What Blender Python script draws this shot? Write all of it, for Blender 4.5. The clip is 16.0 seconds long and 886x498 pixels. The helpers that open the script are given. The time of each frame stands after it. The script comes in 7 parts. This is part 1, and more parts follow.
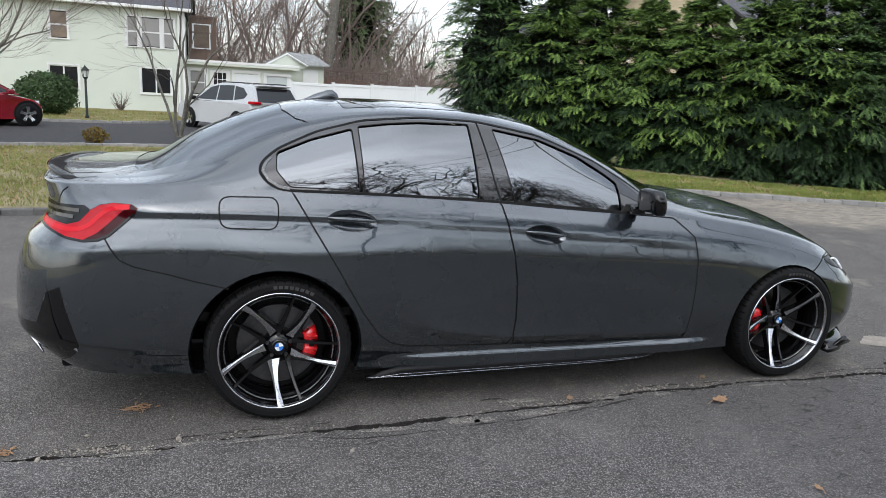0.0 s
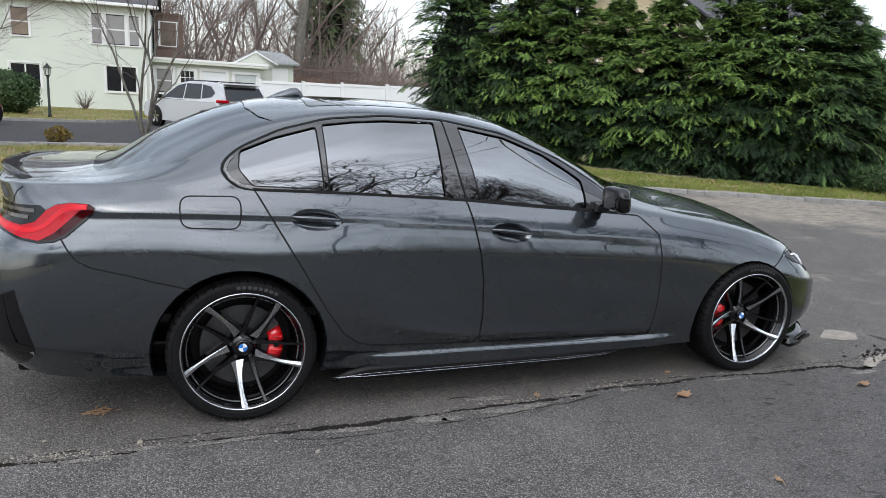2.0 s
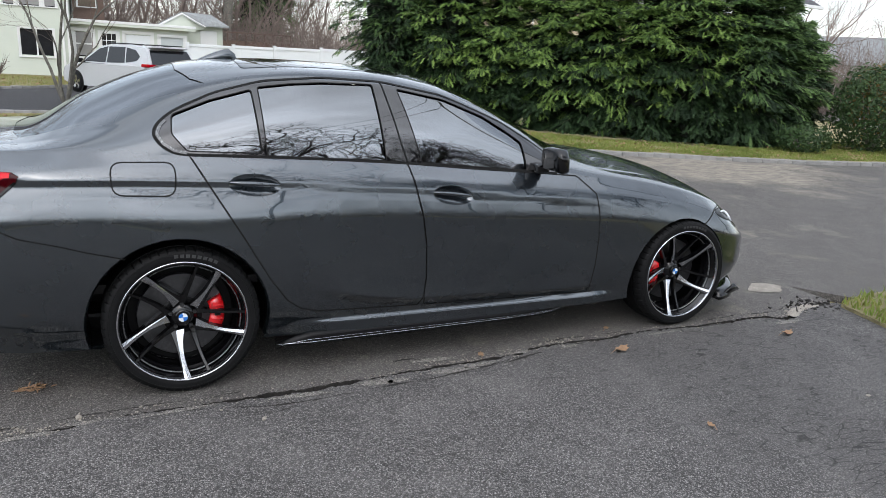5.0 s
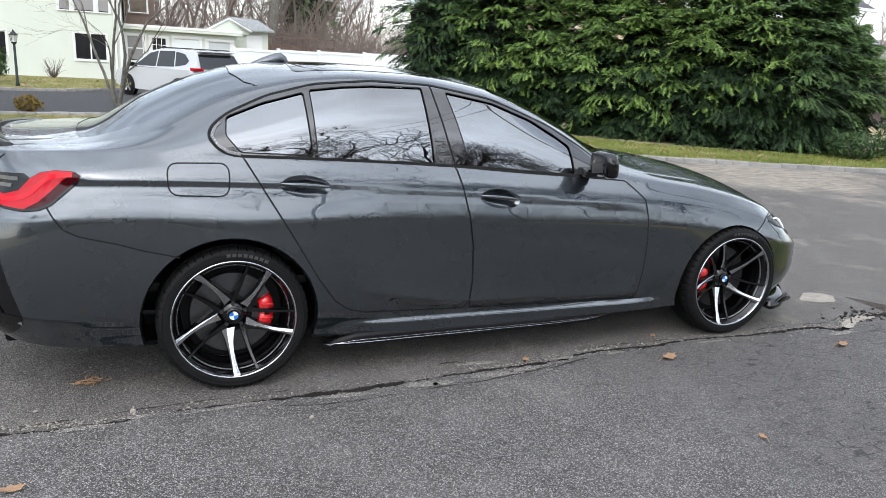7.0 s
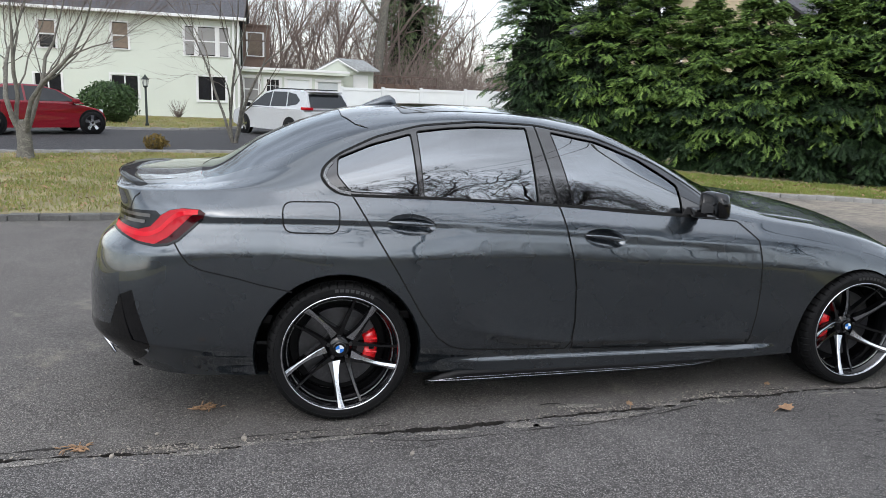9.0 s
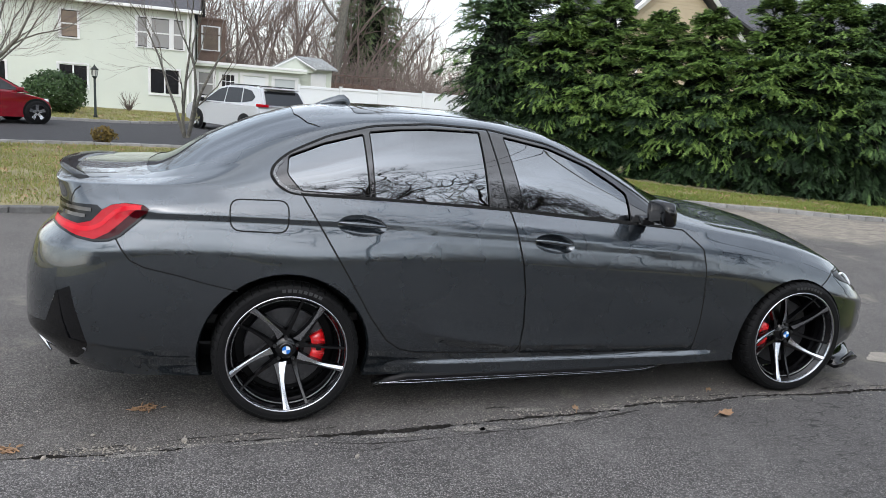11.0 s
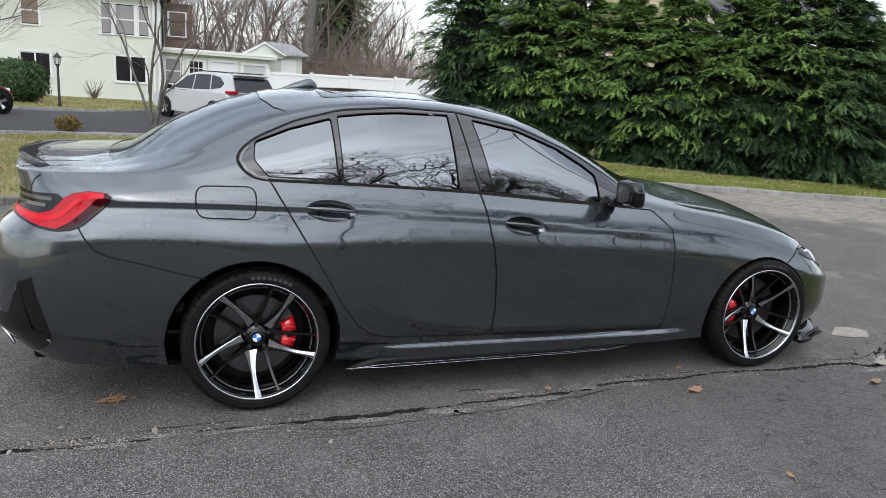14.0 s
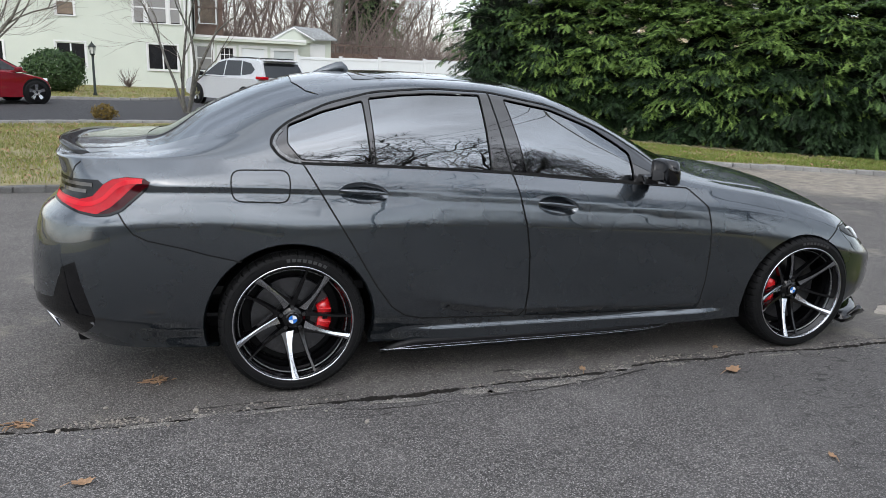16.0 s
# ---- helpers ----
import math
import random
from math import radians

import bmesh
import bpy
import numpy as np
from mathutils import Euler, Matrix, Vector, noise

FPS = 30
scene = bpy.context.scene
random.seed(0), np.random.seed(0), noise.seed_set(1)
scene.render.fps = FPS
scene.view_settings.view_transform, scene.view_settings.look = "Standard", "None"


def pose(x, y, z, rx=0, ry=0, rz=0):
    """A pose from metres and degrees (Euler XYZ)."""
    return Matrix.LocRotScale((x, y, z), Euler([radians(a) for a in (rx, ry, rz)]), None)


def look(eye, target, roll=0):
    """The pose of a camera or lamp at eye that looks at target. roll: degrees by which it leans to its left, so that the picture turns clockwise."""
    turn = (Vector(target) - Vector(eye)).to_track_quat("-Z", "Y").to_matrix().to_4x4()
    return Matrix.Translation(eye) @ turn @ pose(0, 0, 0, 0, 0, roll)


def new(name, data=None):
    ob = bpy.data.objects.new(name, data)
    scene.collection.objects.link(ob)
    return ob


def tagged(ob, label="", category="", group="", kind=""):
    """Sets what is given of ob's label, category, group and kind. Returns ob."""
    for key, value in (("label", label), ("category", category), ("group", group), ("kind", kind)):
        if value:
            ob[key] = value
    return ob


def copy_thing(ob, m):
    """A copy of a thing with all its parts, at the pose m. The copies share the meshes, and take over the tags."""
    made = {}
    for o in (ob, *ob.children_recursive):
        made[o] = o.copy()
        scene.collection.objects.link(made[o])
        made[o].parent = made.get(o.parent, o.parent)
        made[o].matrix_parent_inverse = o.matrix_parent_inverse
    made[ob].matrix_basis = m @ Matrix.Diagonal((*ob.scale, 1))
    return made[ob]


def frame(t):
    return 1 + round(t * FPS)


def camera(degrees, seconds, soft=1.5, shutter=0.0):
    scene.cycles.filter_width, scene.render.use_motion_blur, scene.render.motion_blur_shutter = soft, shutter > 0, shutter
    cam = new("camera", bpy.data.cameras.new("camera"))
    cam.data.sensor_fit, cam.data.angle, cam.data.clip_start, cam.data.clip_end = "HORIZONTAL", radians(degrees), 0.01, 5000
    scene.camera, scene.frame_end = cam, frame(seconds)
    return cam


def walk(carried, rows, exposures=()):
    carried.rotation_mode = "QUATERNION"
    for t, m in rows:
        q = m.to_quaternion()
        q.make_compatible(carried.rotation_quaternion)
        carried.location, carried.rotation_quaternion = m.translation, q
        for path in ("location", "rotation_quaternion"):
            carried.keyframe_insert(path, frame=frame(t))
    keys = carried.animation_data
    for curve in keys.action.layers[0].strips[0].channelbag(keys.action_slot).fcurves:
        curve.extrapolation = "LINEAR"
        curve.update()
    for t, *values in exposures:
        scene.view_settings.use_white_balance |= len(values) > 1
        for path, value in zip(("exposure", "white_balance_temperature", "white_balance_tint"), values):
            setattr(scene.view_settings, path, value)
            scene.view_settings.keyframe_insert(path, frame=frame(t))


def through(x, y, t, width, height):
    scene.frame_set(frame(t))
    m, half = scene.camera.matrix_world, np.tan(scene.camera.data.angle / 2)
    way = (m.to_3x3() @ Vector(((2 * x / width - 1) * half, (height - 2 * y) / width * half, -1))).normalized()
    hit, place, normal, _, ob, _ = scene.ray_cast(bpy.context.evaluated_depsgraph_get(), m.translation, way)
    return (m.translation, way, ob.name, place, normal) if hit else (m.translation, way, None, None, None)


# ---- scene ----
cam = camera(64.3, 16.0, soft=0.2)
PATH = [
    (0, pose(-0.265, -3.982, 1.500, 77.69, -3.27, -17.46)),
    (0.5, pose(-0.264, -3.982, 1.496, 77.69, -3.19, -17.70)),
    (1, pose(-0.260, -3.985, 1.496, 77.61, -3.26, -18.16)),
    (1.5, pose(-0.246, -3.984, 1.496, 77.69, -3.41, -19.24)),
    (2, pose(-0.232, -3.986, 1.498, 77.74, -3.34, -19.73)),
    (2.5, pose(-0.249, -3.986, 1.496, 77.53, -3.01, -18.78)),
    (3, pose(-0.257, -3.982, 1.495, 77.33, -2.74, -17.87)),
    (3.5, pose(-0.258, -3.983, 1.494, 77.28, -2.65, -17.49)),
    (4, pose(-0.258, -3.981, 1.493, 77.11, -2.56, -17.60)),
    (4.5, pose(-0.251, -3.981, 1.489, 76.37, -2.60, -19.80)),
    (4.7, pose(-0.248, -3.986, 1.487, 75.85, -2.86, -22.08)),
    (5.2, pose(-0.246, -3.988, 1.484, 74.92, -3.43, -26.13)),
    (5.75, pose(-0.246, -3.988, 1.480, 74.34, -3.94, -28.36)),
    (6.3, pose(-0.252, -3.985, 1.478, 74.34, -4.07, -27.69)),
    (6.8, pose(-0.263, -3.981, 1.478, 74.95, -3.63, -24.03)),
    (7, pose(-0.286, -3.974, 1.479, 75.39, -3.27, -21.56)),
    (7.5, pose(-0.318, -3.973, 1.498, 76.41, -2.57, -17.04)),
    (8, pose(-0.317, -3.976, 1.501, 77.25, -2.23, -14.68)),
    (8.5, pose(-0.317, -3.977, 1.503, 77.64, -2.23, -13.85)),
    (9.2, pose(-0.315, -3.977, 1.503, 77.77, -2.53, -13.65)),
    (9.9, pose(-0.311, -3.975, 1.504, 77.86, -3.24, -14.03)),
    (10.4, pose(-0.306, -3.974, 1.504, 77.96, -3.81, -14.89)),
    (10.8, pose(-0.300, -3.974, 1.503, 78.07, -4.21, -16.06)),
    (11, pose(-0.292, -3.974, 1.502, 78.15, -4.42, -16.95)),
    (11.5, pose(-0.249, -3.973, 1.505, 78.38, -4.72, -19.40)),
    (12, pose(-0.243, -3.985, 1.508, 78.69, -4.76, -20.76)),
    (12.5, pose(-0.248, -3.984, 1.505, 78.58, -4.64, -20.99)),
    (13, pose(-0.254, -3.984, 1.500, 78.12, -4.35, -20.46)),
    (13.5, pose(-0.264, -3.979, 1.495, 77.56, -4.09, -19.72)),
    (14, pose(-0.267, -3.978, 1.493, 77.15, -3.84, -19.12)),
    (14.5, pose(-0.271, -3.984, 1.492, 76.86, -3.57, -18.42)),
    (15, pose(-0.274, -3.981, 1.491, 76.37, -3.28, -17.74)),
    (15.5, pose(-0.272, -3.976, 1.488, 75.80, -2.91, -17.19)),
    (16, pose(-0.277, -3.976, 1.485, 75.61, -2.63, -16.84)),
]
EXPOSURES = [(0.0, .72), (4.5, .72), (6.0, 1.0), (6.8, 1.18), (7.0, 1.16), (7.5, 1.02), (8.0, .78), (8.5, .76), (11.0, .80), (12.5, .88), (13.5, .80), (16.0, .74)]
walk(cam, PATH, EXPOSURES)

# ---- sky and sun (bright overcast) ----
world = bpy.data.worlds.new("overcast_sky")
scene.world = world
world.use_nodes = True
wn, wl = world.node_tree.nodes, world.node_tree.links
wn.clear()
w_out = wn.new("ShaderNodeOutputWorld")
w_bg = wn.new("ShaderNodeBackground")
w_sky = wn.new("ShaderNodeTexSky")
w_sky.sky_type = "NISHITA"
w_sky.sun_disc = False
w_sky.sun_elevation = radians(48)
w_sky.sun_rotation = radians(200)
w_hsv = wn.new("ShaderNodeHueSaturation")
w_hsv.inputs["Saturation"].default_value = 0.38
w_hsv.inputs["Hue"].default_value = 0.492
w_co = wn.new("ShaderNodeTexCoord")
w_map = wn.new("ShaderNodeMapping")
w_map.inputs["Scale"].default_value = (1.0, 1.0, 3.4)
w_noise = wn.new("ShaderNodeTexNoise")
w_noise.inputs["Scale"].default_value = 2.3
w_noise.inputs["Detail"].default_value = 6.0
w_noise.inputs["Roughness"].default_value = 0.5
w_ramp = wn.new("ShaderNodeMapRange")
w_ramp.inputs["From Min"].default_value = 0.30
w_ramp.inputs["From Max"].default_value = 0.72
w_ramp.inputs["To Min"].default_value = 0.60
w_ramp.inputs["To Max"].default_value = 1.30
w_mul = wn.new("ShaderNodeMix")
w_mul.data_type = "RGBA"
w_mul.blend_type = "MULTIPLY"
w_mul.inputs["Factor"].default_value = 1.0
wl.new(w_sky.outputs["Color"], w_hsv.inputs["Color"])
wl.new(w_co.outputs["Generated"], w_map.inputs["Vector"])
wl.new(w_map.outputs["Vector"], w_noise.inputs["Vector"])
wl.new(w_noise.outputs["Fac"], w_ramp.inputs["Value"])
wl.new(w_hsv.outputs["Color"], w_mul.inputs["A"])
wl.new(w_ramp.outputs["Result"], w_mul.inputs["B"])
w_sep = wn.new("ShaderNodeSeparateXYZ")
w_grad = wn.new("ShaderNodeMapRange")
w_grad.inputs["To Min"].default_value = 1.35
w_grad.inputs["To Max"].default_value = 3.2
w_mul2 = wn.new("ShaderNodeMix")
w_mul2.data_type = "RGBA"
w_mul2.blend_type = "MULTIPLY"
w_mul2.inputs["Factor"].default_value = 1.0
wl.new(w_co.outputs["Generated"], w_sep.inputs[0])
wl.new(w_sep.outputs["Z"], w_grad.inputs["Value"])
wl.new(w_mul.outputs["Result"], w_mul2.inputs["A"])
wl.new(w_grad.outputs["Result"], w_mul2.inputs["B"])
wl.new(w_mul2.outputs["Result"], w_bg.inputs["Color"])
wl.new(w_bg.outputs["Background"], w_out.inputs["Surface"])
w_bg.inputs["Strength"].default_value = 0.108

sun = new("sun", bpy.data.lights.new("sun", "SUN"))
sun.data.energy = 0.7
sun.data.angle = radians(110)
sun.data.color = (1.0, 0.985, 0.96)
sun.matrix_world = look((-4, -7, 20), (0, 0, 0))

# ---- small builders ----
def part(name, bm, material, parent=None, label="", smooth=False):
    """Links a bmesh (or a mesh) as one object under a thing or a part."""
    if isinstance(bm, bmesh.types.BMesh):
        me = bpy.data.meshes.new(name)
        bm.to_mesh(me)
        bm.free()
    else:
        me = bm
    if smooth:
        me.shade_smooth()
    ob = new(name, me)
    if material is not None:
        me.materials.append(material)
    if parent is not None:
        ob.parent = parent
    if label:
        tagged(ob, label)
    return ob


def thing(name, at=(0, 0, 0), turn=0.0, label="", category="", group="", kind=""):
    ob = new(name)
    ob.empty_display_size = 0.1
    ob.matrix_basis = pose(at[0], at[1], at[2], 0, 0, turn)
    return tagged(ob, label, category, group, kind)


def box(bm, x0, x1, y0, y1, z0, z1, bevel=0.0):
    r = bmesh.ops.create_cube(bm, size=1.0, matrix=Matrix.Translation(((x0 + x1) / 2, (y0 + y1) / 2, (z0 + z1) / 2))
                              @ Matrix.Diagonal((x1 - x0, y1 - y0, z1 - z0, 1)))
    if bevel > 0:
        edges = list({e for v in r["verts"] for e in v.link_edges})
        bmesh.ops.bevel(bm, geom=edges, offset=bevel, segments=2, affect="EDGES", profile=0.5)
    return r["verts"]


def boxed(*dims, bevel=0.0):
    bm = bmesh.new()
    box(bm, *dims, bevel=bevel)
    return bm


def mesh_from(name, verts, faces, smooth=False):
    me = bpy.data.meshes.new(name)
    me.from_pydata([tuple(v) for v in verts], [], [tuple(f) for f in faces])
    if smooth:
        me.shade_smooth()
    return me


def slab(name, outline, z0, z1, holes=()):
    """A flat plate from a closed outline in plan."""
    bm = bmesh.new()
    top = [bm.verts.new((x, y, z1)) for x, y in outline]
    f = bm.faces.new(top)
    if f.normal.z < 0:
        f.normal_flip()
    r = bmesh.ops.extrude_face_region(bm, geom=[f])
    low = [v for v in r["geom"] if isinstance(v, bmesh.types.BMVert)]
    bmesh.ops.translate(bm, verts=low, vec=(0, 0, z0 - z1))
    bmesh.ops.recalc_face_normals(bm, faces=bm.faces)
    bmesh.ops.triangulate(bm, faces=[g for g in bm.faces if len(g.verts) > 4])
    return bm


def extrude_profile(pts, axis, a, b):
    """A prism: a closed 2D profile, swept along axis 'x' or 'y' from a to b."""
    bm = bmesh.new()
    put = (lambda p, t: (t, p[0], p[1])) if axis == "x" else (lambda p, t: (p[0], t, p[1]))
    va = [bm.verts.new(put(p, a)) for p in pts]
    vb = [bm.verts.new(put(p, b)) for p in pts]
    bm.faces.new(va)
    bm.faces.new(vb[::-1])
    n = len(pts)
    for i in range(n):
        bm.faces.new((va[i], vb[i], vb[(i + 1) % n], va[(i + 1) % n]))
    bmesh.ops.recalc_face_normals(bm, faces=bm.faces)
    return bm


def tube(bm, pts, radii, sides=6, cap=True):
    """A tapered tube along points."""
    rings = []
    pts = [Vector(p) for p in pts]
    ref = Vector((0.31, 0.17, 0.93))
    for i, p in enumerate(pts):
        d = (pts[min(i + 1, len(pts) - 1)] - pts[max(i - 1, 0)])
        d = d.normalized() if d.length > 1e-9 else Vector((0, 0, 1))
        a = d.cross(ref)
        if a.length < 0.05:
            a = d.cross(Vector((1, 0, 0)))
        a.normalize()
        b = d.cross(a)
        r = radii[i] if hasattr(radii, "__len__") else radii
        rings.append([bm.verts.new(p + (a * math.cos(2 * math.pi * k / sides) + b * math.sin(2 * math.pi * k / sides)) * r) for k in range(sides)])
    for q, s in zip(rings, rings[1:]):
        for k in range(sides):
            bm.faces.new((q[k], q[(k + 1) % sides], s[(k + 1) % sides], s[k]))
    if cap:
        bm.faces.new(rings[0][::-1])
        bm.faces.new(rings[-1])


def lathe(bm, profile, steps=48, axis="y"):
    """Revolves (radius, offset) pairs about the y axis."""
    rings = []
    for r, o in profile:
        rings.append([bm.verts.new((r * math.cos(2 * math.pi * k / steps), o, r * math.sin(2 * math.pi * k / steps))) for k in range(steps)])
    for q, s in zip(rings, rings[1:]):
        for k in range(steps):
            bm.faces.new((q[k], q[(k + 1) % steps], s[(k + 1) % steps], s[k]))
    return rings


def curve_through(xs, ys):
    """A smooth function through points (monotone cubic)."""
    x, y = np.array(xs, float), np.array(ys, float)
    h, d = np.diff(x), np.diff(y) / np.diff(x)
    m = np.zeros(len(x))
    m[0], m[-1] = d[0], d[-1]
    for i in range(1, len(x) - 1):
        if d[i - 1] * d[i] > 0:
            w1, w2 = 2 * h[i] + h[i - 1], h[i] + 2 * h[i - 1]
            m[i] = (w1 + w2) / (w1 / d[i - 1] + w2 / d[i])

    def f(t):
        t = np.clip(np.asarray(t, float), x[0], x[-1])
        i = np.clip(np.searchsorted(x, t) - 1, 0, len(x) - 2)
        s = (t - x[i]) / h[i]
        return (y[i] * (2 * s**3 - 3 * s**2 + 1) + h[i] * m[i] * (s**3 - 2 * s**2 + s)
                + y[i + 1] * (-2 * s**3 + 3 * s**2) + h[i] * m[i + 1] * (s**3 - s**2))
    return f


# ---- materials ----
class Nodes:
    """A material with a Principled shader, and short ways to add nodes to it."""

    def __init__(self, name):
        self.m = bpy.data.materials.new(name)
        self.m.use_nodes = True
        self.t = self.m.node_tree
        self.p = self.t.nodes["Principled BSDF"]
        self.co = self.t.nodes.new("ShaderNodeTexCoord")

    def link(self, a, b):
        self.t.links.new(a, b)

    def noise(self, scale, detail=4.0, rough=0.55, stretch=None, src="Object"):
        n = self.t.nodes.new("ShaderNodeTexNoise")
        n.inputs["Scale"].default_value, n.inputs["Detail"].default_value, n.inputs["Roughness"].default_value = scale, detail, rough
        v = self.co.outputs[src]
        if stretch:
            mp = self.t.nodes.new("ShaderNodeMapping")
            mp.inputs["Scale"].default_value = stretch
            self.link(v, mp.inputs["Vector"])
            v = mp.outputs["Vector"]
        self.link(v, n.inputs["Vector"])
        return n.outputs["Fac"]

    def voronoi(self, scale, feature="F1", out="Distance", stretch=None, randomness=1.0):
        n = self.t.nodes.new("ShaderNodeTexVoronoi")
        n.feature = feature
        n.inputs["Scale"].default_value = scale
        n.inputs["Randomness"].default_value = randomness
        v = self.co.outputs["Object"]
        if stretch:
            mp = self.t.nodes.new("ShaderNodeMapping")
            mp.inputs["Scale"].default_value = stretch
            self.link(v, mp.inputs["Vector"])
            v = mp.outputs["Vector"]
        self.link(v, n.inputs["Vector"])
        return n.outputs[out]

    def ramp(self, v, a, b, lo=0.0, hi=1.0):
        n = self.t.nodes.new("ShaderNodeMapRange")
        for k, x in zip(("From Min", "From Max", "To Min", "To Max"), (a, b, lo, hi)):
            n.inputs[k].default_value = x
        self.link(v, n.inputs["Value"])
        return n.outputs["Result"]

    def math(self, op, a, b):
        n = self.t.nodes.new("ShaderNodeMath")
        n.operation = op
        for i, x in enumerate((a, b)):
            if isinstance(x, (int, float)):
                n.inputs[i].default_value = x
            else:
                self.link(x, n.inputs[i])
        return n.outputs[0]

    def mix(self, f, a, b, blend="MIX"):
        n = self.t.nodes.new("ShaderNodeMix")
        n.data_type, n.blend_type = "RGBA", blend
        for k, x in (("Factor", f), ("A", a), ("B", b)):
            s = [q for q in n.inputs if q.name == k and (q.type == "VALUE" if k == "Factor" else q.type == "RGBA")][0]
            if isinstance(x, (int, float)):
                s.default_value = x
            elif isinstance(x, tuple):
                s.default_value = (*x, 1.0)
            else:
                self.link(x, s)
        return [q for q in n.outputs if q.type == "RGBA"][0]

    def bump(self, h, strength, dist=0.01):
        n = self.t.nodes.new("ShaderNodeBump")
        n.inputs["Strength"].default_value, n.inputs["Distance"].default_value = strength, dist
        self.link(h, n.inputs["Height"])
        self.link(n.outputs["Normal"], self.p.inputs["Normal"])

    def set(self, **kw):
        for k, v in kw.items():
            s = self.p.inputs[k.replace("_", " ")]
            if isinstance(v, (int, float)):
                s.default_value = v
            elif isinstance(v, tuple):
                s.default_value = (*v, 1.0)
            else:
                self.link(v, s)
        return self


def scaled(c, k):
    return tuple(x * k for x in c)


def mat(name, col, rough=0.6, metal=0.0, vary=0.25, scale=6.0, fine=90.0, bump=0.15, dist=0.004, coat=0.0, random=0.0, spec=0.5):
    """A plain surface with broad stains and fine grain."""
    n = Nodes(name)
    c = n.mix(n.ramp(n.noise(scale, 5), 0.3, 0.7), scaled(col, 1 - vary), scaled(col, 1 + vary))
    g = n.noise(fine, 3)
    c = n.mix(n.ramp(g, 0.35, 0.65), c, scaled(col, 1 - vary * 0.6))
    if random:
        o = n.t.nodes.new("ShaderNodeObjectInfo")
        c = n.mix(n.ramp(o.outputs["Random"], 0, 1, 0, random), c, scaled(col, 0.5))
    n.set(Base_Color=c, Roughness=n.ramp(g, 0.3, 0.7, max(rough - 0.08, 0.02), min(rough + 0.08, 1)), Metallic=metal, Coat_Weight=coat, Coat_Roughness=0.03, Specular_IOR_Level=spec)
    if bump:
        n.bump(g, bump, dist)
    return n.m


def foliage(name, dark, light, rough=0.65, through=0.25, skew=1.0, patch=0.6):
    """Leaves: colour from one island to the next, and by patches."""
    n = Nodes(name)
    g = n.t.nodes.new("ShaderNodeNewGeometry")
    c = n.mix(n.math("POWER", g.outputs["Random Per Island"], skew), dark, light)
    c = n.mix(n.ramp(n.noise(0.9, 3), 0.35, 0.65, 0.0, patch), c, scaled(light, 0.6))
    n.set(Base_Color=c, Roughness=rough, Specular_IOR_Level=0.25)
    tr = n.t.nodes.new("ShaderNodeBsdfTranslucent")
    n.link(c, tr.inputs["Color"])
    mx = n.t.nodes.new("ShaderNodeMixShader")
    mx.inputs[0].default_value = through
    n.link(n.p.outputs[0], mx.inputs[1])
    n.link(tr.outputs[0], mx.inputs[2])
    n.link(mx.outputs[0], n.t.nodes["Material Output"].inputs["Surface"])
    return n.m


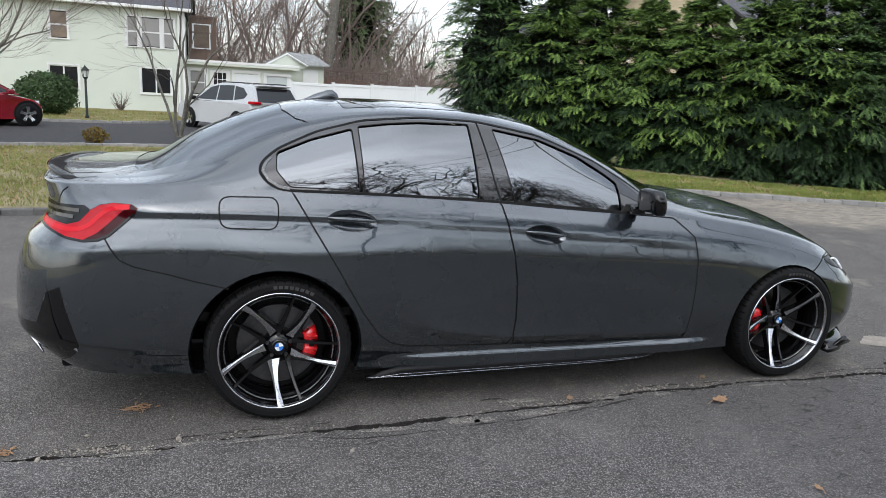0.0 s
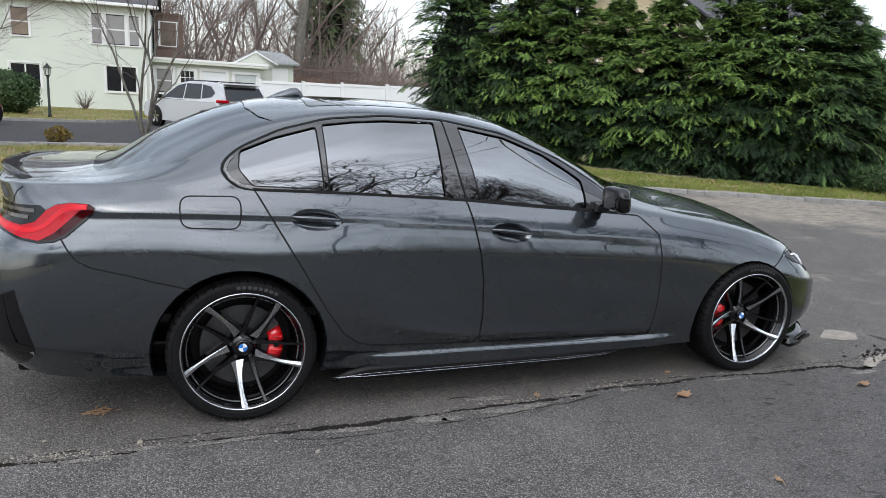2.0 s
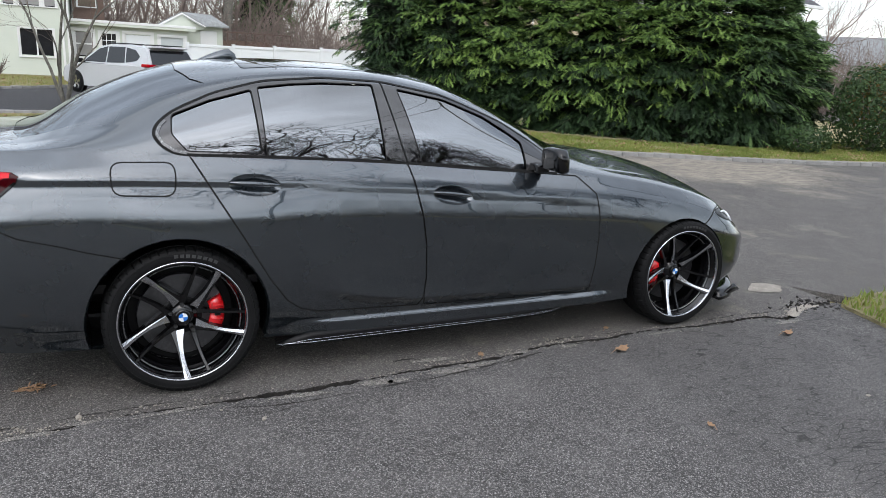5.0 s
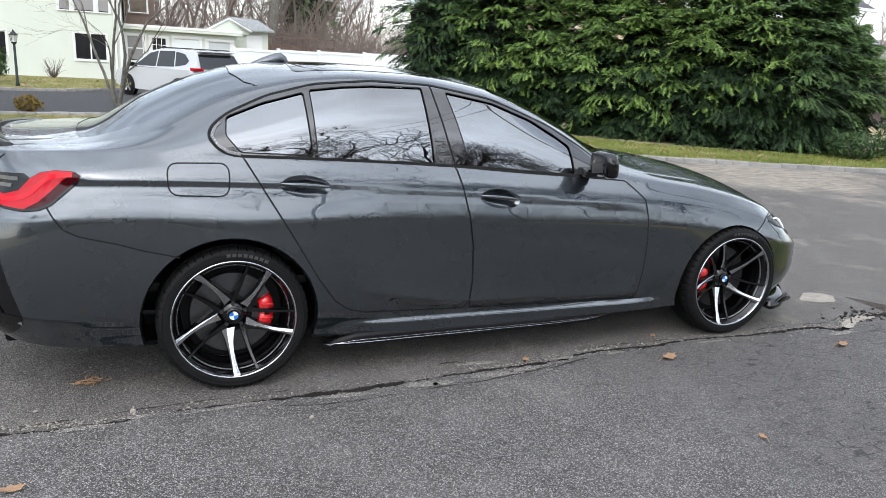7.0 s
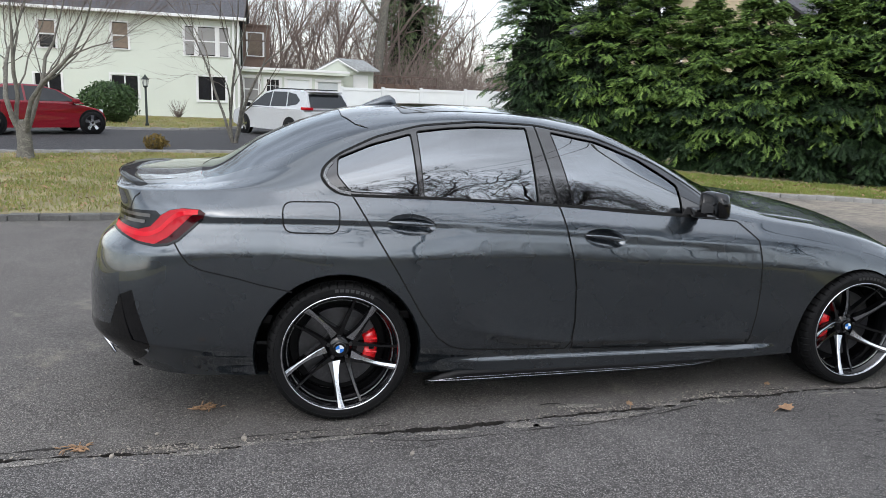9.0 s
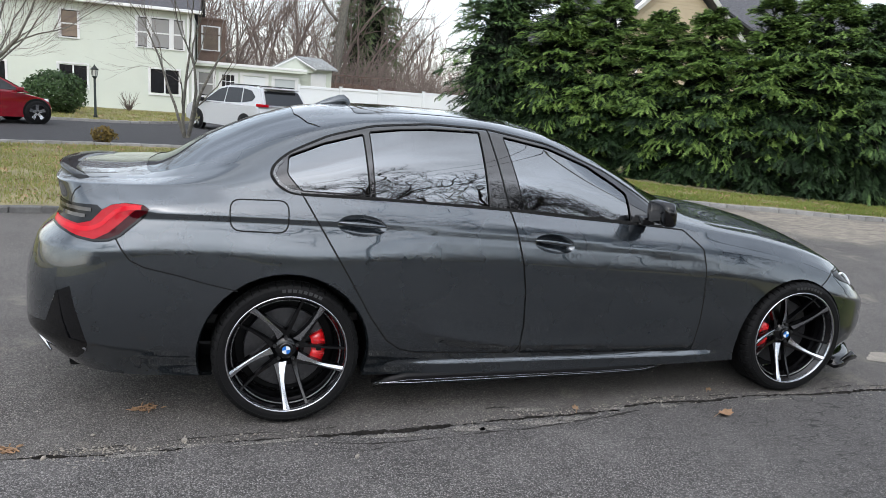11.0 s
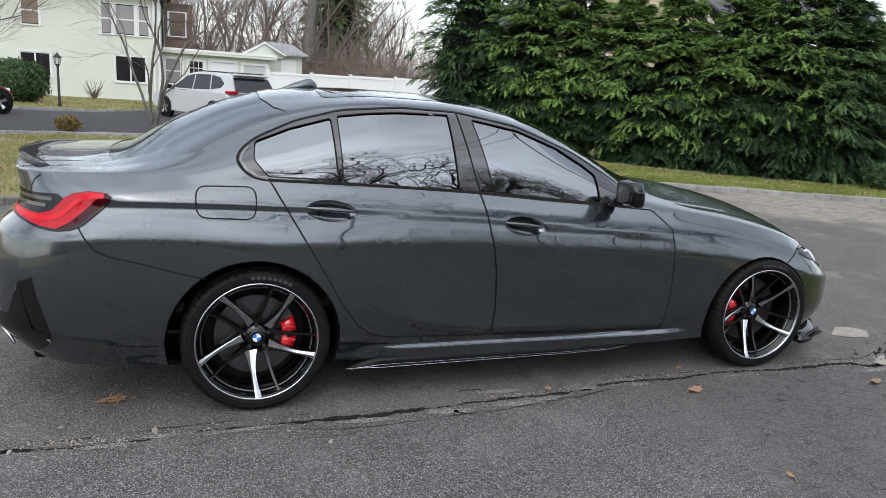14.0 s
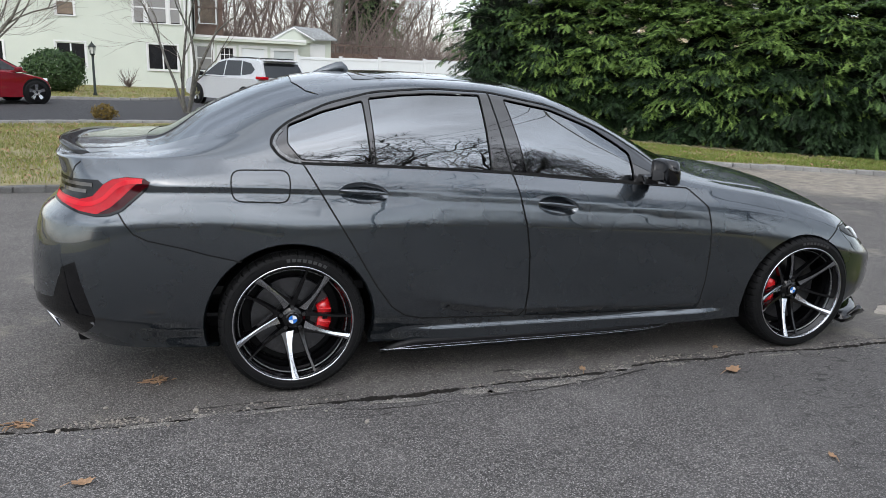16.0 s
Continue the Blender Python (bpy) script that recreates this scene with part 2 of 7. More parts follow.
def asphalt(name, dark, light, cracked=None, sand=0.0, drift=None):
    n = Nodes(name)
    chips = n.voronoi(165, out="Color")
    sep = n.t.nodes.new("ShaderNodeSeparateColor")
    n.link(chips, sep.inputs[0])
    d = n.voronoi(165)
    stone = n.mix(n.ramp(sep.outputs[0], 0.2, 1.0), dark, light)
    stone = n.mix(n.ramp(sep.outputs[1], 0.90, 0.93), stone, scaled(light, 1.25))
    pit = n.ramp(d, 0.25, 0.75)
    c = n.mix(pit, stone, scaled(dark, 0.42))
    fine = n.noise(320, 2)
    c = n.mix(n.ramp(fine, 0.45, 0.7, 0, 0.25), c, scaled(light, 1.0))
    c = n.mix(n.ramp(n.noise(0.55, 6), 0.38, 0.66, 0.0, 0.25), c, scaled(dark, 0.9))
    c = n.mix(n.ramp(n.noise(2.7, 6, 0.65), 0.45, 0.75, 0.0, 0.20), c, scaled(light, 0.9))
    h = n.math("SUBTRACT", n.math("MULTIPLY", fine, 0.5), d)
    if sand:
        c = n.mix(n.ramp(n.noise(1.6, 7, 0.7), 0.56, 0.72, 0.0, sand), c, (0.30, 0.265, 0.215))
    if drift:
        dn = n.t.nodes.new("ShaderNodeVectorMath")
        dn.operation = "DISTANCE"
        n.link(n.co.outputs["Object"], dn.inputs[0])
        dn.inputs[1].default_value = (drift[0], drift[1], 0)
        far = n.math("ADD", dn.outputs["Value"], n.ramp(n.noise(1.1, 6, 0.6), 0.2, 0.8, -1.3, 1.3))
        veil = n.math("MULTIPLY", n.ramp(far, drift[2] * 0.5, drift[2], 0.75, 0.0), n.ramp(n.noise(4.0, 8, 0.72, (1, 2.4, 1)), 0.40, 0.60, 0.30, 1.0))
        c = n.mix(veil, c, n.mix(n.ramp(n.noise(26, 4), 0.35, 0.65), (0.27, 0.235, 0.185), (0.40, 0.35, 0.28)))
    if cracked:
        e = n.voronoi(13.0, "DISTANCE_TO_EDGE", stretch=(.55, 1.9, 1))
        wob = n.noise(14, 4)
        e = n.math("ADD", e, n.ramp(wob, 0.3, 0.7, -0.03, 0.03))
        line = n.ramp(e, 0.004, 0.034, 1.0, 0.0)
        xyz = n.t.nodes.new("ShaderNodeSeparateXYZ")
        n.link(n.co.outputs["Object"], xyz.inputs[0])
        zone = n.math("MULTIPLY", n.ramp(n.math("ADD", xyz.outputs[0], n.ramp(n.noise(0.9, 4), 0, 1, -1.0, 1.0)), cracked, cracked + 0.7),
                      n.ramp(n.noise(1.3, 4), 0.36, 0.52))
        line = n.math("MULTIPLY", line, zone)
        c = n.mix(n.math("MULTIPLY", zone, 0.45), c, scaled(dark, 1.25))
        c = n.mix(n.math("MULTIPLY", line, 0.8), c, scaled(dark, 0.35))
        h = n.math("SUBTRACT", h, n.math("MULTIPLY", line, 1.5))
    n.set(Base_Color=c, Roughness=n.ramp(fine, 0.3, 0.7, 0.72, 0.95), Specular_IOR_Level=0.35)
    n.bump(h, 0.55, 0.006)
    return n.m


ROAD = asphalt("worn_road_asphalt", (0.070, 0.064, 0.0595), (0.255, 0.237, 0.220), sand=0.5, drift=(9.3, 5.0, 2.4))
APRON = asphalt("driveway_asphalt", (0.056, 0.0525, 0.051), (0.285, 0.268, 0.258), cracked=1.7)
DRIVE = asphalt("sealed_driveway", (0.028, 0.027, 0.029), (0.085, 0.083, 0.086))
CRACK = mat("crack_dark", (0.022, 0.019, 0.0165), 1.0, bump=0.6, vary=0.5, fine=160)
SANDY = mat("crumbled_asphalt", (0.30, 0.27, 0.23), 0.95, bump=0.8, dist=0.01, vary=0.4, scale=14)
WORN = asphalt("worn_pale_asphalt", (0.12, 0.112, 0.102), (0.42, 0.39, 0.355))
TURF = mat("dry_turf", (0.25, 0.215, 0.11), 0.95, vary=0.45, scale=1.7, fine=60, bump=0.8, dist=0.03)
CURB = mat("granite_block", (0.28, 0.272, 0.26), 0.85, vary=0.35, scale=9, bump=0.5, dist=0.006, random=0.35)
CURBDARK = mat("tarred_kerb_block", (0.125, 0.122, 0.118), 0.9, vary=0.4, scale=11, bump=0.7, dist=0.01, random=0.25)
SIDING = mat("mint_siding", (0.485, 0.515, 0.445), 0.6, vary=0.05, scale=1.2, fine=30, bump=0.03)
WHITE = mat("white_trim", (0.62, 0.62, 0.61), 0.5, vary=0.05, scale=2, bump=0.03)
VINYL = mat("white_vinyl", (0.62, 0.64, 0.65), 0.4, vary=0.05, scale=0.8, bump=0.02)
SHINGLE = mat("grey_shingle", (0.075, 0.074, 0.082), 0.9, vary=0.5, scale=9, fine=40, bump=0.6, dist=0.02)
SHEDROOF = mat("weathered_shingle", (0.24, 0.25, 0.25), 0.9, vary=0.3, scale=9, fine=40, bump=0.5, dist=0.02)
PANE = mat("dark_window_pane", (0.012, 0.013, 0.015), 0.06, vary=0.3, scale=1, bump=0)
BLIND = mat("window_blind", (0.21, 0.205, 0.20), 0.5, vary=0.1, scale=2, bump=0.02, coat=0.6)
SHADE = mat("pale_roller_shade", (0.42, 0.45, 0.45), 0.5, vary=0.08, scale=2, bump=0.02, coat=0.6)
CURTAIN = mat("brown_curtain", (0.15, 0.105, 0.07), 0.6, vary=0.3, scale=3, bump=0.02, coat=0.6)
TAN = mat("tan_siding", (0.40, 0.33, 0.22), 0.7, vary=0.08, scale=1.2, bump=0.03)
REDWOOD = mat("brown_deck_wood", (0.13, 0.085, 0.065), 0.8, vary=0.3, scale=3, bump=0.1)
IRON = mat("dark_green_iron", (0.014, 0.020, 0.018), 0.55, vary=0.2, bump=0.05, spec=0.25)
LENS = mat("frosted_lantern_glass", (0.55, 0.56, 0.52), 0.25, vary=0.1, bump=0)
BARK = mat("grey_bark", (0.155, 0.145, 0.122), 0.9, vary=0.65, scale=9, fine=34, bump=0.9, dist=0.02)
BARKDARK = mat("dark_oak_bark", (0.045, 0.040, 0.036), 0.95, vary=0.35, scale=5, fine=40, bump=0.4, dist=0.01)
TWIG = mat("thin_twigs", (0.13, 0.098, 0.082), 0.9, vary=0.3, scale=3, bump=0.2)
WOODS = mat("far_branches", (0.20, 0.155, 0.135), 0.95, vary=0.3, scale=0.3, bump=0.0)
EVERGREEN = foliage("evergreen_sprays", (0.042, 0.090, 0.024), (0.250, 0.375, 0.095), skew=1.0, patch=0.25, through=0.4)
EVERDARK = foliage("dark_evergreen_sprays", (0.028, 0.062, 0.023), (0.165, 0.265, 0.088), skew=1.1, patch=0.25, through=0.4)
EVERSHADE = foliage("shade_toned_evergreen_sprays", (0.007, 0.018, 0.008), (0.042, 0.080, 0.030), skew=1.3, patch=0.25)
EVERCORE = mat("crown_shade_core", (0.010, 0.018, 0.009), 0.95, vary=0.5, scale=4, bump=0.5, dist=0.03)
SHRUB = foliage("shrub_leaves", (0.02, 0.045, 0.018), (0.07, 0.12, 0.04), 0.45)
YELLOWLEAF = foliage("yellowing_leaves", (0.10, 0.07, 0.02), (0.26, 0.18, 0.05))
PINE = foliage("far_conifer", (0.035, 0.060, 0.027), (0.125, 0.180, 0.072))
BLADES = foliage("grass_blades", (0.36, 0.275, 0.125), (0.205, 0.265, 0.072), 0.7, 0.3)
GREENBLADES = foliage("green_grass_blades", (0.30, 0.26, 0.09), (0.19, 0.28, 0.06), 0.7, 0.3)
DEADLEAF = mat("dead_oak_leaf", (0.30, 0.18, 0.10), 0.8, vary=0.35, scale=30, fine=200, bump=0.3)

# ---- ground ----
def wobble(x, k=1.0, seed=0.0):
    return noise.fractal(Vector((x * k, seed, 0.37)), 0.6, 2.1, 5)


FAR_KERB = [(-60, 2.5), (-12, 3.9), (-5, 4.25), (-2, 4.38), (0.5, 4.7), (3.5, 5.9), (5.5, 6.75), (7.4, 6.95), (8.6, 6.55), (10.2, 5.85), (12.0, 5.25), (13.6, 4.95), (16.5, 4.9), (19, 5.6), (22, 8.5), (26, 14), (40, 34)]


def smooth_line(pts, step):
    """Even points along a smoothed line in plan."""
    p = np.array(pts, float)
    s = np.concatenate([[0], np.cumsum(np.hypot(*np.diff(p, axis=0).T))])
    fx, fy = curve_through(s, p[:, 0]), curve_through(s, p[:, 1])
    t = np.arange(0, s[-1], step)
    return [(float(a), float(b)) for a, b in zip(fx(t), fy(t))]


kerb_line = smooth_line(FAR_KERB, 0.30)

ground = part("ground", boxed(-600, 600, -600, 600, -0.5, -0.06), TURF)
tagged(ground, "dry winter turf and soil reaching the horizon", "ground", kind="structure")

# the break between the road and the driveway apron: two ragged lips with a gap
crack_x = np.arange(-9.0, 4.36, 0.012)
crack_run = curve_through([-9, -4, -2, -.93, -.79, -.48, -.23, .08, .25, .50, .79, 1.09, 1.36, 1.63, 1.84, 2.09, 2.30, 2.50, 2.75, 3.04, 3.37, 3.58, 3.66, 4.02, 4.4],
                          [-1.0, -1.12, -1.06, -1.098, -1.11, -1.099, -1.066, -1.071, -1.070, -1.069, -1.05, -1.03, -1.022, -1.01, -.955, -.949, -.966, -.935, -.945, -.963, -.956, -.974, -1.03, -.904, -.86])
crack_wide = curve_through([-9, -1.2, -.8, -.55, -.2, .1, .2, .35, .5, .7, .78, .9, 1.1, 1.4, 1.9, 2.1, 2.5, 2.8, 3.1, 3.4, 3.6, 3.9, 4.4],
                           [.012, .014, .013, .008, .010, .010, .015, .021, .022, .018, .008, .009, .012, .013, .013, .015, .011, .014, .015, .017, .024, .026, .024])
crack_mid = [float(crack_run(x)) + 0.006 * wobble(x, 7.0, 8.0) + 0.005 * wobble(x, 23.0, 9.0) for x in crack_x]
crack_half = [max(0.006, float(crack_wide(x)) * (1.15 + 0.6 * wobble(x, 9.0, 20.0))) for x in crack_x]
road_lip = [(float(x), m + h + 0.010 * wobble(x, 34, 50.0)) for x, m, h in zip(crack_x, crack_mid, crack_half)]
apron_lip = [(float(x), m - h + 0.010 * wobble(x, 34, 60.0)) for x, m, h in zip(crack_x, crack_mid, crack_half)]


def lip_slab(lip, y_far, z0, z1):
    """A strip of paving between a ragged lip and a straight line, with the lip's broken face."""
    n = len(lip)
    v = [(x, y, z1) for x, y in lip] + [(x, y_far, z1) for x, y in lip] + [(x, y, z0) for x, y in lip]
    f = [(i, i + 1, n + i + 1, n + i) for i in range(n - 1)] + [(i, i + 1, 2 * n + i + 1, 2 * n + i) for i in range(n - 1)]
    bm = bmesh.new()
    bv = [bm.verts.new(q) for q in v]
    for q in f:
        bm.faces.new([bv[k] for k in q])
    bmesh.ops.recalc_face_normals(bm, faces=bm.faces)
    for q in bm.faces:
        if abs(q.normal.z) > 0.5 and q.normal.z < 0:
            q.normal_flip()
    for q in bm.faces:
        q.material_index = 0 if abs(q.normal.z) > 0.5 else 1
    return bm


road_outline = [(-9.0, -0.5), (4.36, -0.5), (4.6, -0.85), (6, -0.75), (9, -1.3), (14, -3.5), (24, -10), (60, -40), (90, -20), (46, 30)] \
    + [(x, y) for x, y in kerb_line[::-1] if x < 39] + [(-60, -1.4), (-9.0, -1.2)]
road = part("road", slab("road", road_outline, -0.055, 0.0), ROAD)
tagged(road, "worn grey asphalt street with sandy stains", "road", kind="structure")
part("road_edge", lip_slab(road_lip, -0.5, -0.05, 0.0), ROAD, road).data.materials.append(CRACK)
apron_outline = [(4.36, -1.5), (4.05, -1.6), (4.3, -2.6), (5.2, -4.2), (6, -7), (6, -16), (-9, -16), (-9, -1.5)]
apron = part("driveway_apron", slab("driveway_apron", apron_outline, -0.055, 0.006), APRON)
tagged(apron, "dark coarse asphalt driveway with alligator cracks", "driveway", kind="structure")
part("driveway_edge", lip_slab([p for p in apron_lip if p[0] < 4.35], -1.5, -0.05, 0.006), APRON, apron).data.materials.append(CRACK)
crack_bed = part("crack", boxed(-9, 4.4, -1.3, -0.8, -0.058, -0.052), CRACK)
tagged(crack_bed, "dark ragged crack between road and driveway", "crack", kind="structure")

def fissure(pts, width, z, seed, label):
    """A dark hairline: a ragged ribbon that widens and closes."""
    fx = curve_through([p[0] for p in pts], [p[1] for p in pts])
    xs = np.arange(pts[0][0], pts[-1][0], 0.008)
    v, f = [], []
    for i, x in enumerate(xs):
        end = min(1, (x - xs[0]) / .05, (xs[-1] - x) / .05)
        m = float(fx(x)) + 0.007 * wobble(x, 8, seed) + 0.004 * wobble(x, 40, seed + 3)
        h = width * max(0.0, 0.55 + 1.1 * wobble(x, 6, seed + 7)) * max(end, 0) / 2 + .0002
        v += [(x, m - h, z), (x, m + h, z)]
        if i:
            f.append((2 * i - 2, 2 * i, 2 * i + 1, 2 * i - 1))
    ob = part("fissure", mesh_from("fissure", v, f), CRACK, label="")
    return tagged(ob, label, "crack", kind="structure")


fissure([(-.08, -1.099), (.13, -1.135), (.25, -1.165), (.51, -1.185), (.68, -1.167), (.87, -1.158), (1.04, -1.152), (1.24, -1.128), (1.45, -1.094), (1.66, -1.045)], .009, .0085, 2.0, "hairline crack running beside the main break")
fissure([(.10, -1.19), (.24, -1.215), (.33, -1.235), (.46, -1.20)], .006, .0085, 5.0, "short hairline crack in the driveway")
fissure([(-.55, -1.03), (-.2, -1.0), (.05, -1.005), (.25, -.985), (.42, -.93)], .007, .0025, 9.0, "hairline crack in the road edge")
fissure([(-1.6, -1.02), (-1.2, -1.0), (-.9, -1.045), (-.6, -1.035)], .010, .0025, 14.0, "hairline crack in the road edge")
fissure([(1.50, -1.10), (1.75, -1.04), (1.95, -1.0), (2.10, -.985)], .012, .0085, 18.0, "second ragged break line beside the crack")
fissure([(1.75, -.90), (2.0, -.885), (2.25, -.90), (2.5, -.90)], .010, .0025, 21.0, "hairline crack in the road edge")
fissure([(.98, -.90), (1.06, -.885), (1.16, -.915)], .014, .0025, 25.0, "short open crack in the road")
fissure([(3.1, -.90), (3.4, -.88), (3.7, -.90), (3.95, -.82)], .014, .0025, 28.0, "ragged break at the driveway corner")

# the raised lots beyond the street
far_lot = [(x, y + 0.13) for x, y in kerb_line if -55 < x < 26] + [(60, 120), (-90, 120), (-90, 4)]
lot = part("far_lawn", slab("far_lawn", far_lot, -0.05, 0.06), TURF)
tagged(lot, "pale dormant lawn behind the granite kerb", "lawn", kind="structure")
drive_line = [(-30, 10.6), (-9, 11.1), (-4.4, 11.7), (-3.0, 12.2), (-1.0, 12.6), (1.2, 12.4), (2.6, 11.0), (4.0, 8.4), (4.9, 6.6)]
drive_back = [(6.6, 7.2), (5.6, 10.5), (4.9, 15), (4.6, 27), (0.4, 29), (-0.2, 25), (-1.4, 22.2), (-2.3, 20.9), (-3.5, 20.1), (-9, 19.6), (-30, 19.5)]
drive = part("far_driveway", slab("far_driveway", drive_line + drive_back, 0.0, 0.066), DRIVE)
tagged(drive, "black sealed asphalt driveway across the street", "driveway", kind="structure")
near_lot = [(4.28, -0.98), (4.62, -0.88), (6, -0.80), (9, -1.45), (14, -3.65), (24, -10.2), (40, -24), (40, -60), (6.05, -60), (6.05, -7), (5.25, -4.2), (4.35, -2.6), (4.12, -1.6)]
near_lawn = part("near_lawn", slab("near_lawn", near_lot, -0.05, 0.03), TURF)
tagged(near_lawn, "thin grass verge at the driveway mouth", "lawn", kind="structure")

block_mesh, dark_mesh = [], []
for k in range(5):
    bm = boxed(-0.1485, 0.1485, -0.065, 0.065, -0.06, 0.068 + 0.006 * k / 4, bevel=0.012)
    for v in bm.verts:
        v.co += Vector((random.uniform(-.006, .006), random.uniform(-.006, .006), random.uniform(-.006, .006)))
    me = bpy.data.meshes.new("block")
    bm.to_mesh(me)
    bm.free()
    me.materials.append(CURB)
    block_mesh.append(me)
    me = me.copy()
    me.materials.clear()
    me.materials.append(CURBDARK)
    dark_mesh.append(me)


def block_row(name, line, label, z=0.0, lo=-1e9, hi=1e9, limit=300, scale=1.0, kinds=block_mesh):
    kerb = thing(name, label=label, category="kerb", kind="structure")
    n = 0
    for (xa, ya), (xb, yb) in zip(line, line[1:]):
        if not lo < xa < hi or n >= limit:
            continue
        ob = new("block", kinds[random.randrange(5)])
        ob.parent = kerb
        ob.matrix_basis = pose((xa + xb) / 2, (ya + yb) / 2, z + random.uniform(-.006, .006), random.uniform(-1.5, 1.5), 0,
                               math.degrees(math.atan2(yb - ya, xb - xa)) + random.uniform(-2, 2)) @ Matrix.Diagonal((scale, 1, 1, 1))
        n += 1
    return kerb


block_row("street_kerb", [(x, y + 0.065) for x, y in kerb_line], "low kerb of weathered pale granite blocks", 0.0, 1.5, 24)
block_row("street_kerb", [(x, y + 0.065) for x, y in kerb_line], "low dark kerb, worn and tarred, along the grass strip", -0.008, -8, 1.5, kinds=dark_mesh)
block_row("drive_kerb", smooth_line(drive_line[:6], 0.30), "block edging along the black driveway", 0.045, -9, 2)
block_row("lawn_kerb", smooth_line([(-12, 19.62), (-9, 19.6), (-3.5, 20.15), (-2.3, 20.95), (-1.4, 22.25), (-0.2, 25.0)], 0.30), "pale block edging round the front lawn", 0.075, -13, 2)


def blades(name, spots, material, h, label):
    """Grass as many bent blades, one object."""
    rs = np.random.RandomState(len(spots))
    p = np.array(spots)
    n = len(p)
    a = rs.uniform(0, 2 * np.pi, n)
    w = rs.uniform(0.004, 0.009, n)
    hh = h * rs.uniform(0.4, 1.3, n)
    lean = rs.uniform(0.1, 0.9, n) * hh
    b = rs.uniform(0, 2 * np.pi, n)
    side = np.stack([np.cos(a) * w, np.sin(a) * w, 0 * a], 1)
    mid = p + np.stack([np.cos(b) * lean * 0.35, np.sin(b) * lean * 0.35, hh * 0.6], 1)
    tip = p + np.stack([np.cos(b) * lean, np.sin(b) * lean, hh], 1)
    v = np.stack([p - side, p + side, mid + side * 0.7, mid - side * 0.7, tip], 1).reshape(-1, 3)
    i = np.arange(n) * 5
    me = bpy.data.meshes.new(name)
    quads = np.stack([i, i + 1, i + 2, i + 3], 1).tolist()
    tris = np.stack([i + 3, i + 2, i + 4], 1).tolist()
    me.from_pydata(v.tolist(), [], quads + tris)
    ob = part(name, me, material)
    return tagged(ob, label, "grass", kind="stuff")


def inside(p, poly):
    x, y = p
    r = False
    for (xa, ya), (xb, yb) in zip(poly, poly[1:] + poly[:1]):
        if (ya > y) != (yb > y) and x < (xb - xa) * (y - ya) / (yb - ya) + xa:
            r = not r
    return r


def scatter(poly, count, z, seed, clump=0.0):
    rs = random.Random(seed)
    xs, ys = [q[0] for q in poly], [q[1] for q in poly]
    out = []
    while len(out) < count:
        q = (rs.uniform(min(xs), max(xs)), rs.uniform(min(ys), max(ys)))
        if clump and noise.noise(Vector((q[0] * 1.3, q[1] * 1.3, seed))) < rs.uniform(-0.6, clump):
            continue
        if inside(q, poly):
            out.append((q[0], q[1], z))
    return out


strip = [(-9, 4.3), (-5, 4.45), (-2, 4.6), (0.3, 4.9), (0.3, 12.3), (-3, 12.0), (-4.4, 11.5), (-9, 10.9)]
blades("grass", scatter(strip, 45000, 0.06, 11, 0.25), BLADES, 0.045, "patchy straw-coloured and green winter grass")
verge = [(6.2, 7.15), (7.4, 7.15), (8.7, 6.75), (10.2, 6.05), (12, 5.45), (14, 5.15), (17, 5.2), (17, 8.5), (12.6, 7.2), (9.6, 8.6), (7.5, 11.5), (6.0, 11.5)]
blades("grass", scatter(verge, 42000, 0.06, 12, 0.3), GREENBLADES, 0.05, "green and yellow grass verge below the evergreens")
front_lawn = [(-12, 19.8), (-4, 20.2), (-2.2, 21.4), (-0.6, 25.2), (-0.4, 29), (-12, 30.7)]
blades("grass", scatter(front_lawn, 22000, 0.06, 13, 0.2), BLADES, 0.07, "faded front lawn of the green house")
blades("grass", scatter(near_lot[:3] + [(9, -4), (5.4, -4)] + near_lot[-2:], 16000, 0.03, 14, 0.2), GREENBLADES, 0.05, "thin grass tufts beside the driveway")

# ---- green house across the street ----
def lap_wall(x0, x1, z0, z1, y, course=0.115, depth=0.014, holes=()):
    """A wall of overlapping boards facing -y, in one mesh, with real openings."""
    bm = bmesh.new()
    xs = sorted({x0, x1, *[h[0] for h in holes], *[h[1] for h in holes]})
    n = int(round((z1 - z0) / course))
    for i in range(n):
        za, zb = z0 + (z1 - z0) * i / n, z0 + (z1 - z0) * (i + 1) / n
        for xa, xb in zip(xs, xs[1:]):
            xm = (xa + xb) / 2
            if any(h[0] < xm < h[1] and h[2] < (za + zb) / 2 < h[3] for h in holes):
                continue
            q = [bm.verts.new(c) for c in ((xa, y - depth, za), (xb, y - depth, za), (xb, y, zb), (xa, y, zb), (xa, y + 0.02, za), (xb, y + 0.02, za))]
            bm.faces.new(q[:4])
            bm.faces.new((q[4], q[5], q[1], q[0]))
    return bm


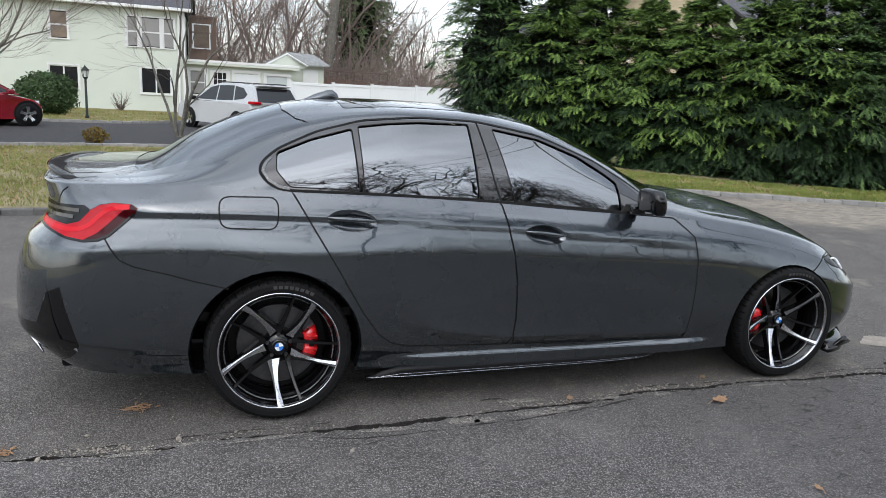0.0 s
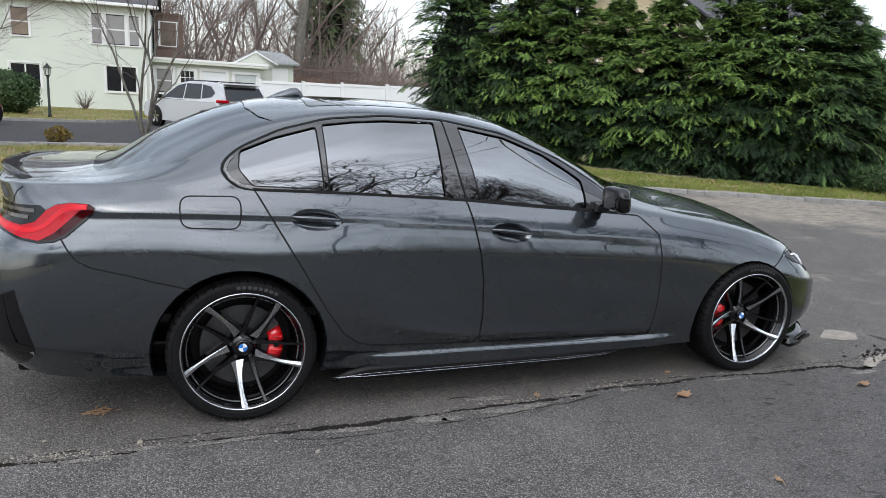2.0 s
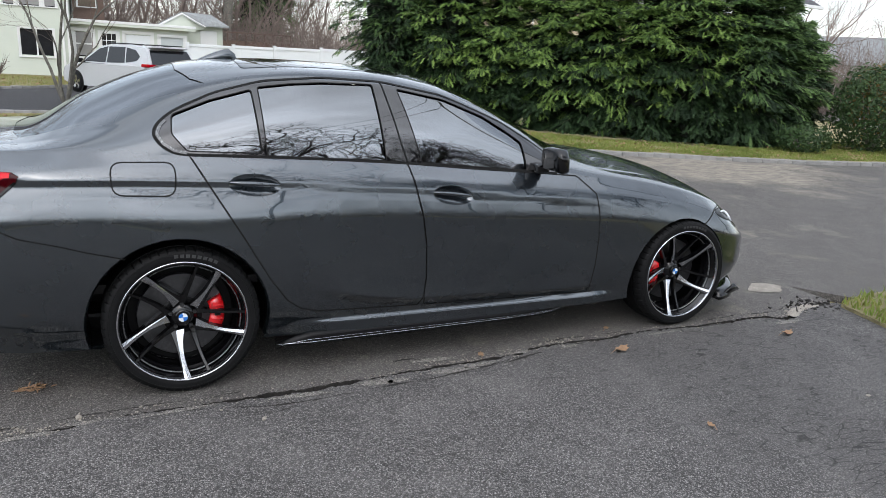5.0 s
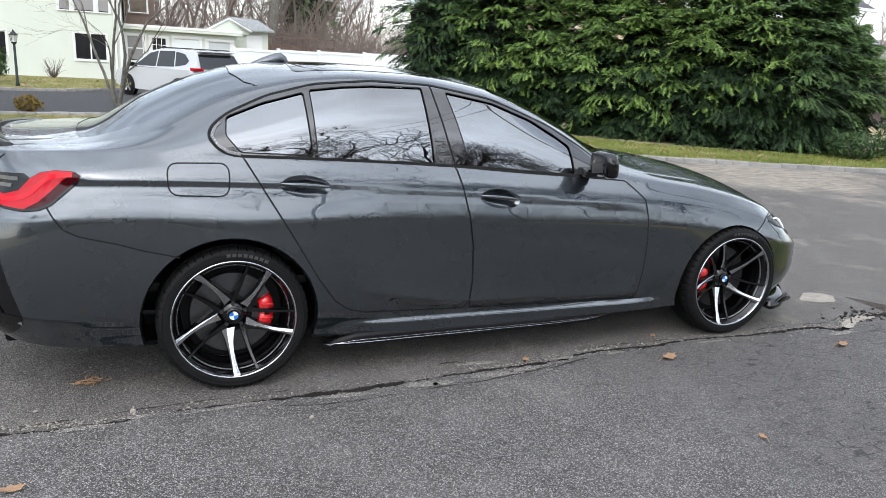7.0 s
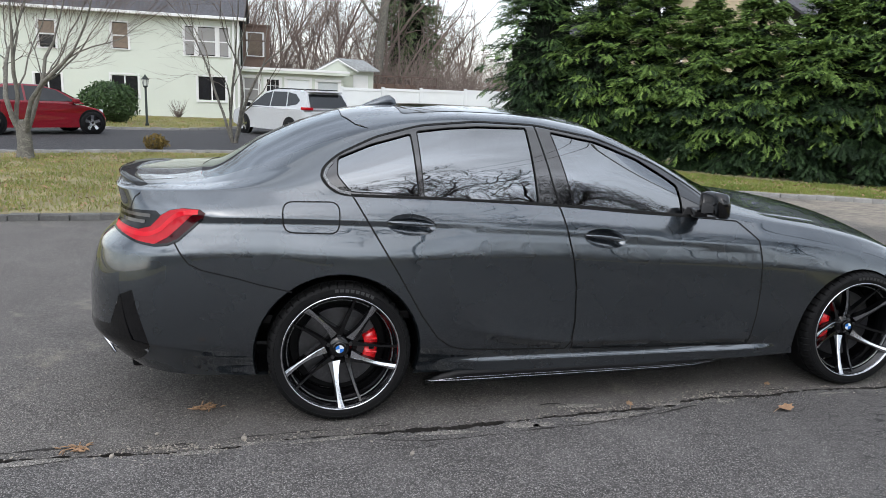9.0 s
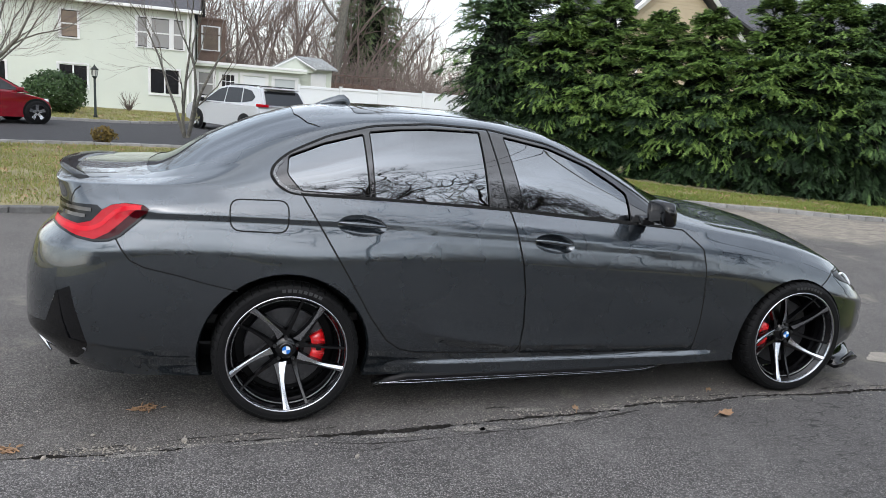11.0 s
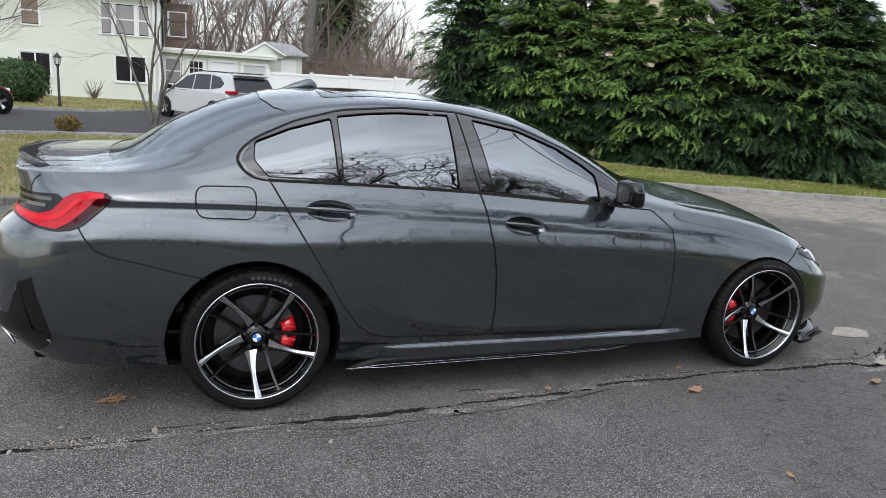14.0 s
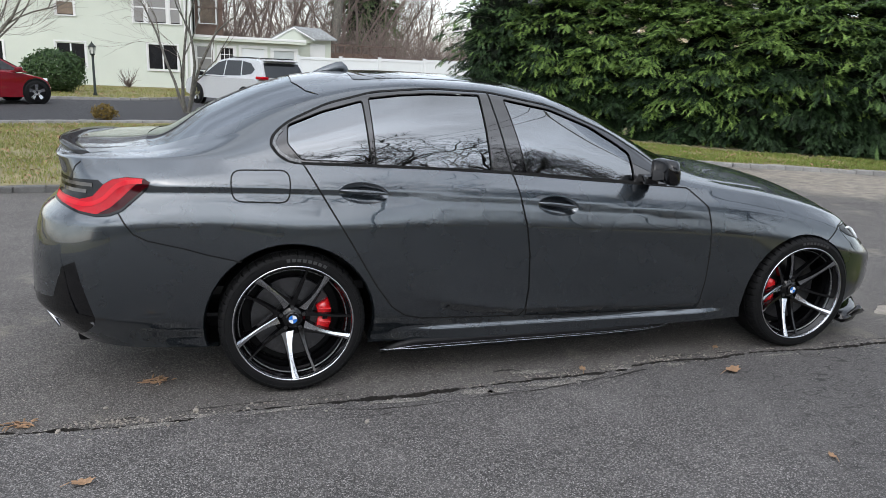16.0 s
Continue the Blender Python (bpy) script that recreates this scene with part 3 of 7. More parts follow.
def window(parent, x0, x1, z0, z1, y, style="sash", pane=None, trim=0.065, lights=1):
    """A window in a wall that faces -y: casing, sashes and panes, set into the opening."""
    w = part("window", boxed(x0 - trim, x1 + trim, y - 0.05, y - 0.016, z1, z1 + trim, bevel=0.006), WHITE, parent)
    part("sill", boxed(x0 - trim, x1 + trim, y - 0.07, y - 0.016, z0 - trim * 0.8, z0, bevel=0.006), WHITE, w)
    part("casing", boxed(x0 - trim, x0, y - 0.046, y - 0.016, z0, z1, bevel=0.006), WHITE, w)
    part("casing", boxed(x1, x1 + trim, y - 0.046, y - 0.016, z0, z1, bevel=0.006), WHITE, w)
    part("backing", boxed(x0, x1, y + 0.06, y + 0.08, z0, z1), PANE, w)
    pane = pane or PANE
    if style == "sash":
        zm = (z0 + z1) / 2
        part("pane", boxed(x0 + 0.04, x1 - 0.04, y + 0.01, y + 0.02, zm, z1 - 0.04), pane, w)
        part("pane", boxed(x0 + 0.04, x1 - 0.04, y + 0.025, y + 0.035, z0 + 0.04, zm), pane if lights == 1 else PANE, w)
        part("sash", boxed(x0, x1, y, y + 0.04, zm - 0.03, zm + 0.03, bevel=0.005), WHITE, w)
    elif style == "slider":
        xm = (x0 + x1) / 2
        part("pane", boxed(x0 + 0.03, xm, y + 0.01, y + 0.02, z0 + 0.03, z1 - 0.03), PANE, w)
        part("pane", boxed(xm, x1 - 0.03, y + 0.02, y + 0.03, z0 + 0.03, z1 - 0.03), pane, w)
        part("sash", boxed(xm - 0.03, xm + 0.03, y, y + 0.04, z0, z1, bevel=0.005), WHITE, w)
    elif style == "grid":
        part("pane", boxed(x0, x1, y + 0.02, y + 0.03, z0, z1), pane, w)
        for k in (1, 2):
            xk = x0 + (x1 - x0) * k / 3
            part("muntin", boxed(xk - 0.012, xk + 0.012, y, y + 0.018, z0, z1), WHITE, w)
        for k in (1, 2, 3):
            zk = z0 + (z1 - z0) * k / 4
            part("muntin", boxed(x0, x1, y - 0.004, y + 0.018, zk - 0.012, zk + 0.012), WHITE, w)
    else:
        part("pane", boxed(x0, x1, y + 0.02, y + 0.03, z0, z1), pane, w)
    for a, b in ((x0, x0 + 0.04), (x1 - 0.04, x1)):
        part("stile", boxed(a, b, y - 0.006, y + 0.045, z0, z1), WHITE, w)
    return w


def gable_roof(x0, x1, y0, y1, z, rise, over=0.3, thick=0.10):
    """A roof with its ridge along x."""
    ym = (y0 + y1) / 2
    prof = [(y0 - over, z - 0.06), (ym, z + rise), (y1 + over, z - 0.06), (y1 + over, z - 0.06 - thick), (ym, z + rise - thick), (y0 - over, z - 0.06 - thick)]
    return extrude_profile(prof, "x", x0 - over, x1 + over)


HY = 31.0
house = thing("house", label="two-storey house with pale mint-green lap siding", category="house")
low = [(-3.43, -2.18, 0.82, 1.92), (-7.10, -5.95, 0.84, 1.84), (-10.2, -9.1, 0.84, 1.74)]
ups = [(-6.98, -6.28, 2.96, 4.08), (-9.92, -9.22, 2.86, 3.98)]
trip = [(-3.95, -3.50, 2.84, 4.10), (-3.38, -2.58, 2.84, 4.10), (-2.46, -2.00, 2.84, 4.10)]
part("wall", lap_wall(-14.5, -1.62, 0.06, 4.45, HY, holes=low + ups + trip), SIDING, house, "pale green lap siding")
part("wall", boxed(-14.5, -1.62, HY + 0.09, HY + 0.2, 0.0, 4.45), SIDING, house)
part("wall", boxed(-1.75, -1.625, HY + 0.2, HY + 8.0, 0.0, 4.45), SIDING, house)
part("wall", boxed(-14.5, -14.38, HY + 0.2, HY + 8.0, 0.0, 4.45), SIDING, house)
part("corner_board", boxed(-1.66, -1.56, HY - 0.035, HY + 0.09, 0.05, 4.45), WHITE, house)
part("roof", gable_roof(-14.5, -1.62, HY, HY + 8, 4.62, 2.3, 0.35), SHINGLE, house, "weathered grey shingle roof")
part("gutter", boxed(-14.9, -1.2, HY - 0.47, HY - 0.34, 4.44, 4.57, bevel=0.02), WHITE, house)
part("fascia", boxed(-14.9, -1.25, HY - 0.335, HY - 0.02, 4.45, 4.52), WHITE, house)
part("downpipe", boxed(-1.86, -1.77, HY - 0.11, HY - 0.03, 0.1, 4.45, bevel=0.015), WHITE, house)
for x0, x1, z0, z1 in low:
    window(house, x0, x1, z0, z1, HY, "slider")
for x0, x1, z0, z1 in ups:
    window(house, x0, x1, z0, z1, HY, "sash", CURTAIN, lights=1 if x0 > -8 else 2)
for x0, x1, z0, z1 in trip:
    window(house, x0, x1, z0, z1, HY, "sash", BLIND, trim=0.06)

annex = thing("house_annex", label="single-storey flat-roofed green annex with white windows", category="house")
AY = 32.0
aw = [(-1.42, -0.72, 0.9, 1.98), (-0.38, 0.26, 0.75, 1.93), (0.60, 1.68, 0.9, 1.98), (2.06, 3.10, 0.85, 1.93)]
part("wall", lap_wall(-1.6, 3.3, 0.06, 2.3, AY, holes=aw), SIDING, annex)
part("wall", boxed(-1.6, 3.3, AY + 0.09, AY + 0.2, 0.0, 2.3), SIDING, annex)
part("wall", boxed(3.2, 3.31, AY + 0.2, AY + 5, 0, 2.3), SIDING, annex)
part("roof", boxed(-1.55, 3.6, AY - 0.35, AY + 5.2, 2.36, 2.47, bevel=0.01), WHITE, annex, "flat roof with white edge")
part("fascia", boxed(-1.55, 3.6, AY - 0.33, AY - 0.02, 2.25, 2.36), SIDING, annex)
for (x0, x1, z0, z1), st, pn in zip(aw, ("sash", "grid", "sash", "plain"), (BLIND, PANE, VINYL, SHADE)):
    window(annex, x0, x1, z0, z1, AY, st, pn, trim=0.12)
part("upper_storey", boxed(-1.5, -0.2, AY + 2.4, AY + 5, 2.48, 4.6), REDWOOD, annex, "brown upper addition behind the annex")
for z in (3.0, 3.8, 4.55):
    part("rail", boxed(-1.5, -0.15, AY + 2.33, AY + 2.395, z, z + 0.07), REDWOOD, annex)
window(annex, -1.3, -0.5, 3.1, 4.2, AY + 2.38, "plain", CURTAIN, trim=0.05)

# ---- garden shed, white fence, deck ----
shed = thing("shed", label="small pale green garden shed with grey gable roof", category="shed")
SY = 35.0
part("wall", extrude_profile([(2.45, 0.1), (5.25, 0.1), (5.25, 2.62), (3.35, 2.62), (2.9, 2.9), (2.45, 2.62)], "y", SY, SY + 2.2), SIDING, shed)
bm = bmesh.new()
for q in ([(2.15, SY - 0.25, 2.50), (3.30, SY - 0.25, 3.16), (3.30, SY + 2.4, 3.16), (2.15, SY + 2.4, 2.50)],
          [(3.30, SY - 0.25, 3.16), (4.75, SY + 0.4, 3.14), (5.55, SY - 0.3, 2.60), (4.35, SY - 0.5, 2.58)]):
    v = [bm.verts.new(c) for c in q]
    f = bm.faces.new(v)
    r = bmesh.ops.extrude_face_region(bm, geom=[f])
    bmesh.ops.translate(bm, verts=[g for g in r["geom"] if isinstance(g, bmesh.types.BMVert)], vec=(0, 0, 0.07))
bmesh.ops.recalc_face_normals(bm, faces=bm.faces)
part("roof", bm, SHEDROOF, shed)
part("gable", extrude_profile([(2.20, 2.42), (4.30, 2.42), (4.30, 2.56), (3.30, 3.10), (2.20, 2.50)], "y", SY - 0.2, SY - 0.02), SIDING, shed)
bm = bmesh.new()
tube(bm, [(2.15, SY - 0.26, 2.48), (3.30, SY - 0.26, 3.14), (4.36, SY - 0.50, 2.56)], 0.05, 4)
part("bargeboard", bm, WHITE, shed)
part("door", boxed(4.15, 4.95, SY - 0.07, SY - 0.02, 0.15, 2.40, bevel=0.01), WHITE, shed, "white shed door")

deck = thing("deck_rail", label="brown wooden deck and railing behind the fence", category="deck")
part("beam", boxed(5.3, 9.5, 38.0, 38.2, 1.75, 2.05), REDWOOD, deck)
for k in range(9):
    part("post", boxed(5.4 + k * 0.5, 5.46 + k * 0.5, 37.9, 37.99, 1.7, 2.45), REDWOOD, deck)
part("handrail", boxed(5.3, 9.5, 37.86, 37.99, 2.46, 2.52), REDWOOD, deck)

fence = thing("fence", label="white vinyl privacy fence with capped posts", category="fence")
FX = [3.05, 5.0, 6.85, 9.05, 11.55]
fz = lambda x: 1.70 + 0.022 * (x - 3)
for xa, xb in zip(FX, FX[1:]):
    part("panel", boxed(xa + 0.07, xb - 0.07, 29.98, 30.02, 0.16, fz(xa) - 0.05), VINYL, fence)
    part("rail", boxed(xa + 0.07, xb - 0.07, 29.95, 29.977, fz(xa) - 0.12, fz(xa), bevel=0.008), VINYL, fence)
    part("rail", boxed(xa + 0.07, xb - 0.07, 29.95, 29.977, 0.12, 0.26, bevel=0.008), VINYL, fence)
    for k in range(1, 12):
        xk = xa + 0.07 + (xb - xa - 0.14) * k / 12
        part("slat", boxed(xk - 0.006, xk + 0.006, 29.972, 29.979, 0.27, fz(xa) - 0.13), VINYL, fence)
for x in FX:
    p = part("post", boxed(x - 0.065, x + 0.065, 29.935, 30.065, 0.1, fz(x) + 0.02, bevel=0.008), VINYL, fence)
    part("cap", boxed(x - 0.08, x + 0.08, 29.92, 30.08, fz(x) + 0.022, fz(x) + 0.05, bevel=0.012), VINYL, p)
side = part("panel", boxed(11.62, 11.66, 24.2, 29.93, 0.16, 1.86), VINYL, fence)
part("rail", boxed(11.60, 11.615, 24.2, 29.93, 1.72, 1.86), VINYL, fence)
p = part("post", boxed(11.55, 11.68, 24.07, 24.19, 0.1, 1.98, bevel=0.008), VINYL, fence)
part("cap", boxed(11.53, 11.70, 24.05, 24.21, 1.985, 2.02, bevel=0.012), VINYL, p)

# ---- tan house behind the evergreens ----
tan = thing("house", label="tan-sided house with grey shingle roof behind evergreens", category="house")
TY = 22.0
part("wall", lap_wall(14.1, 30.0, 0.06, 4.5, TY, course=0.13), TAN, tan)
part("wall", extrude_profile([(14.1, 4.5), (20.5, 4.5), (17.3, 7.3)], "y", TY + 0.02, TY + 0.15), TAN, tan)
for k in range(21):
    za = 4.5 + .13 * k
    xa, xb = 14.1 + 3.2 * (za + .13 - 4.5) / 2.8, 20.5 - 3.2 * (za + .13 - 4.5) / 2.8
    part("board", extrude_profile([(TY - .014, za), (TY + .018, za), (TY + .018, za + .13), (TY, za + .13)], "x", xa, xb), TAN, tan)
part("wall", boxed(14.1, 14.25, TY + 0.15, TY + 9, 0, 4.5), TAN, tan)
part("corner_board", boxed(14.02, 14.14, TY - 0.03, TY + 0.149, 0.1, 4.6), WHITE, tan)
bm = extrude_profile([(13.6, 4.35), (17.3, 7.6), (21.0, 4.35), (21.0, 4.2), (17.3, 7.42), (13.6, 4.2)], "y", TY - 0.4, TY + 9)
part("roof", bm, SHINGLE, tan)
part("roof", gable_roof(20.6, 30.5, TY - 1.0, TY + 8, 5.2, 2.4, 0.3), SHINGLE, tan)
for xa, za, xb, zb in ((13.55, 4.33, 17.3, 7.62), (17.3, 7.62, 21.05, 4.33)):
    bm = bmesh.new()
    tube(bm, [(xa, TY - 0.43, za - 0.08), (xb, TY - 0.43, zb - 0.08)], 0.11, 4)
    part("rake", bm, WHITE, tan)
part("gutter", boxed(20.7, 30.8, TY - 1.5, TY - 1.34, 4.95, 5.1, bevel=0.02), WHITE, tan)
window(tan, 15.7, 16.5, 2.9, 4.1, TY, "sash", PANE)

far_house = thing("house", (52, 32, 0), -50, label="distant pale house with light grey roof beyond the street", category="house")
part("wall", boxed(-6, 6, 0, 8, -.1, 3.0), WHITE, far_house)
part("roof", gable_roof(-6, 6, 0, 8, 3.15, 2.2, 0.4), SHEDROOF, far_house)
for x in (-4.0, -.6, 2.8):
    window(far_house, x, x + 1.2, 1.0, 2.3, -.02, "slider")

# ---- lamp post on the lawn ----
lamp_post = thing("lamp_post", (-4.28, 21.9, 0.10), label="dark green lamp post with a glass lantern on the lawn", category="lamp post")
bm = bmesh.new()
tube(bm, [(0, 0, 0), (0, 0, 0.06), (0, 0, 0.10), (0, 0, 1.25)], [0.065, 0.065, 0.042, 0.036], 12)
part("post", bm, IRON, lamp_post, smooth=True)
bm = bmesh.new()
tube(bm, [(0, 0, 1.25), (0, 0, 1.30), (0, 0, 1.32)], [0.036, 0.085, 0.085], 8)
part("holder", bm, IRON, lamp_post)
bm = bmesh.new()
tube(bm, [(0, 0, 1.322), (0, 0, 1.52)], [0.07, 0.10], 6)
part("lantern_glass", bm, LENS, lamp_post)
for k in range(6):
    a = math.pi * k / 3
    bm = bmesh.new()
    tube(bm, [(0.075 * math.cos(a), 0.075 * math.sin(a), 1.32), (0.105 * math.cos(a), 0.105 * math.sin(a), 1.52)], 0.008, 4)
    part("bar", bm, IRON, lamp_post)
bm = bmesh.new()
tube(bm, [(0, 0, 1.52), (0, 0, 1.54), (0, 0, 1.62), (0, 0, 1.66), (0, 0, 1.70)], [0.13, 0.125, 0.05, 0.02, 0.006], 6)
part("cap", bm, IRON, lamp_post)

# ---- plants ----
class Soup:
    """Tubes and leaves gathered as plain arrays, to become one mesh."""

    def __init__(self):
        self.v, self.f, self.n = [], [], 0

    def tube(self, pts, radii, sides=4):
        pts = np.array(pts, float)
        d = np.gradient(pts, axis=0)
        d /= np.maximum(np.linalg.norm(d, axis=1, keepdims=True), 1e-9)
        ref = np.array([0.31, 0.77, 0.19]) if abs(d[0][2]) > 0.8 else np.array([0.0, 0.1, 1.0])
        a = np.cross(d, ref)
        a /= np.maximum(np.linalg.norm(a, axis=1, keepdims=True), 1e-9)
        b = np.cross(d, a)
        k = 2 * np.pi * np.arange(sides) / sides
        r = np.array(radii, float)[:, None, None]
        ring = pts[:, None] + r * (a[:, None] * np.cos(k)[None, :, None] + b[:, None] * np.sin(k)[None, :, None])
        self.v.append(ring.reshape(-1, 3))
        for i in range(len(pts) - 1):
            for j in range(sides):
                j2 = (j + 1) % sides
                self.f.append((self.n + i * sides + j, self.n + i * sides + j2, self.n + (i + 1) * sides + j2, self.n + (i + 1) * sides + j))
        self.n += len(pts) * sides

    def mesh(self, name, smooth=True):
        return mesh_from(name, np.concatenate(self.v).tolist(), self.f, smooth)


def grow(soup_thick, soup_thin, rs, start, way, length, radius, depth, spread, up, kids, split=3, droop=0.0, wander=0.13, slim=1.0):
    """One limb and, from it, its branches."""
    n = 5 if depth > 1 else 3
    pts, p, d = [np.array(start)], np.array(start, float), np.array(way, float)
    for i in range(n):
        d = d + rs.normal(0, wander, 3) + np.array([0, 0, up])
        d /= np.linalg.norm(d)
        p = p + d * length / n
        pts.append(p)
    radii = np.linspace(radius, radius * (0.55 if depth > 0 else 0.35), n + 1)
    (soup_thick if depth >= split else soup_thin).tube(pts, radii, 7 if depth >= split else (4 if depth > 0 else 3))
    if depth == 0:
        return
    for k in range(kids):
        t = 1.0 if k == 0 else rs.uniform(0.3, 1.0)
        i = min(int(t * n), n - 1)
        at = pts[i] + (pts[i + 1] - pts[i]) * (t * n - i)
        axis = rs.normal(0, 1, 3)
        axis -= axis.dot(d) * d
        axis /= np.linalg.norm(axis)
        s = spread * rs.uniform(0.6, 1.25) * (0.5 if k == 0 else 1.0)
        nd = d * math.cos(s) + axis * math.sin(s) + np.array([0, 0, -droop])
        grow(soup_thick, soup_thin, rs, at, nd / np.linalg.norm(nd), length * rs.uniform(0.62, 0.85), max(.0022, radius * slim * (0.62 if k == 0 else rs.uniform(0.4, 0.55))), depth - 1, spread, up, kids, split, droop, wander, slim)


def bare_tree(at, stems, height, radius, seed, depth=5, spread=0.55, up=0.03, kids=3, label="", lean=0.22, thick=BARK, thin=TWIG, trunk_share=0.42, category="tree", group="", base=0.0, wander=0.13, slim=1.0):
    rs = np.random.RandomState(seed)
    big, small = Soup(), Soup()
    for s in range(stems):
        a = 2 * math.pi * (s + rs.uniform(0, 0.6)) / stems + 0.4
        tilt = lean * rs.uniform(0.6, 1.2) if stems > 1 else lean * 0.2
        d = np.array([math.cos(a) * math.sin(tilt), math.sin(a) * math.sin(tilt), math.cos(tilt)])
        grow(big, small, rs, np.array([math.cos(a), math.sin(a), 0]) * (radius * 0.5 if stems > 1 else 0) + np.array([0, 0, base * 0.7 - 0.05]), d, height * trunk_share, radius * rs.uniform(0.75, 1.0), depth, spread, up, kids, depth - 1, 0.0, wander, slim)
    if base:
        big.tube([(0, 0, -.1), (0, 0, .0), (.01, 0, .25), (0, .01, base * .75), (0, 0, base * 1.15)], [base * .30, base * .25, base * .21, base * .20, base * .12], 9)
    tree = thing("tree", at, label=label, category=category, group=group)
    part("trunk", big.mesh("trunk"), thick, tree)
    part("crown", small.mesh("crown"), thin, tree)
    return tree


def spray_template(rs, nodes=8):
    """A feathery drooping evergreen frond, its stem along +x, one island of narrow leaflets."""
    xs = np.linspace(0, 1, nodes)
    drop, bend = rs.uniform(0.22, 0.5), rs.uniform(-0.15, 0.15)
    v = [(x, bend * x * x, -drop * x * x) for x in xs]
    f = []
    for i in range(nodes - 1):
        for s in (-1, 1):
            w = (0.09 + 0.28 * math.sin(math.pi * (0.12 + 0.75 * (1 - xs[i])))) * rs.uniform(0.5, 1.25)
            a = rs.uniform(0.45, 1.0)
            x, y, z = v[i]
            v.append((x + w * math.cos(a) + 0.05, y + s * w * math.sin(a), z - w * rs.uniform(0.05, 0.7)))
            f.append((i, i + 1, len(v) - 1) if s < 0 else (i + 1, i, len(v) - 1))
    return np.array(v), f


SPRAYS = [spray_template(np.random.RandomState(k)) for k in range(8)]


def spray_mesh(name, places, ways, sizes, tilt, seed):
    """Many sprays, each at a place and pointing along a way, as one mesh."""
    rs = np.random.RandomState(seed)
    verts, faces, n = [], [], 0
    pick = rs.randint(0, len(SPRAYS), len(places))
    for k, (tv, tf) in enumerate(SPRAYS):
        sel = np.where(pick == k)[0]
        if not len(sel):
            continue
        d = ways[sel] / np.linalg.norm(ways[sel], axis=1, keepdims=True)
        side = np.cross(np.array([0, 0, 1.0]), d)
        side /= np.maximum(np.linalg.norm(side, axis=1, keepdims=True), 1e-6)
        upv = np.cross(d, side)
        a = rs.normal(0, tilt, len(sel))[:, None]
        s2, u2 = side * np.cos(a) + upv * np.sin(a), upv * np.cos(a) - side * np.sin(a)
        sc = sizes[sel][:, None, None]
        w = places[sel][:, None] + sc * (tv[None, :, 0:1] * d[:, None] + tv[None, :, 1:2] * s2[:, None] + tv[None, :, 2:3] * u2[:, None])
        verts.append(w.reshape(-1, 3))
        base = n + np.arange(len(sel)) * len(tv)
        for q in tf:
            faces += (base[:, None] + np.array(q)[None]).tolist()
        n += len(sel) * len(tv)
    return mesh_from(name, np.concatenate(verts).tolist(), faces)


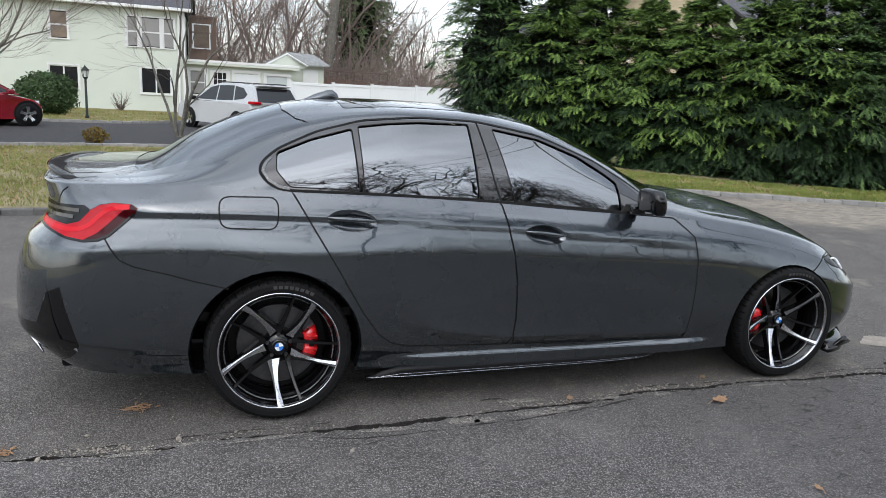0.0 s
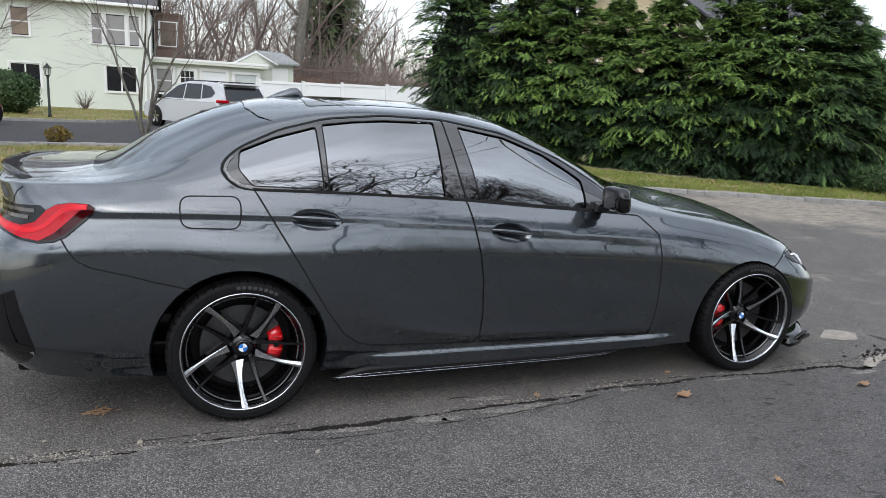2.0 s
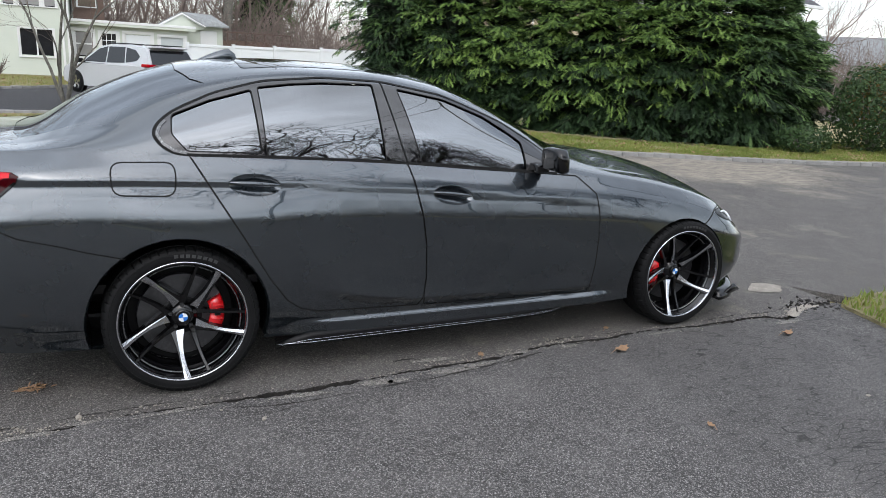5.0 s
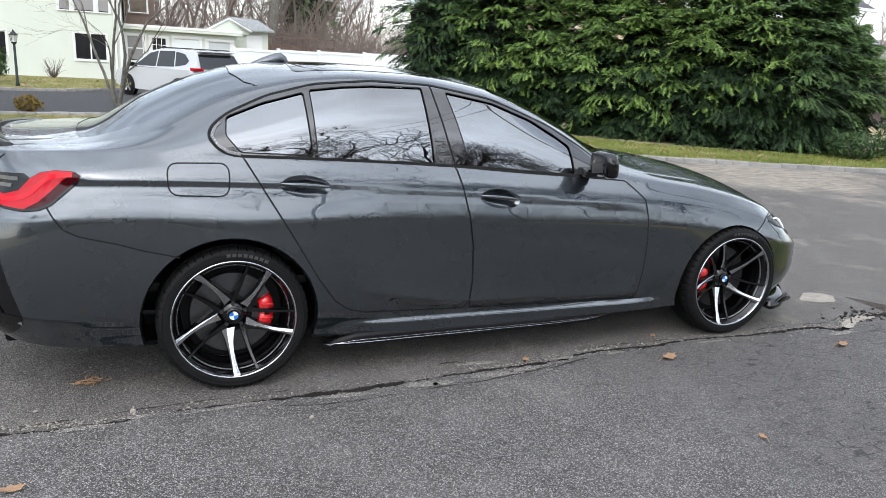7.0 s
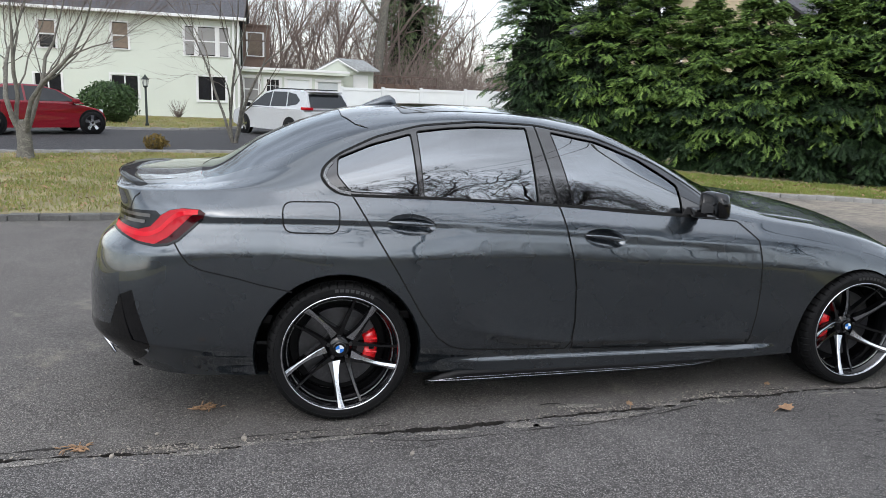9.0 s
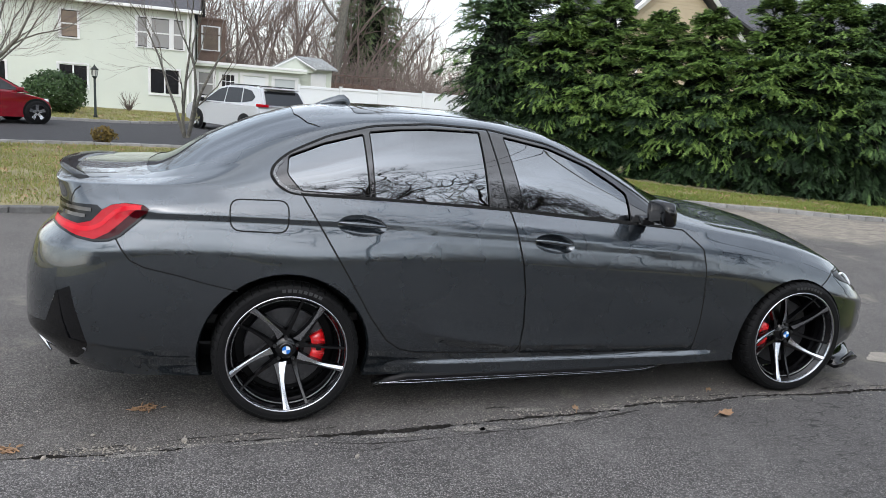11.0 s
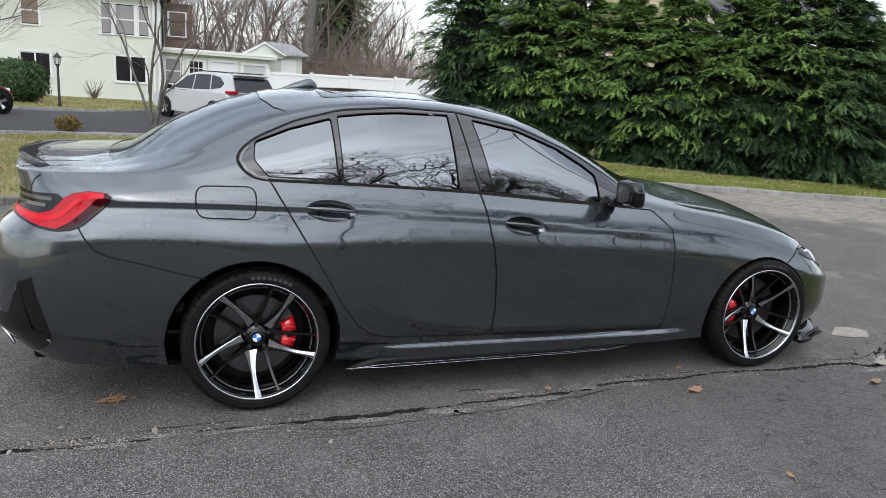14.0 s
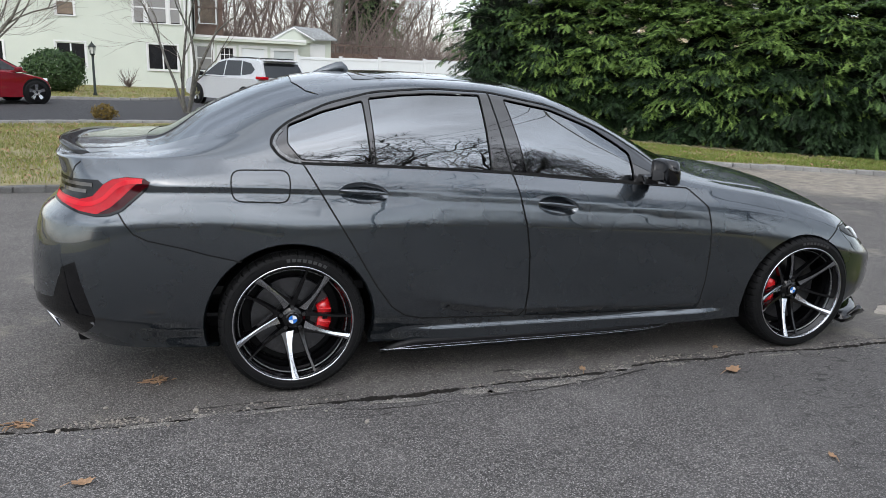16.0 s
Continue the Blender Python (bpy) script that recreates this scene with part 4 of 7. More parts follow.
def evergreen(at, height, radius, seed, count, label, material=None, tips=None, size=0.25, face=None):
    """A broad conifer: trunk, limbs in whorls, sprays toned as if shaded inside and low down, and brighter drooping
    tips that leave gaps.
    """
    rs = np.random.RandomState(seed)
    tree = thing("evergreen", at, label=label, category="evergreen tree", group="evergreen screen")
    bm = bmesh.new()
    tube(bm, [(0, 0, -0.1), (0.02, 0, height * 0.5), (0, 0.02, height * 0.97)], [0.13, 0.09, 0.012], 8)
    part("trunk", bm, BARK, tree)
    limbs = Soup()
    inner, outer = [], []
    nl = int(height * 28 * max(1.0, radius))
    per = max(4, int(count / nl))
    for i in range(nl):
        t = rs.uniform(0.0, 1.0)
        z = t * height
        a = rs.uniform(0, 2 * np.pi) if face is None else face + rs.normal(0, 1.15)
        reach = radius * min(1.0, 1.30 * (1 - t) ** 0.80) * rs.uniform(0.62, 1.22) * (0.50 + 0.50 * min(1.0, t / 0.48)) + 0.10
        rise = 0.40 + 0.55 * t
        fall = 0.60 + rs.uniform(-0.15, 0.2) - 0.25 * t
        out = np.array([math.cos(a), math.sin(a), 0])
        across = np.array([-math.sin(a), math.cos(a), 0])
        limb = lambda q: out * reach * q + np.array([0, 0, z + reach * (rise * q - fall * q * q)])
        limbs.tube([limb(q) for q in (0, 0.35, 0.7, 1.0)], [0.014, 0.010, 0.006, 0.003], 3)
        vigour = rs.uniform(0.6, 1.15)
        for q in rs.uniform(0.22, 1.0, max(3, int(per * min(1.0, 0.5 + 0.6 * t)))) ** 0.7:
            k = rs.normal(0, 1.0)
            fan = 0.20 * reach * (1.15 - 0.85 * q) + 0.02
            d = out + across * k * 0.6 + np.array([0, 0, rise - 1.7 * fall * q + rs.normal(0, 0.15)])
            p = limb(q) + across * k * fan + np.array([0, 0, rs.normal(0, 0.03) - 0.04 * abs(k)])
            row = (p, d, size * rs.uniform(0.6, 1.2) * (0.75 + 0.35 * (1 - t)))
            # fewer bright tips low down: the shade at the foot is put into colour
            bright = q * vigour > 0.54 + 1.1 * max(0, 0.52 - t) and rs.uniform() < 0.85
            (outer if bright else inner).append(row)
    part("limb_whorl", limbs.mesh("limb_whorl"), BARK, tree)
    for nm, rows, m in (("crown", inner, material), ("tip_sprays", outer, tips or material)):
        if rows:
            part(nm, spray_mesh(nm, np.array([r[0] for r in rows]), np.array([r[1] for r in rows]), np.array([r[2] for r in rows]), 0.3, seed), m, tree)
    # near-black shell: the crown's inner shade is put into its colour
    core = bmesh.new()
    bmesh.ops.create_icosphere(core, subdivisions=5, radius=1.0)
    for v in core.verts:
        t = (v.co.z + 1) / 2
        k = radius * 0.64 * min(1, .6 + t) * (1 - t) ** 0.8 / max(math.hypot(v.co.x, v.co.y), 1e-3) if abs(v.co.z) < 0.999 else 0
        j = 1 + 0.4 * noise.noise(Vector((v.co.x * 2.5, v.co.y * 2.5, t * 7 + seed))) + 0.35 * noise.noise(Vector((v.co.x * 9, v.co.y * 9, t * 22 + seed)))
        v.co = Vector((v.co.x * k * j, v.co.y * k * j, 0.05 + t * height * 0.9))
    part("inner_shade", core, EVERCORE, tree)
    return tree


screen = [  # x, y, height, radius, brightness of its growth
    (6.85, 14.1, 5.7, 1.85, EVERDARK), (7.9, 12.9, 4.8, 1.65, EVERGREEN), (8.75, 12.0, 4.15, 1.3, EVERGREEN), (9.6, 11.15, 3.8, 1.25, EVERGREEN), (10.4, 10.3, 3.8, 1.45, EVERGREEN), (11.3, 9.5, 4.1, 1.55, EVERGREEN),
    (12.1, 8.8, 4.3, 1.6, EVERGREEN), (12.95, 8.3, 4.0, 1.6, EVERDARK), (13.9, 8.4, 3.4, 1.4, EVERDARK), (15.1, 8.9, 2.9, 1.15, EVERDARK)]
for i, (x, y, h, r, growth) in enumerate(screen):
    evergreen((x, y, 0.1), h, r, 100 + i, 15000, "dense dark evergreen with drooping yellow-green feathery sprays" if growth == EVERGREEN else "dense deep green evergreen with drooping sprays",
              material=EVERSHADE, tips=growth, size=0.225, face=-2.1)

# ---- bare trees, far woods, shrubs ----
bare_tree((-4.65, 10.5, 0.05), 4, 5.4, 0.058, 5, depth=5, spread=0.44, up=0.07, kids=4, slim=.66, label="multi-stemmed bare ornamental tree with smooth grey bark", lean=0.36, trunk_share=0.36, base=0.62, wander=.15)
bare_tree((-1.18, 15.5, 0.05), 4, 5.8, 0.056, 9, depth=5, spread=0.46, up=0.04, kids=3, slim=.76, label="slender multi-stemmed bare tree beside the driveway", lean=0.36, trunk_share=0.38)

far_kinds = []
for k in range(4):
    far_kinds.append(bare_tree((-2.5 + 3.3 * k, 44 + 1.5 * (k % 2), 0), 1 if k % 2 else 2, 11.5 + k, 0.17, 40 + k, depth=5, spread=0.5, up=0.05, kids=3, lean=0.15,
                               label="tall leafless brown woodland tree behind the houses", thick=WOODS, thin=WOODS, trunk_share=0.30, group="far woods"))
rw = random.Random(4)
for k in range(34):
    src = far_kinds[k % 4]
    copy_thing(src, pose(-16 + k * 0.95 + rw.uniform(-.8, .8), 43 + rw.uniform(0, 16), -0.1, 0, 0, rw.uniform(0, 360)) @ Matrix.Scale(rw.uniform(.75, 1.1), 4))
for x, y, sc in ((13, 52, .75), (15.5, 60, .8), (18, 66, .85), (30, 62, .9), (36, 58, .9), (44, 42, .8), (47, 33, .8), (50, 37, .9), (52, 29, .75), (56, 33, .8), (37, 33, .6), (34, 27, .5), (58, 24, .8), (30, 30, .5)):
    copy_thing(far_kinds[int(x) % 4], pose(x, y, -0.1, 0, 0, x * 37) @ Matrix.Scale(sc, 4))


def thicket(at, w, d, h, seed, count, label):
    """Tangled leafless brush, one object."""
    rs = np.random.RandomState(seed)
    s = Soup()
    for _ in range(count):
        p = np.array([rs.uniform(-w, w), rs.uniform(-d, d), 0.0])
        dv = np.array([rs.normal(0, .35), rs.normal(0, .35), 1.0])
        L = h * rs.uniform(.5, 1.1)
        pts = [p]
        for i in range(4):
            dv = dv + rs.normal(0, .22, 3)
            pts.append(pts[-1] + dv / np.linalg.norm(dv) * L / 4)
        s.tube(pts, [.014, .011, .009, .007, .004], 3)
        for q in range(4):
            b = pts[1 + q % 4]
            e = b + rs.normal(0, .3, 3) * h * .35 + np.array([0, 0, h * .12])
            s.tube([b, (b + e) / 2 + rs.normal(0, .05, 3), e], [.009, .007, .003], 3)
    ob = part("brush", s.mesh("brush"), WOODS)
    ob.matrix_basis = pose(*at)
    return tagged(ob, label, "brush", kind="stuff")


thicket((3.0, 41, 0), 16, 2.0, 4.4, 3, 3400, "reddish-brown leafless brush behind the fence")
thicket((11.5, 36, 0), 3.5, 2.0, 2.8, 6, 800, "tangled leafless vines behind the white fence")

# the tall leaning trunk and the dark spruce behind it
tall = thing("tree", (6.2, 41.0, 0), label="tall bare tree with a straight pale grey trunk", category="tree")
bm = bmesh.new()
tube(bm, [(0, 0, -.1), (.1, 0, 2), (.35, 0, 5), (.75, 0, 9), (1.3, 0, 15)], [.36, .30, .27, .24, .17], 12)
part("trunk", bm, BARK, tall, smooth=True)
big, small = Soup(), Soup()
rs_t = np.random.RandomState(8)
for z, a in ((5.6, 2.6), (8, 0.4), (10, 3.6), (12, 1.2), (14, 2.2), (15, 5.0)):
    grow(big, small, rs_t, np.array([.1 * z * .9, 0, z]), np.array([math.cos(a), math.sin(a) * .3, .8]), 3.0, .11, 3, .5, .04, 3, 2)
part("limb", big.mesh("limb"), BARK, tall)
part("crown", small.mesh("crown"), WOODS, tall)
evergreen((9.4, 47.0, 0), 12.8, 2.7, 301, 7000, "dark spruce rising behind the sheds", material=PINE, size=0.75)

# trees of the near side of the street, which the car windows mirror
def oak(at, fork, seed, limbs, rise):
    """A crooked oak: a bare trunk up to its fork, then wide limbs."""
    rs = np.random.RandomState(seed)
    big, small = Soup(), Soup()
    big.tube([(0, 0, -.2), (.03, 0, .3), (0, .05, fork * .5), (.06, 0, fork)], [.08, .036, .032, .040], 10)
    for k in range(limbs):
        a = 2 * math.pi * (k + rs.uniform(0, .5)) / limbs
        e = rs.uniform(*rise)
        grow(small, small, rs, np.array([.06, 0, fork - rs.uniform(0, .8)]), np.array([math.cos(a) * math.cos(e), math.sin(a) * math.cos(e), math.sin(e)]), 1.75, .058, 6, .62, .012, 3, 4, 0.0, .26, 1.22)
    tree = thing("tree", at, label="large crooked bare oak on the near side of the street", category="tree", group="near oaks")
    part("trunk", big.mesh("trunk"), BARK, tree)
    part("crown", small.mesh("crown"), BARKDARK, tree)
    return tree


oak_a = oak((2.95, -10.2, 0), 7.5, 71, 7, (.10, .95))
oak_b = oak((6.7, -10.5, 0), 7.0, 72, 8, (.10, .8))
for src, x, y, turn, sc in ((oak_a, 10.2, -12.8, 60, .98), (oak_a, -16, -16, 200, 1.0), (oak_b, 17.5, -15, 30, 1.1)):
    copy_thing(src, pose(x, y, 0, 0, 0, turn) @ Matrix.Scale(sc, 4))
# brown woods across the lots behind, seen in the car's paint
rw2 = random.Random(12)
for k in range(44):
    x = -30 + k * 1.75 + rw2.uniform(-.8, .8)
    if not -7 < x < 5:
        copy_thing(far_kinds[k % 4], pose(x, -21 - rw2.uniform(0, 7) + max(0, x - 20) * .2, -0.1, 0, 0, k * 71) @ Matrix.Scale(rw2.uniform(.5, .72), 4))


thicket((37, 23, 0), 5.5, 3.5, 3.6, 15, 900, "reddish-brown leafless brush beyond the hedge")
thicket((-12.0, -23, 0), 17, 2.5, 5.6, 13, 2600, "dense brown leafless woods behind the driveway")
thicket((22.0, -21, 0), 17, 2.5, 5.6, 14, 2600, "dense brown leafless woods along the next lot")


def leafy(name, at, rx, ry, rz, count, size, material, label, seed, category="shrub", leaf=0.42):
    """A shrub: stems and many single leaves turned outward."""
    rs = np.random.RandomState(seed)
    ob = thing(name, at, label=label, category=category)
    st = Soup()
    for k in range(9):
        a = rs.uniform(0, 6.28)
        e = np.array([math.cos(a) * rx * .6, math.sin(a) * ry * .6, rz * rs.uniform(.9, 1.5)])
        st.tube([np.zeros(3), e * .5 + rs.normal(0, .03, 3), e], [.02, .014, .005], 4)
    part("stems", st.mesh("stems"), BARK, ob)
    d = rs.normal(0, 1, (count, 3))
    d /= np.linalg.norm(d, axis=1, keepdims=True)
    rad = rs.uniform(.55, 1.05, count) ** .5
    lump = np.array([1 + .22 * noise.noise(Vector((q[0] * 2.2 + seed, q[1] * 2.2, q[2] * 2.2))) for q in d])
    p = d * (rad * lump)[:, None] * np.array([rx, ry, rz]) + np.array([0, 0, rz])
    p[:, 2] = np.maximum(p[:, 2], .03)
    n = d + rs.normal(0, .5, d.shape)
    n /= np.linalg.norm(n, axis=1, keepdims=True)
    t = np.cross(n, rs.normal(0, 1, d.shape))
    t /= np.maximum(np.linalg.norm(t, axis=1, keepdims=True), 1e-6)
    b = np.cross(n, t)
    L = size * rs.uniform(.6, 1.2, count)[:, None]
    v = np.stack([p, p + t * L * .5 + b * L * leaf * .5, p + t * L - n * L * .15, p + t * L * .5 - b * L * leaf * .5], 1).reshape(-1, 3)
    i = np.arange(count) * 4
    part("leaves", mesh_from("leaves", v.tolist(), np.stack([i, i + 1, i + 2, i + 3], 1).tolist()), material, ob)
    return ob


leafy("bush", (-5.85, 24.0, 0.05), 1.0, .8, .72, 5200, .15, SHRUB, "rounded dark green rhododendron bush by the house", 21)
leafy("bush", (-2.75, 13.0, 0.05), .26, .2, .17, 500, .09, YELLOWLEAF, "low yellow-brown shrub at the driveway edge", 22)
leafy("bush", (15.6, 6.7, 0.05), 1.15, .9, 1.0, 5200, .12, SHRUB, "broad-leaved green shrub at the end of the evergreens", 23)
leafy("bush", (16.7, 7.4, 0.05), .9, .7, 1.0, 2200, .12, YELLOWLEAF, "shrub with yellowing leaves beyond the evergreens", 24)
leafy("bush", (13.2, 6.5, 0.05), .7, .45, .30, 1400, .10, SHRUB, "low leafy groundcover clump under the evergreens", 25)
bare = Soup()
rs_b = np.random.RandomState(2)
for k in range(40):
    a = rs_b.uniform(0, 6.28)
    e = np.array([math.cos(a) * .35, math.sin(a) * .3, rs_b.uniform(.3, .75)])
    bare.tube([np.zeros(3), e * .5 + rs_b.normal(0, .03, 3), e, e * 1.2 + rs_b.normal(0, .06, 3)], [.012, .009, .006, .003], 3)
bush = thing("bush", (-4.1, 29.3, 0.05), label="small twiggy bare bush against the house wall", category="shrub")
part("twigs", bare.mesh("twigs"), TWIG, bush)

# service cables over the driveway, seen in the car windows
def pole(at, height):
    bm = bmesh.new()
    tube(bm, [(0, 0, -.1), (0, 0, height)], [.15, .11], 12)
    ob = part("utility_pole", bm, BARK, smooth=True)
    ob.matrix_basis = pose(*at)
    return tagged(ob, "weathered round wooden utility pole", "utility pole")


def cable_run(a, b, sag):
    bm = bmesh.new()
    a, b = Vector(a), Vector(b)
    tube(bm, [a.lerp(b, k / 16) - Vector((0, 0, sag * math.sin(math.pi * k / 16))) for k in range(17)], .014, 5)
    return tagged(part("cable", bm, IRON), "thin black overhead service cable above the driveway", "cable")


pole((9.25, -2.1, 0), 14.0)
pole((-6.5, -25.5, 0), 8.0)
cable_run((9.25, -2.1, 13.8), (-6.5, -25.5, 7.8), .5)
cable_run((9.25, -2.1, 12.9), (-6.5, -25.5, 7.2), .5)

# ---- the parked sedan: its skin as two smooth sheets ----
# lower sheet: from the sill (v=0) to the waist (v=1), round the car from tail centre (u=0) to nose centre (u=3)
# upper sheet: from the waist (s=0) over the roof rail (s=0.5) to the middle line (s=1)
XA, XB = -0.30, 2.95
LEVEL = np.array([0, .056, .125, .195, .43, .68, .78, .855, .90, 1.0])
HALF = np.array([.865, .868, .880, .889, .901, .900, .888, .873, .861, .812])
TAIL = np.array([-1.02, -1.08, -1.13, -1.165, -1.16, -1.108, -1.035, -1.01, -1.01, -1.03])
NOSE = np.array([3.50, 3.54, 3.58, 3.62, 3.65, 3.65, 3.61, 3.55, 3.50, 3.43])
waist_z = curve_through([-1.05, -.8, -.5, -.2, .05, .7, 1.06, 1.42, 1.85, 2.1, 2.47, 2.88, 3.15, 3.4, 3.7],
                        [1.03, 1.045, 1.055, 1.052, 1.045, 1.022, 1.003, .974, .945, .925, .885, .81, .735, .66, .58])
sill_z = curve_through([-1.15, -.5, .4, 2.4, 3.2, 3.75], [.25, .235, .20, .20, .20, .20])
rail_z = curve_through([-1.04, -.80, -.60, -.35, -.07, .18, .39, .66, .95, 1.29, 1.63, 1.85, 2.05, 2.3, 2.8, 3.2, 3.5],
                       [1.05, 1.065, 1.075, 1.13, 1.235, 1.325, 1.378, 1.405, 1.40, 1.35, 1.225, 1.115, 1.00, .955, .885, .79, .66])
rail_y = curve_through([-1.04, -.80, -.60, -.35, -.07, .18, .66, .95, 1.29, 1.63, 1.85, 2.05, 2.3, 2.8, 3.2, 3.5],
                       [.50, .57, .60, .62, .62, .59, .565, .565, .575, .60, .63, .66, .64, .60, .52, .40])
mid_z = curve_through([-1.04, -.80, -.63, -.35, -.08, .11, .3, .6, .9, 1.2, 1.43, 1.8, 2.15, 2.3, 2.6, 2.9, 3.2, 3.5],
                      [1.07, 1.08, 1.10, 1.255, 1.37, 1.422, 1.445, 1.455, 1.452, 1.43, 1.39, 1.255, 1.08, 1.015, .985, .935, .85, .70])


def along(knots, table, t):
    """Monotone cubic across the levels; table (N, K, 3), t (N,)."""
    h, d = np.diff(knots), np.diff(table, axis=1) / np.diff(knots)[None, :, None]
    m = np.zeros_like(table)
    m[:, 0], m[:, -1] = d[:, 0], d[:, -1]
    w1, w2 = (2 * h[1:] + h[:-1])[None, :, None], (h[1:] + 2 * h[:-1])[None, :, None]
    ok = d[:, :-1] * d[:, 1:] > 0
    with np.errstate(divide="ignore", invalid="ignore"):
        m[:, 1:-1] = np.where(ok, (w1 + w2) / (w1 / d[:, :-1] + w2 / d[:, 1:]), 0)
    t = np.clip(t, 0, 1)
    i = np.clip(np.searchsorted(knots, t) - 1, 0, len(knots) - 2)
    r = np.arange(len(t))
    s = ((t - knots[i]) / h[i])[:, None]
    hh = h[i][:, None]
    return (table[r, i] * (2 * s**3 - 3 * s**2 + 1) + hh * m[r, i] * (s**3 - 2 * s**2 + s)
            + table[r, i + 1] * (-2 * s**3 + 3 * s**2) + hh * m[r, i + 1] * (s**3 - s**2))


shoulder_z = curve_through([-.75, -.60, -.25, .05, .32, .75, 1.3, 2.2], [.968, .966, .958, .950, .940, .915, .875, .80])
swage_z = curve_through([.30, .50, .62, .80, 1.0, 1.13, 1.6, 2.2], [.52, .46, .425, .385, .352, .338, .325, .310])


def ease(x, a, b):
    k = np.clip((x - a) / (b - a), 0, 1)
    return k * k * (3 - 2 * k)


def creases(x, z):
    """How far the pressed lines stand out of the smooth flank: the shoulder line over the rear wheel and the swage low on the doors."""
    w = z - shoulder_z(x)
    d = np.where(w > 0, .0075 * np.exp(-np.abs(w) / .040), np.where(w > -.034, -.0035 + .011 * (w + .034) / .034, -.0035 * np.exp((w + .034) / .07)))
    out = d * ease(x, -.74, -.58) * (1 - .62 * ease(x, .1, .7)) * (1 - ease(x, 1.9, 2.4)) * (1 - ease(z, 1.0, 1.035))
    w = z - swage_z(x)
    d = np.where(w > 0, .022 * np.exp(-np.abs(w) / .10), .022 * np.clip(1 + w / .045, 0, 1))
    out = out + d * ease(x, .50, .85) * (1 - ease(x, 2.08, 2.24))
    return out + .026 * np.clip((.268 - z) / .021, 0, 1) * ease(x, .42, .80) * (1 - ease(x, 2.1, 2.5))


def lower_sheet(u, v):
    u, v = np.atleast_1d(np.asarray(u, float)), np.atleast_1d(np.asarray(v, float))
    K = len(LEVEL)
    x, y = np.zeros((len(u), K)), np.zeros((len(u), K))

    def half(xx):
        swell = np.array([0, .3, .6, .9, 1, .64, .28, .05, 0, 0])
        return HALF[None] + swell[None] * (.033 * np.exp(-((xx - 0.05) / .50) ** 2) + .010 * np.exp(-((xx - 2.83) / .38) ** 2))
    um = np.clip(u, 1, 2)
    xm = (XA + (XB - XA) * (um - 1))[:, None] * np.ones((1, K))
    x[:], y[:] = xm, half(xm)
    for sel, end, turn, p in ((u < 1, TAIL, XA, 3.4), (u > 2, NOSE, XB, 2.9)):
        if sel.any():
            k = (u[sel] if turn == XA else 3 - u[sel])
            r = (1 - np.clip(k, 0, 1) ** 2.2)[:, None]
            x[sel] = turn + (end[None] - turn) * r
            y[sel] = half(np.full((1, K), turn)) * (1 - r ** p).clip(0, 1) ** (1 / p)
    z0, z1 = sill_z(x), waist_z(x)
    z = z0 + (z1 - z0) * LEVEL[None]
    p = along(LEVEL, np.stack([x, -y, z], 2), v)
    p[:, 1] -= creases(p[:, 0], p[:, 2])
    return p


def upper_sheet(u, s):
    u, s = np.atleast_1d(np.asarray(u, float)), np.atleast_1d(np.asarray(s, float))
    b = lower_sheet(u, np.ones_like(u))
    x, yb, zb = b[:, 0], -b[:, 1], b[:, 2]
    yr = np.minimum(rail_y(x), 0.84 * yb)
    zr, zc = rail_z(x), mid_z(x)

    def flank(q):
        q = np.clip(q / 0.5, 0, 1)
        return yb + (yr - yb) * q + 0.030 * np.sin(np.pi * q), zb + (zr - zb) * q

    def top(q):
        k = 1 - np.clip((q - 0.5) / 0.5, 0, 1)
        return yr * k, zc - (zc - zr) * k ** 2.1
    y1, z1 = flank(s)
    y2, z2 = top(s)
    y, z = np.where(s < 0.5, y1, y2), np.where(s < 0.5, z1, z2)
    a, c = 0.43, 0.60
    mid = (s > a) & (s < c)
    if mid.any():
        t = ((s - a) / (c - a))[mid]
        one = np.ones_like(s)
        ya, za = flank(a * one)
        yc, zc2 = top(c * one)
        y[mid] = (1 - t) ** 2 * ya[mid] + 2 * t * (1 - t) * yr[mid] + t ** 2 * yc[mid]
        z[mid] = (1 - t) ** 2 * za[mid] + 2 * t * (1 - t) * (zr[mid] + .004) + t ** 2 * zc2[mid]
    return np.stack([x, -y, z], 1)


def sheet_normals(sheet, u, v, e=2e-3):
    u, v = np.asarray(u, float), np.asarray(v, float)
    du = sheet(np.clip(u + e, 0.002, 2.998), v) - sheet(np.clip(u - e, 0.002, 2.998), v)
    dv = sheet(u, np.clip(v + e, 0, 1)) - sheet(u, np.clip(v - e, 0, 1))
    n = np.cross(du, dv)
    return n / np.maximum(np.linalg.norm(n, axis=1, keepdims=True), 1e-9)


# ---- car materials ----
def paint(name, col, metal=0.35, rough=0.38, ior=1.6):
    """Metal flake under clear coat, with faint dust and orange peel."""
    n = Nodes(name)
    flake = n.noise(900, 1)
    c = n.mix(n.ramp(flake, 0.40, 0.7), scaled(col, 0.9), scaled(col, 1.25))
    dust = n.ramp(n.noise(5, 6, 0.7), 0.5, 0.8, 0.0, 0.06)
    c = n.mix(dust, c, (0.16, 0.155, 0.145))
    n.set(Base_Color=c, Metallic=metal, Roughness=n.ramp(n.noise(3.5, 4), 0.3, 0.7, rough - 0.03, rough + 0.03), Specular_IOR_Level=0.0, Coat_Weight=1.0, Coat_Roughness=n.ramp(n.noise(7, 5), 0.4, 0.8, 0.004, 0.02), Coat_IOR=ior)
    return n.m


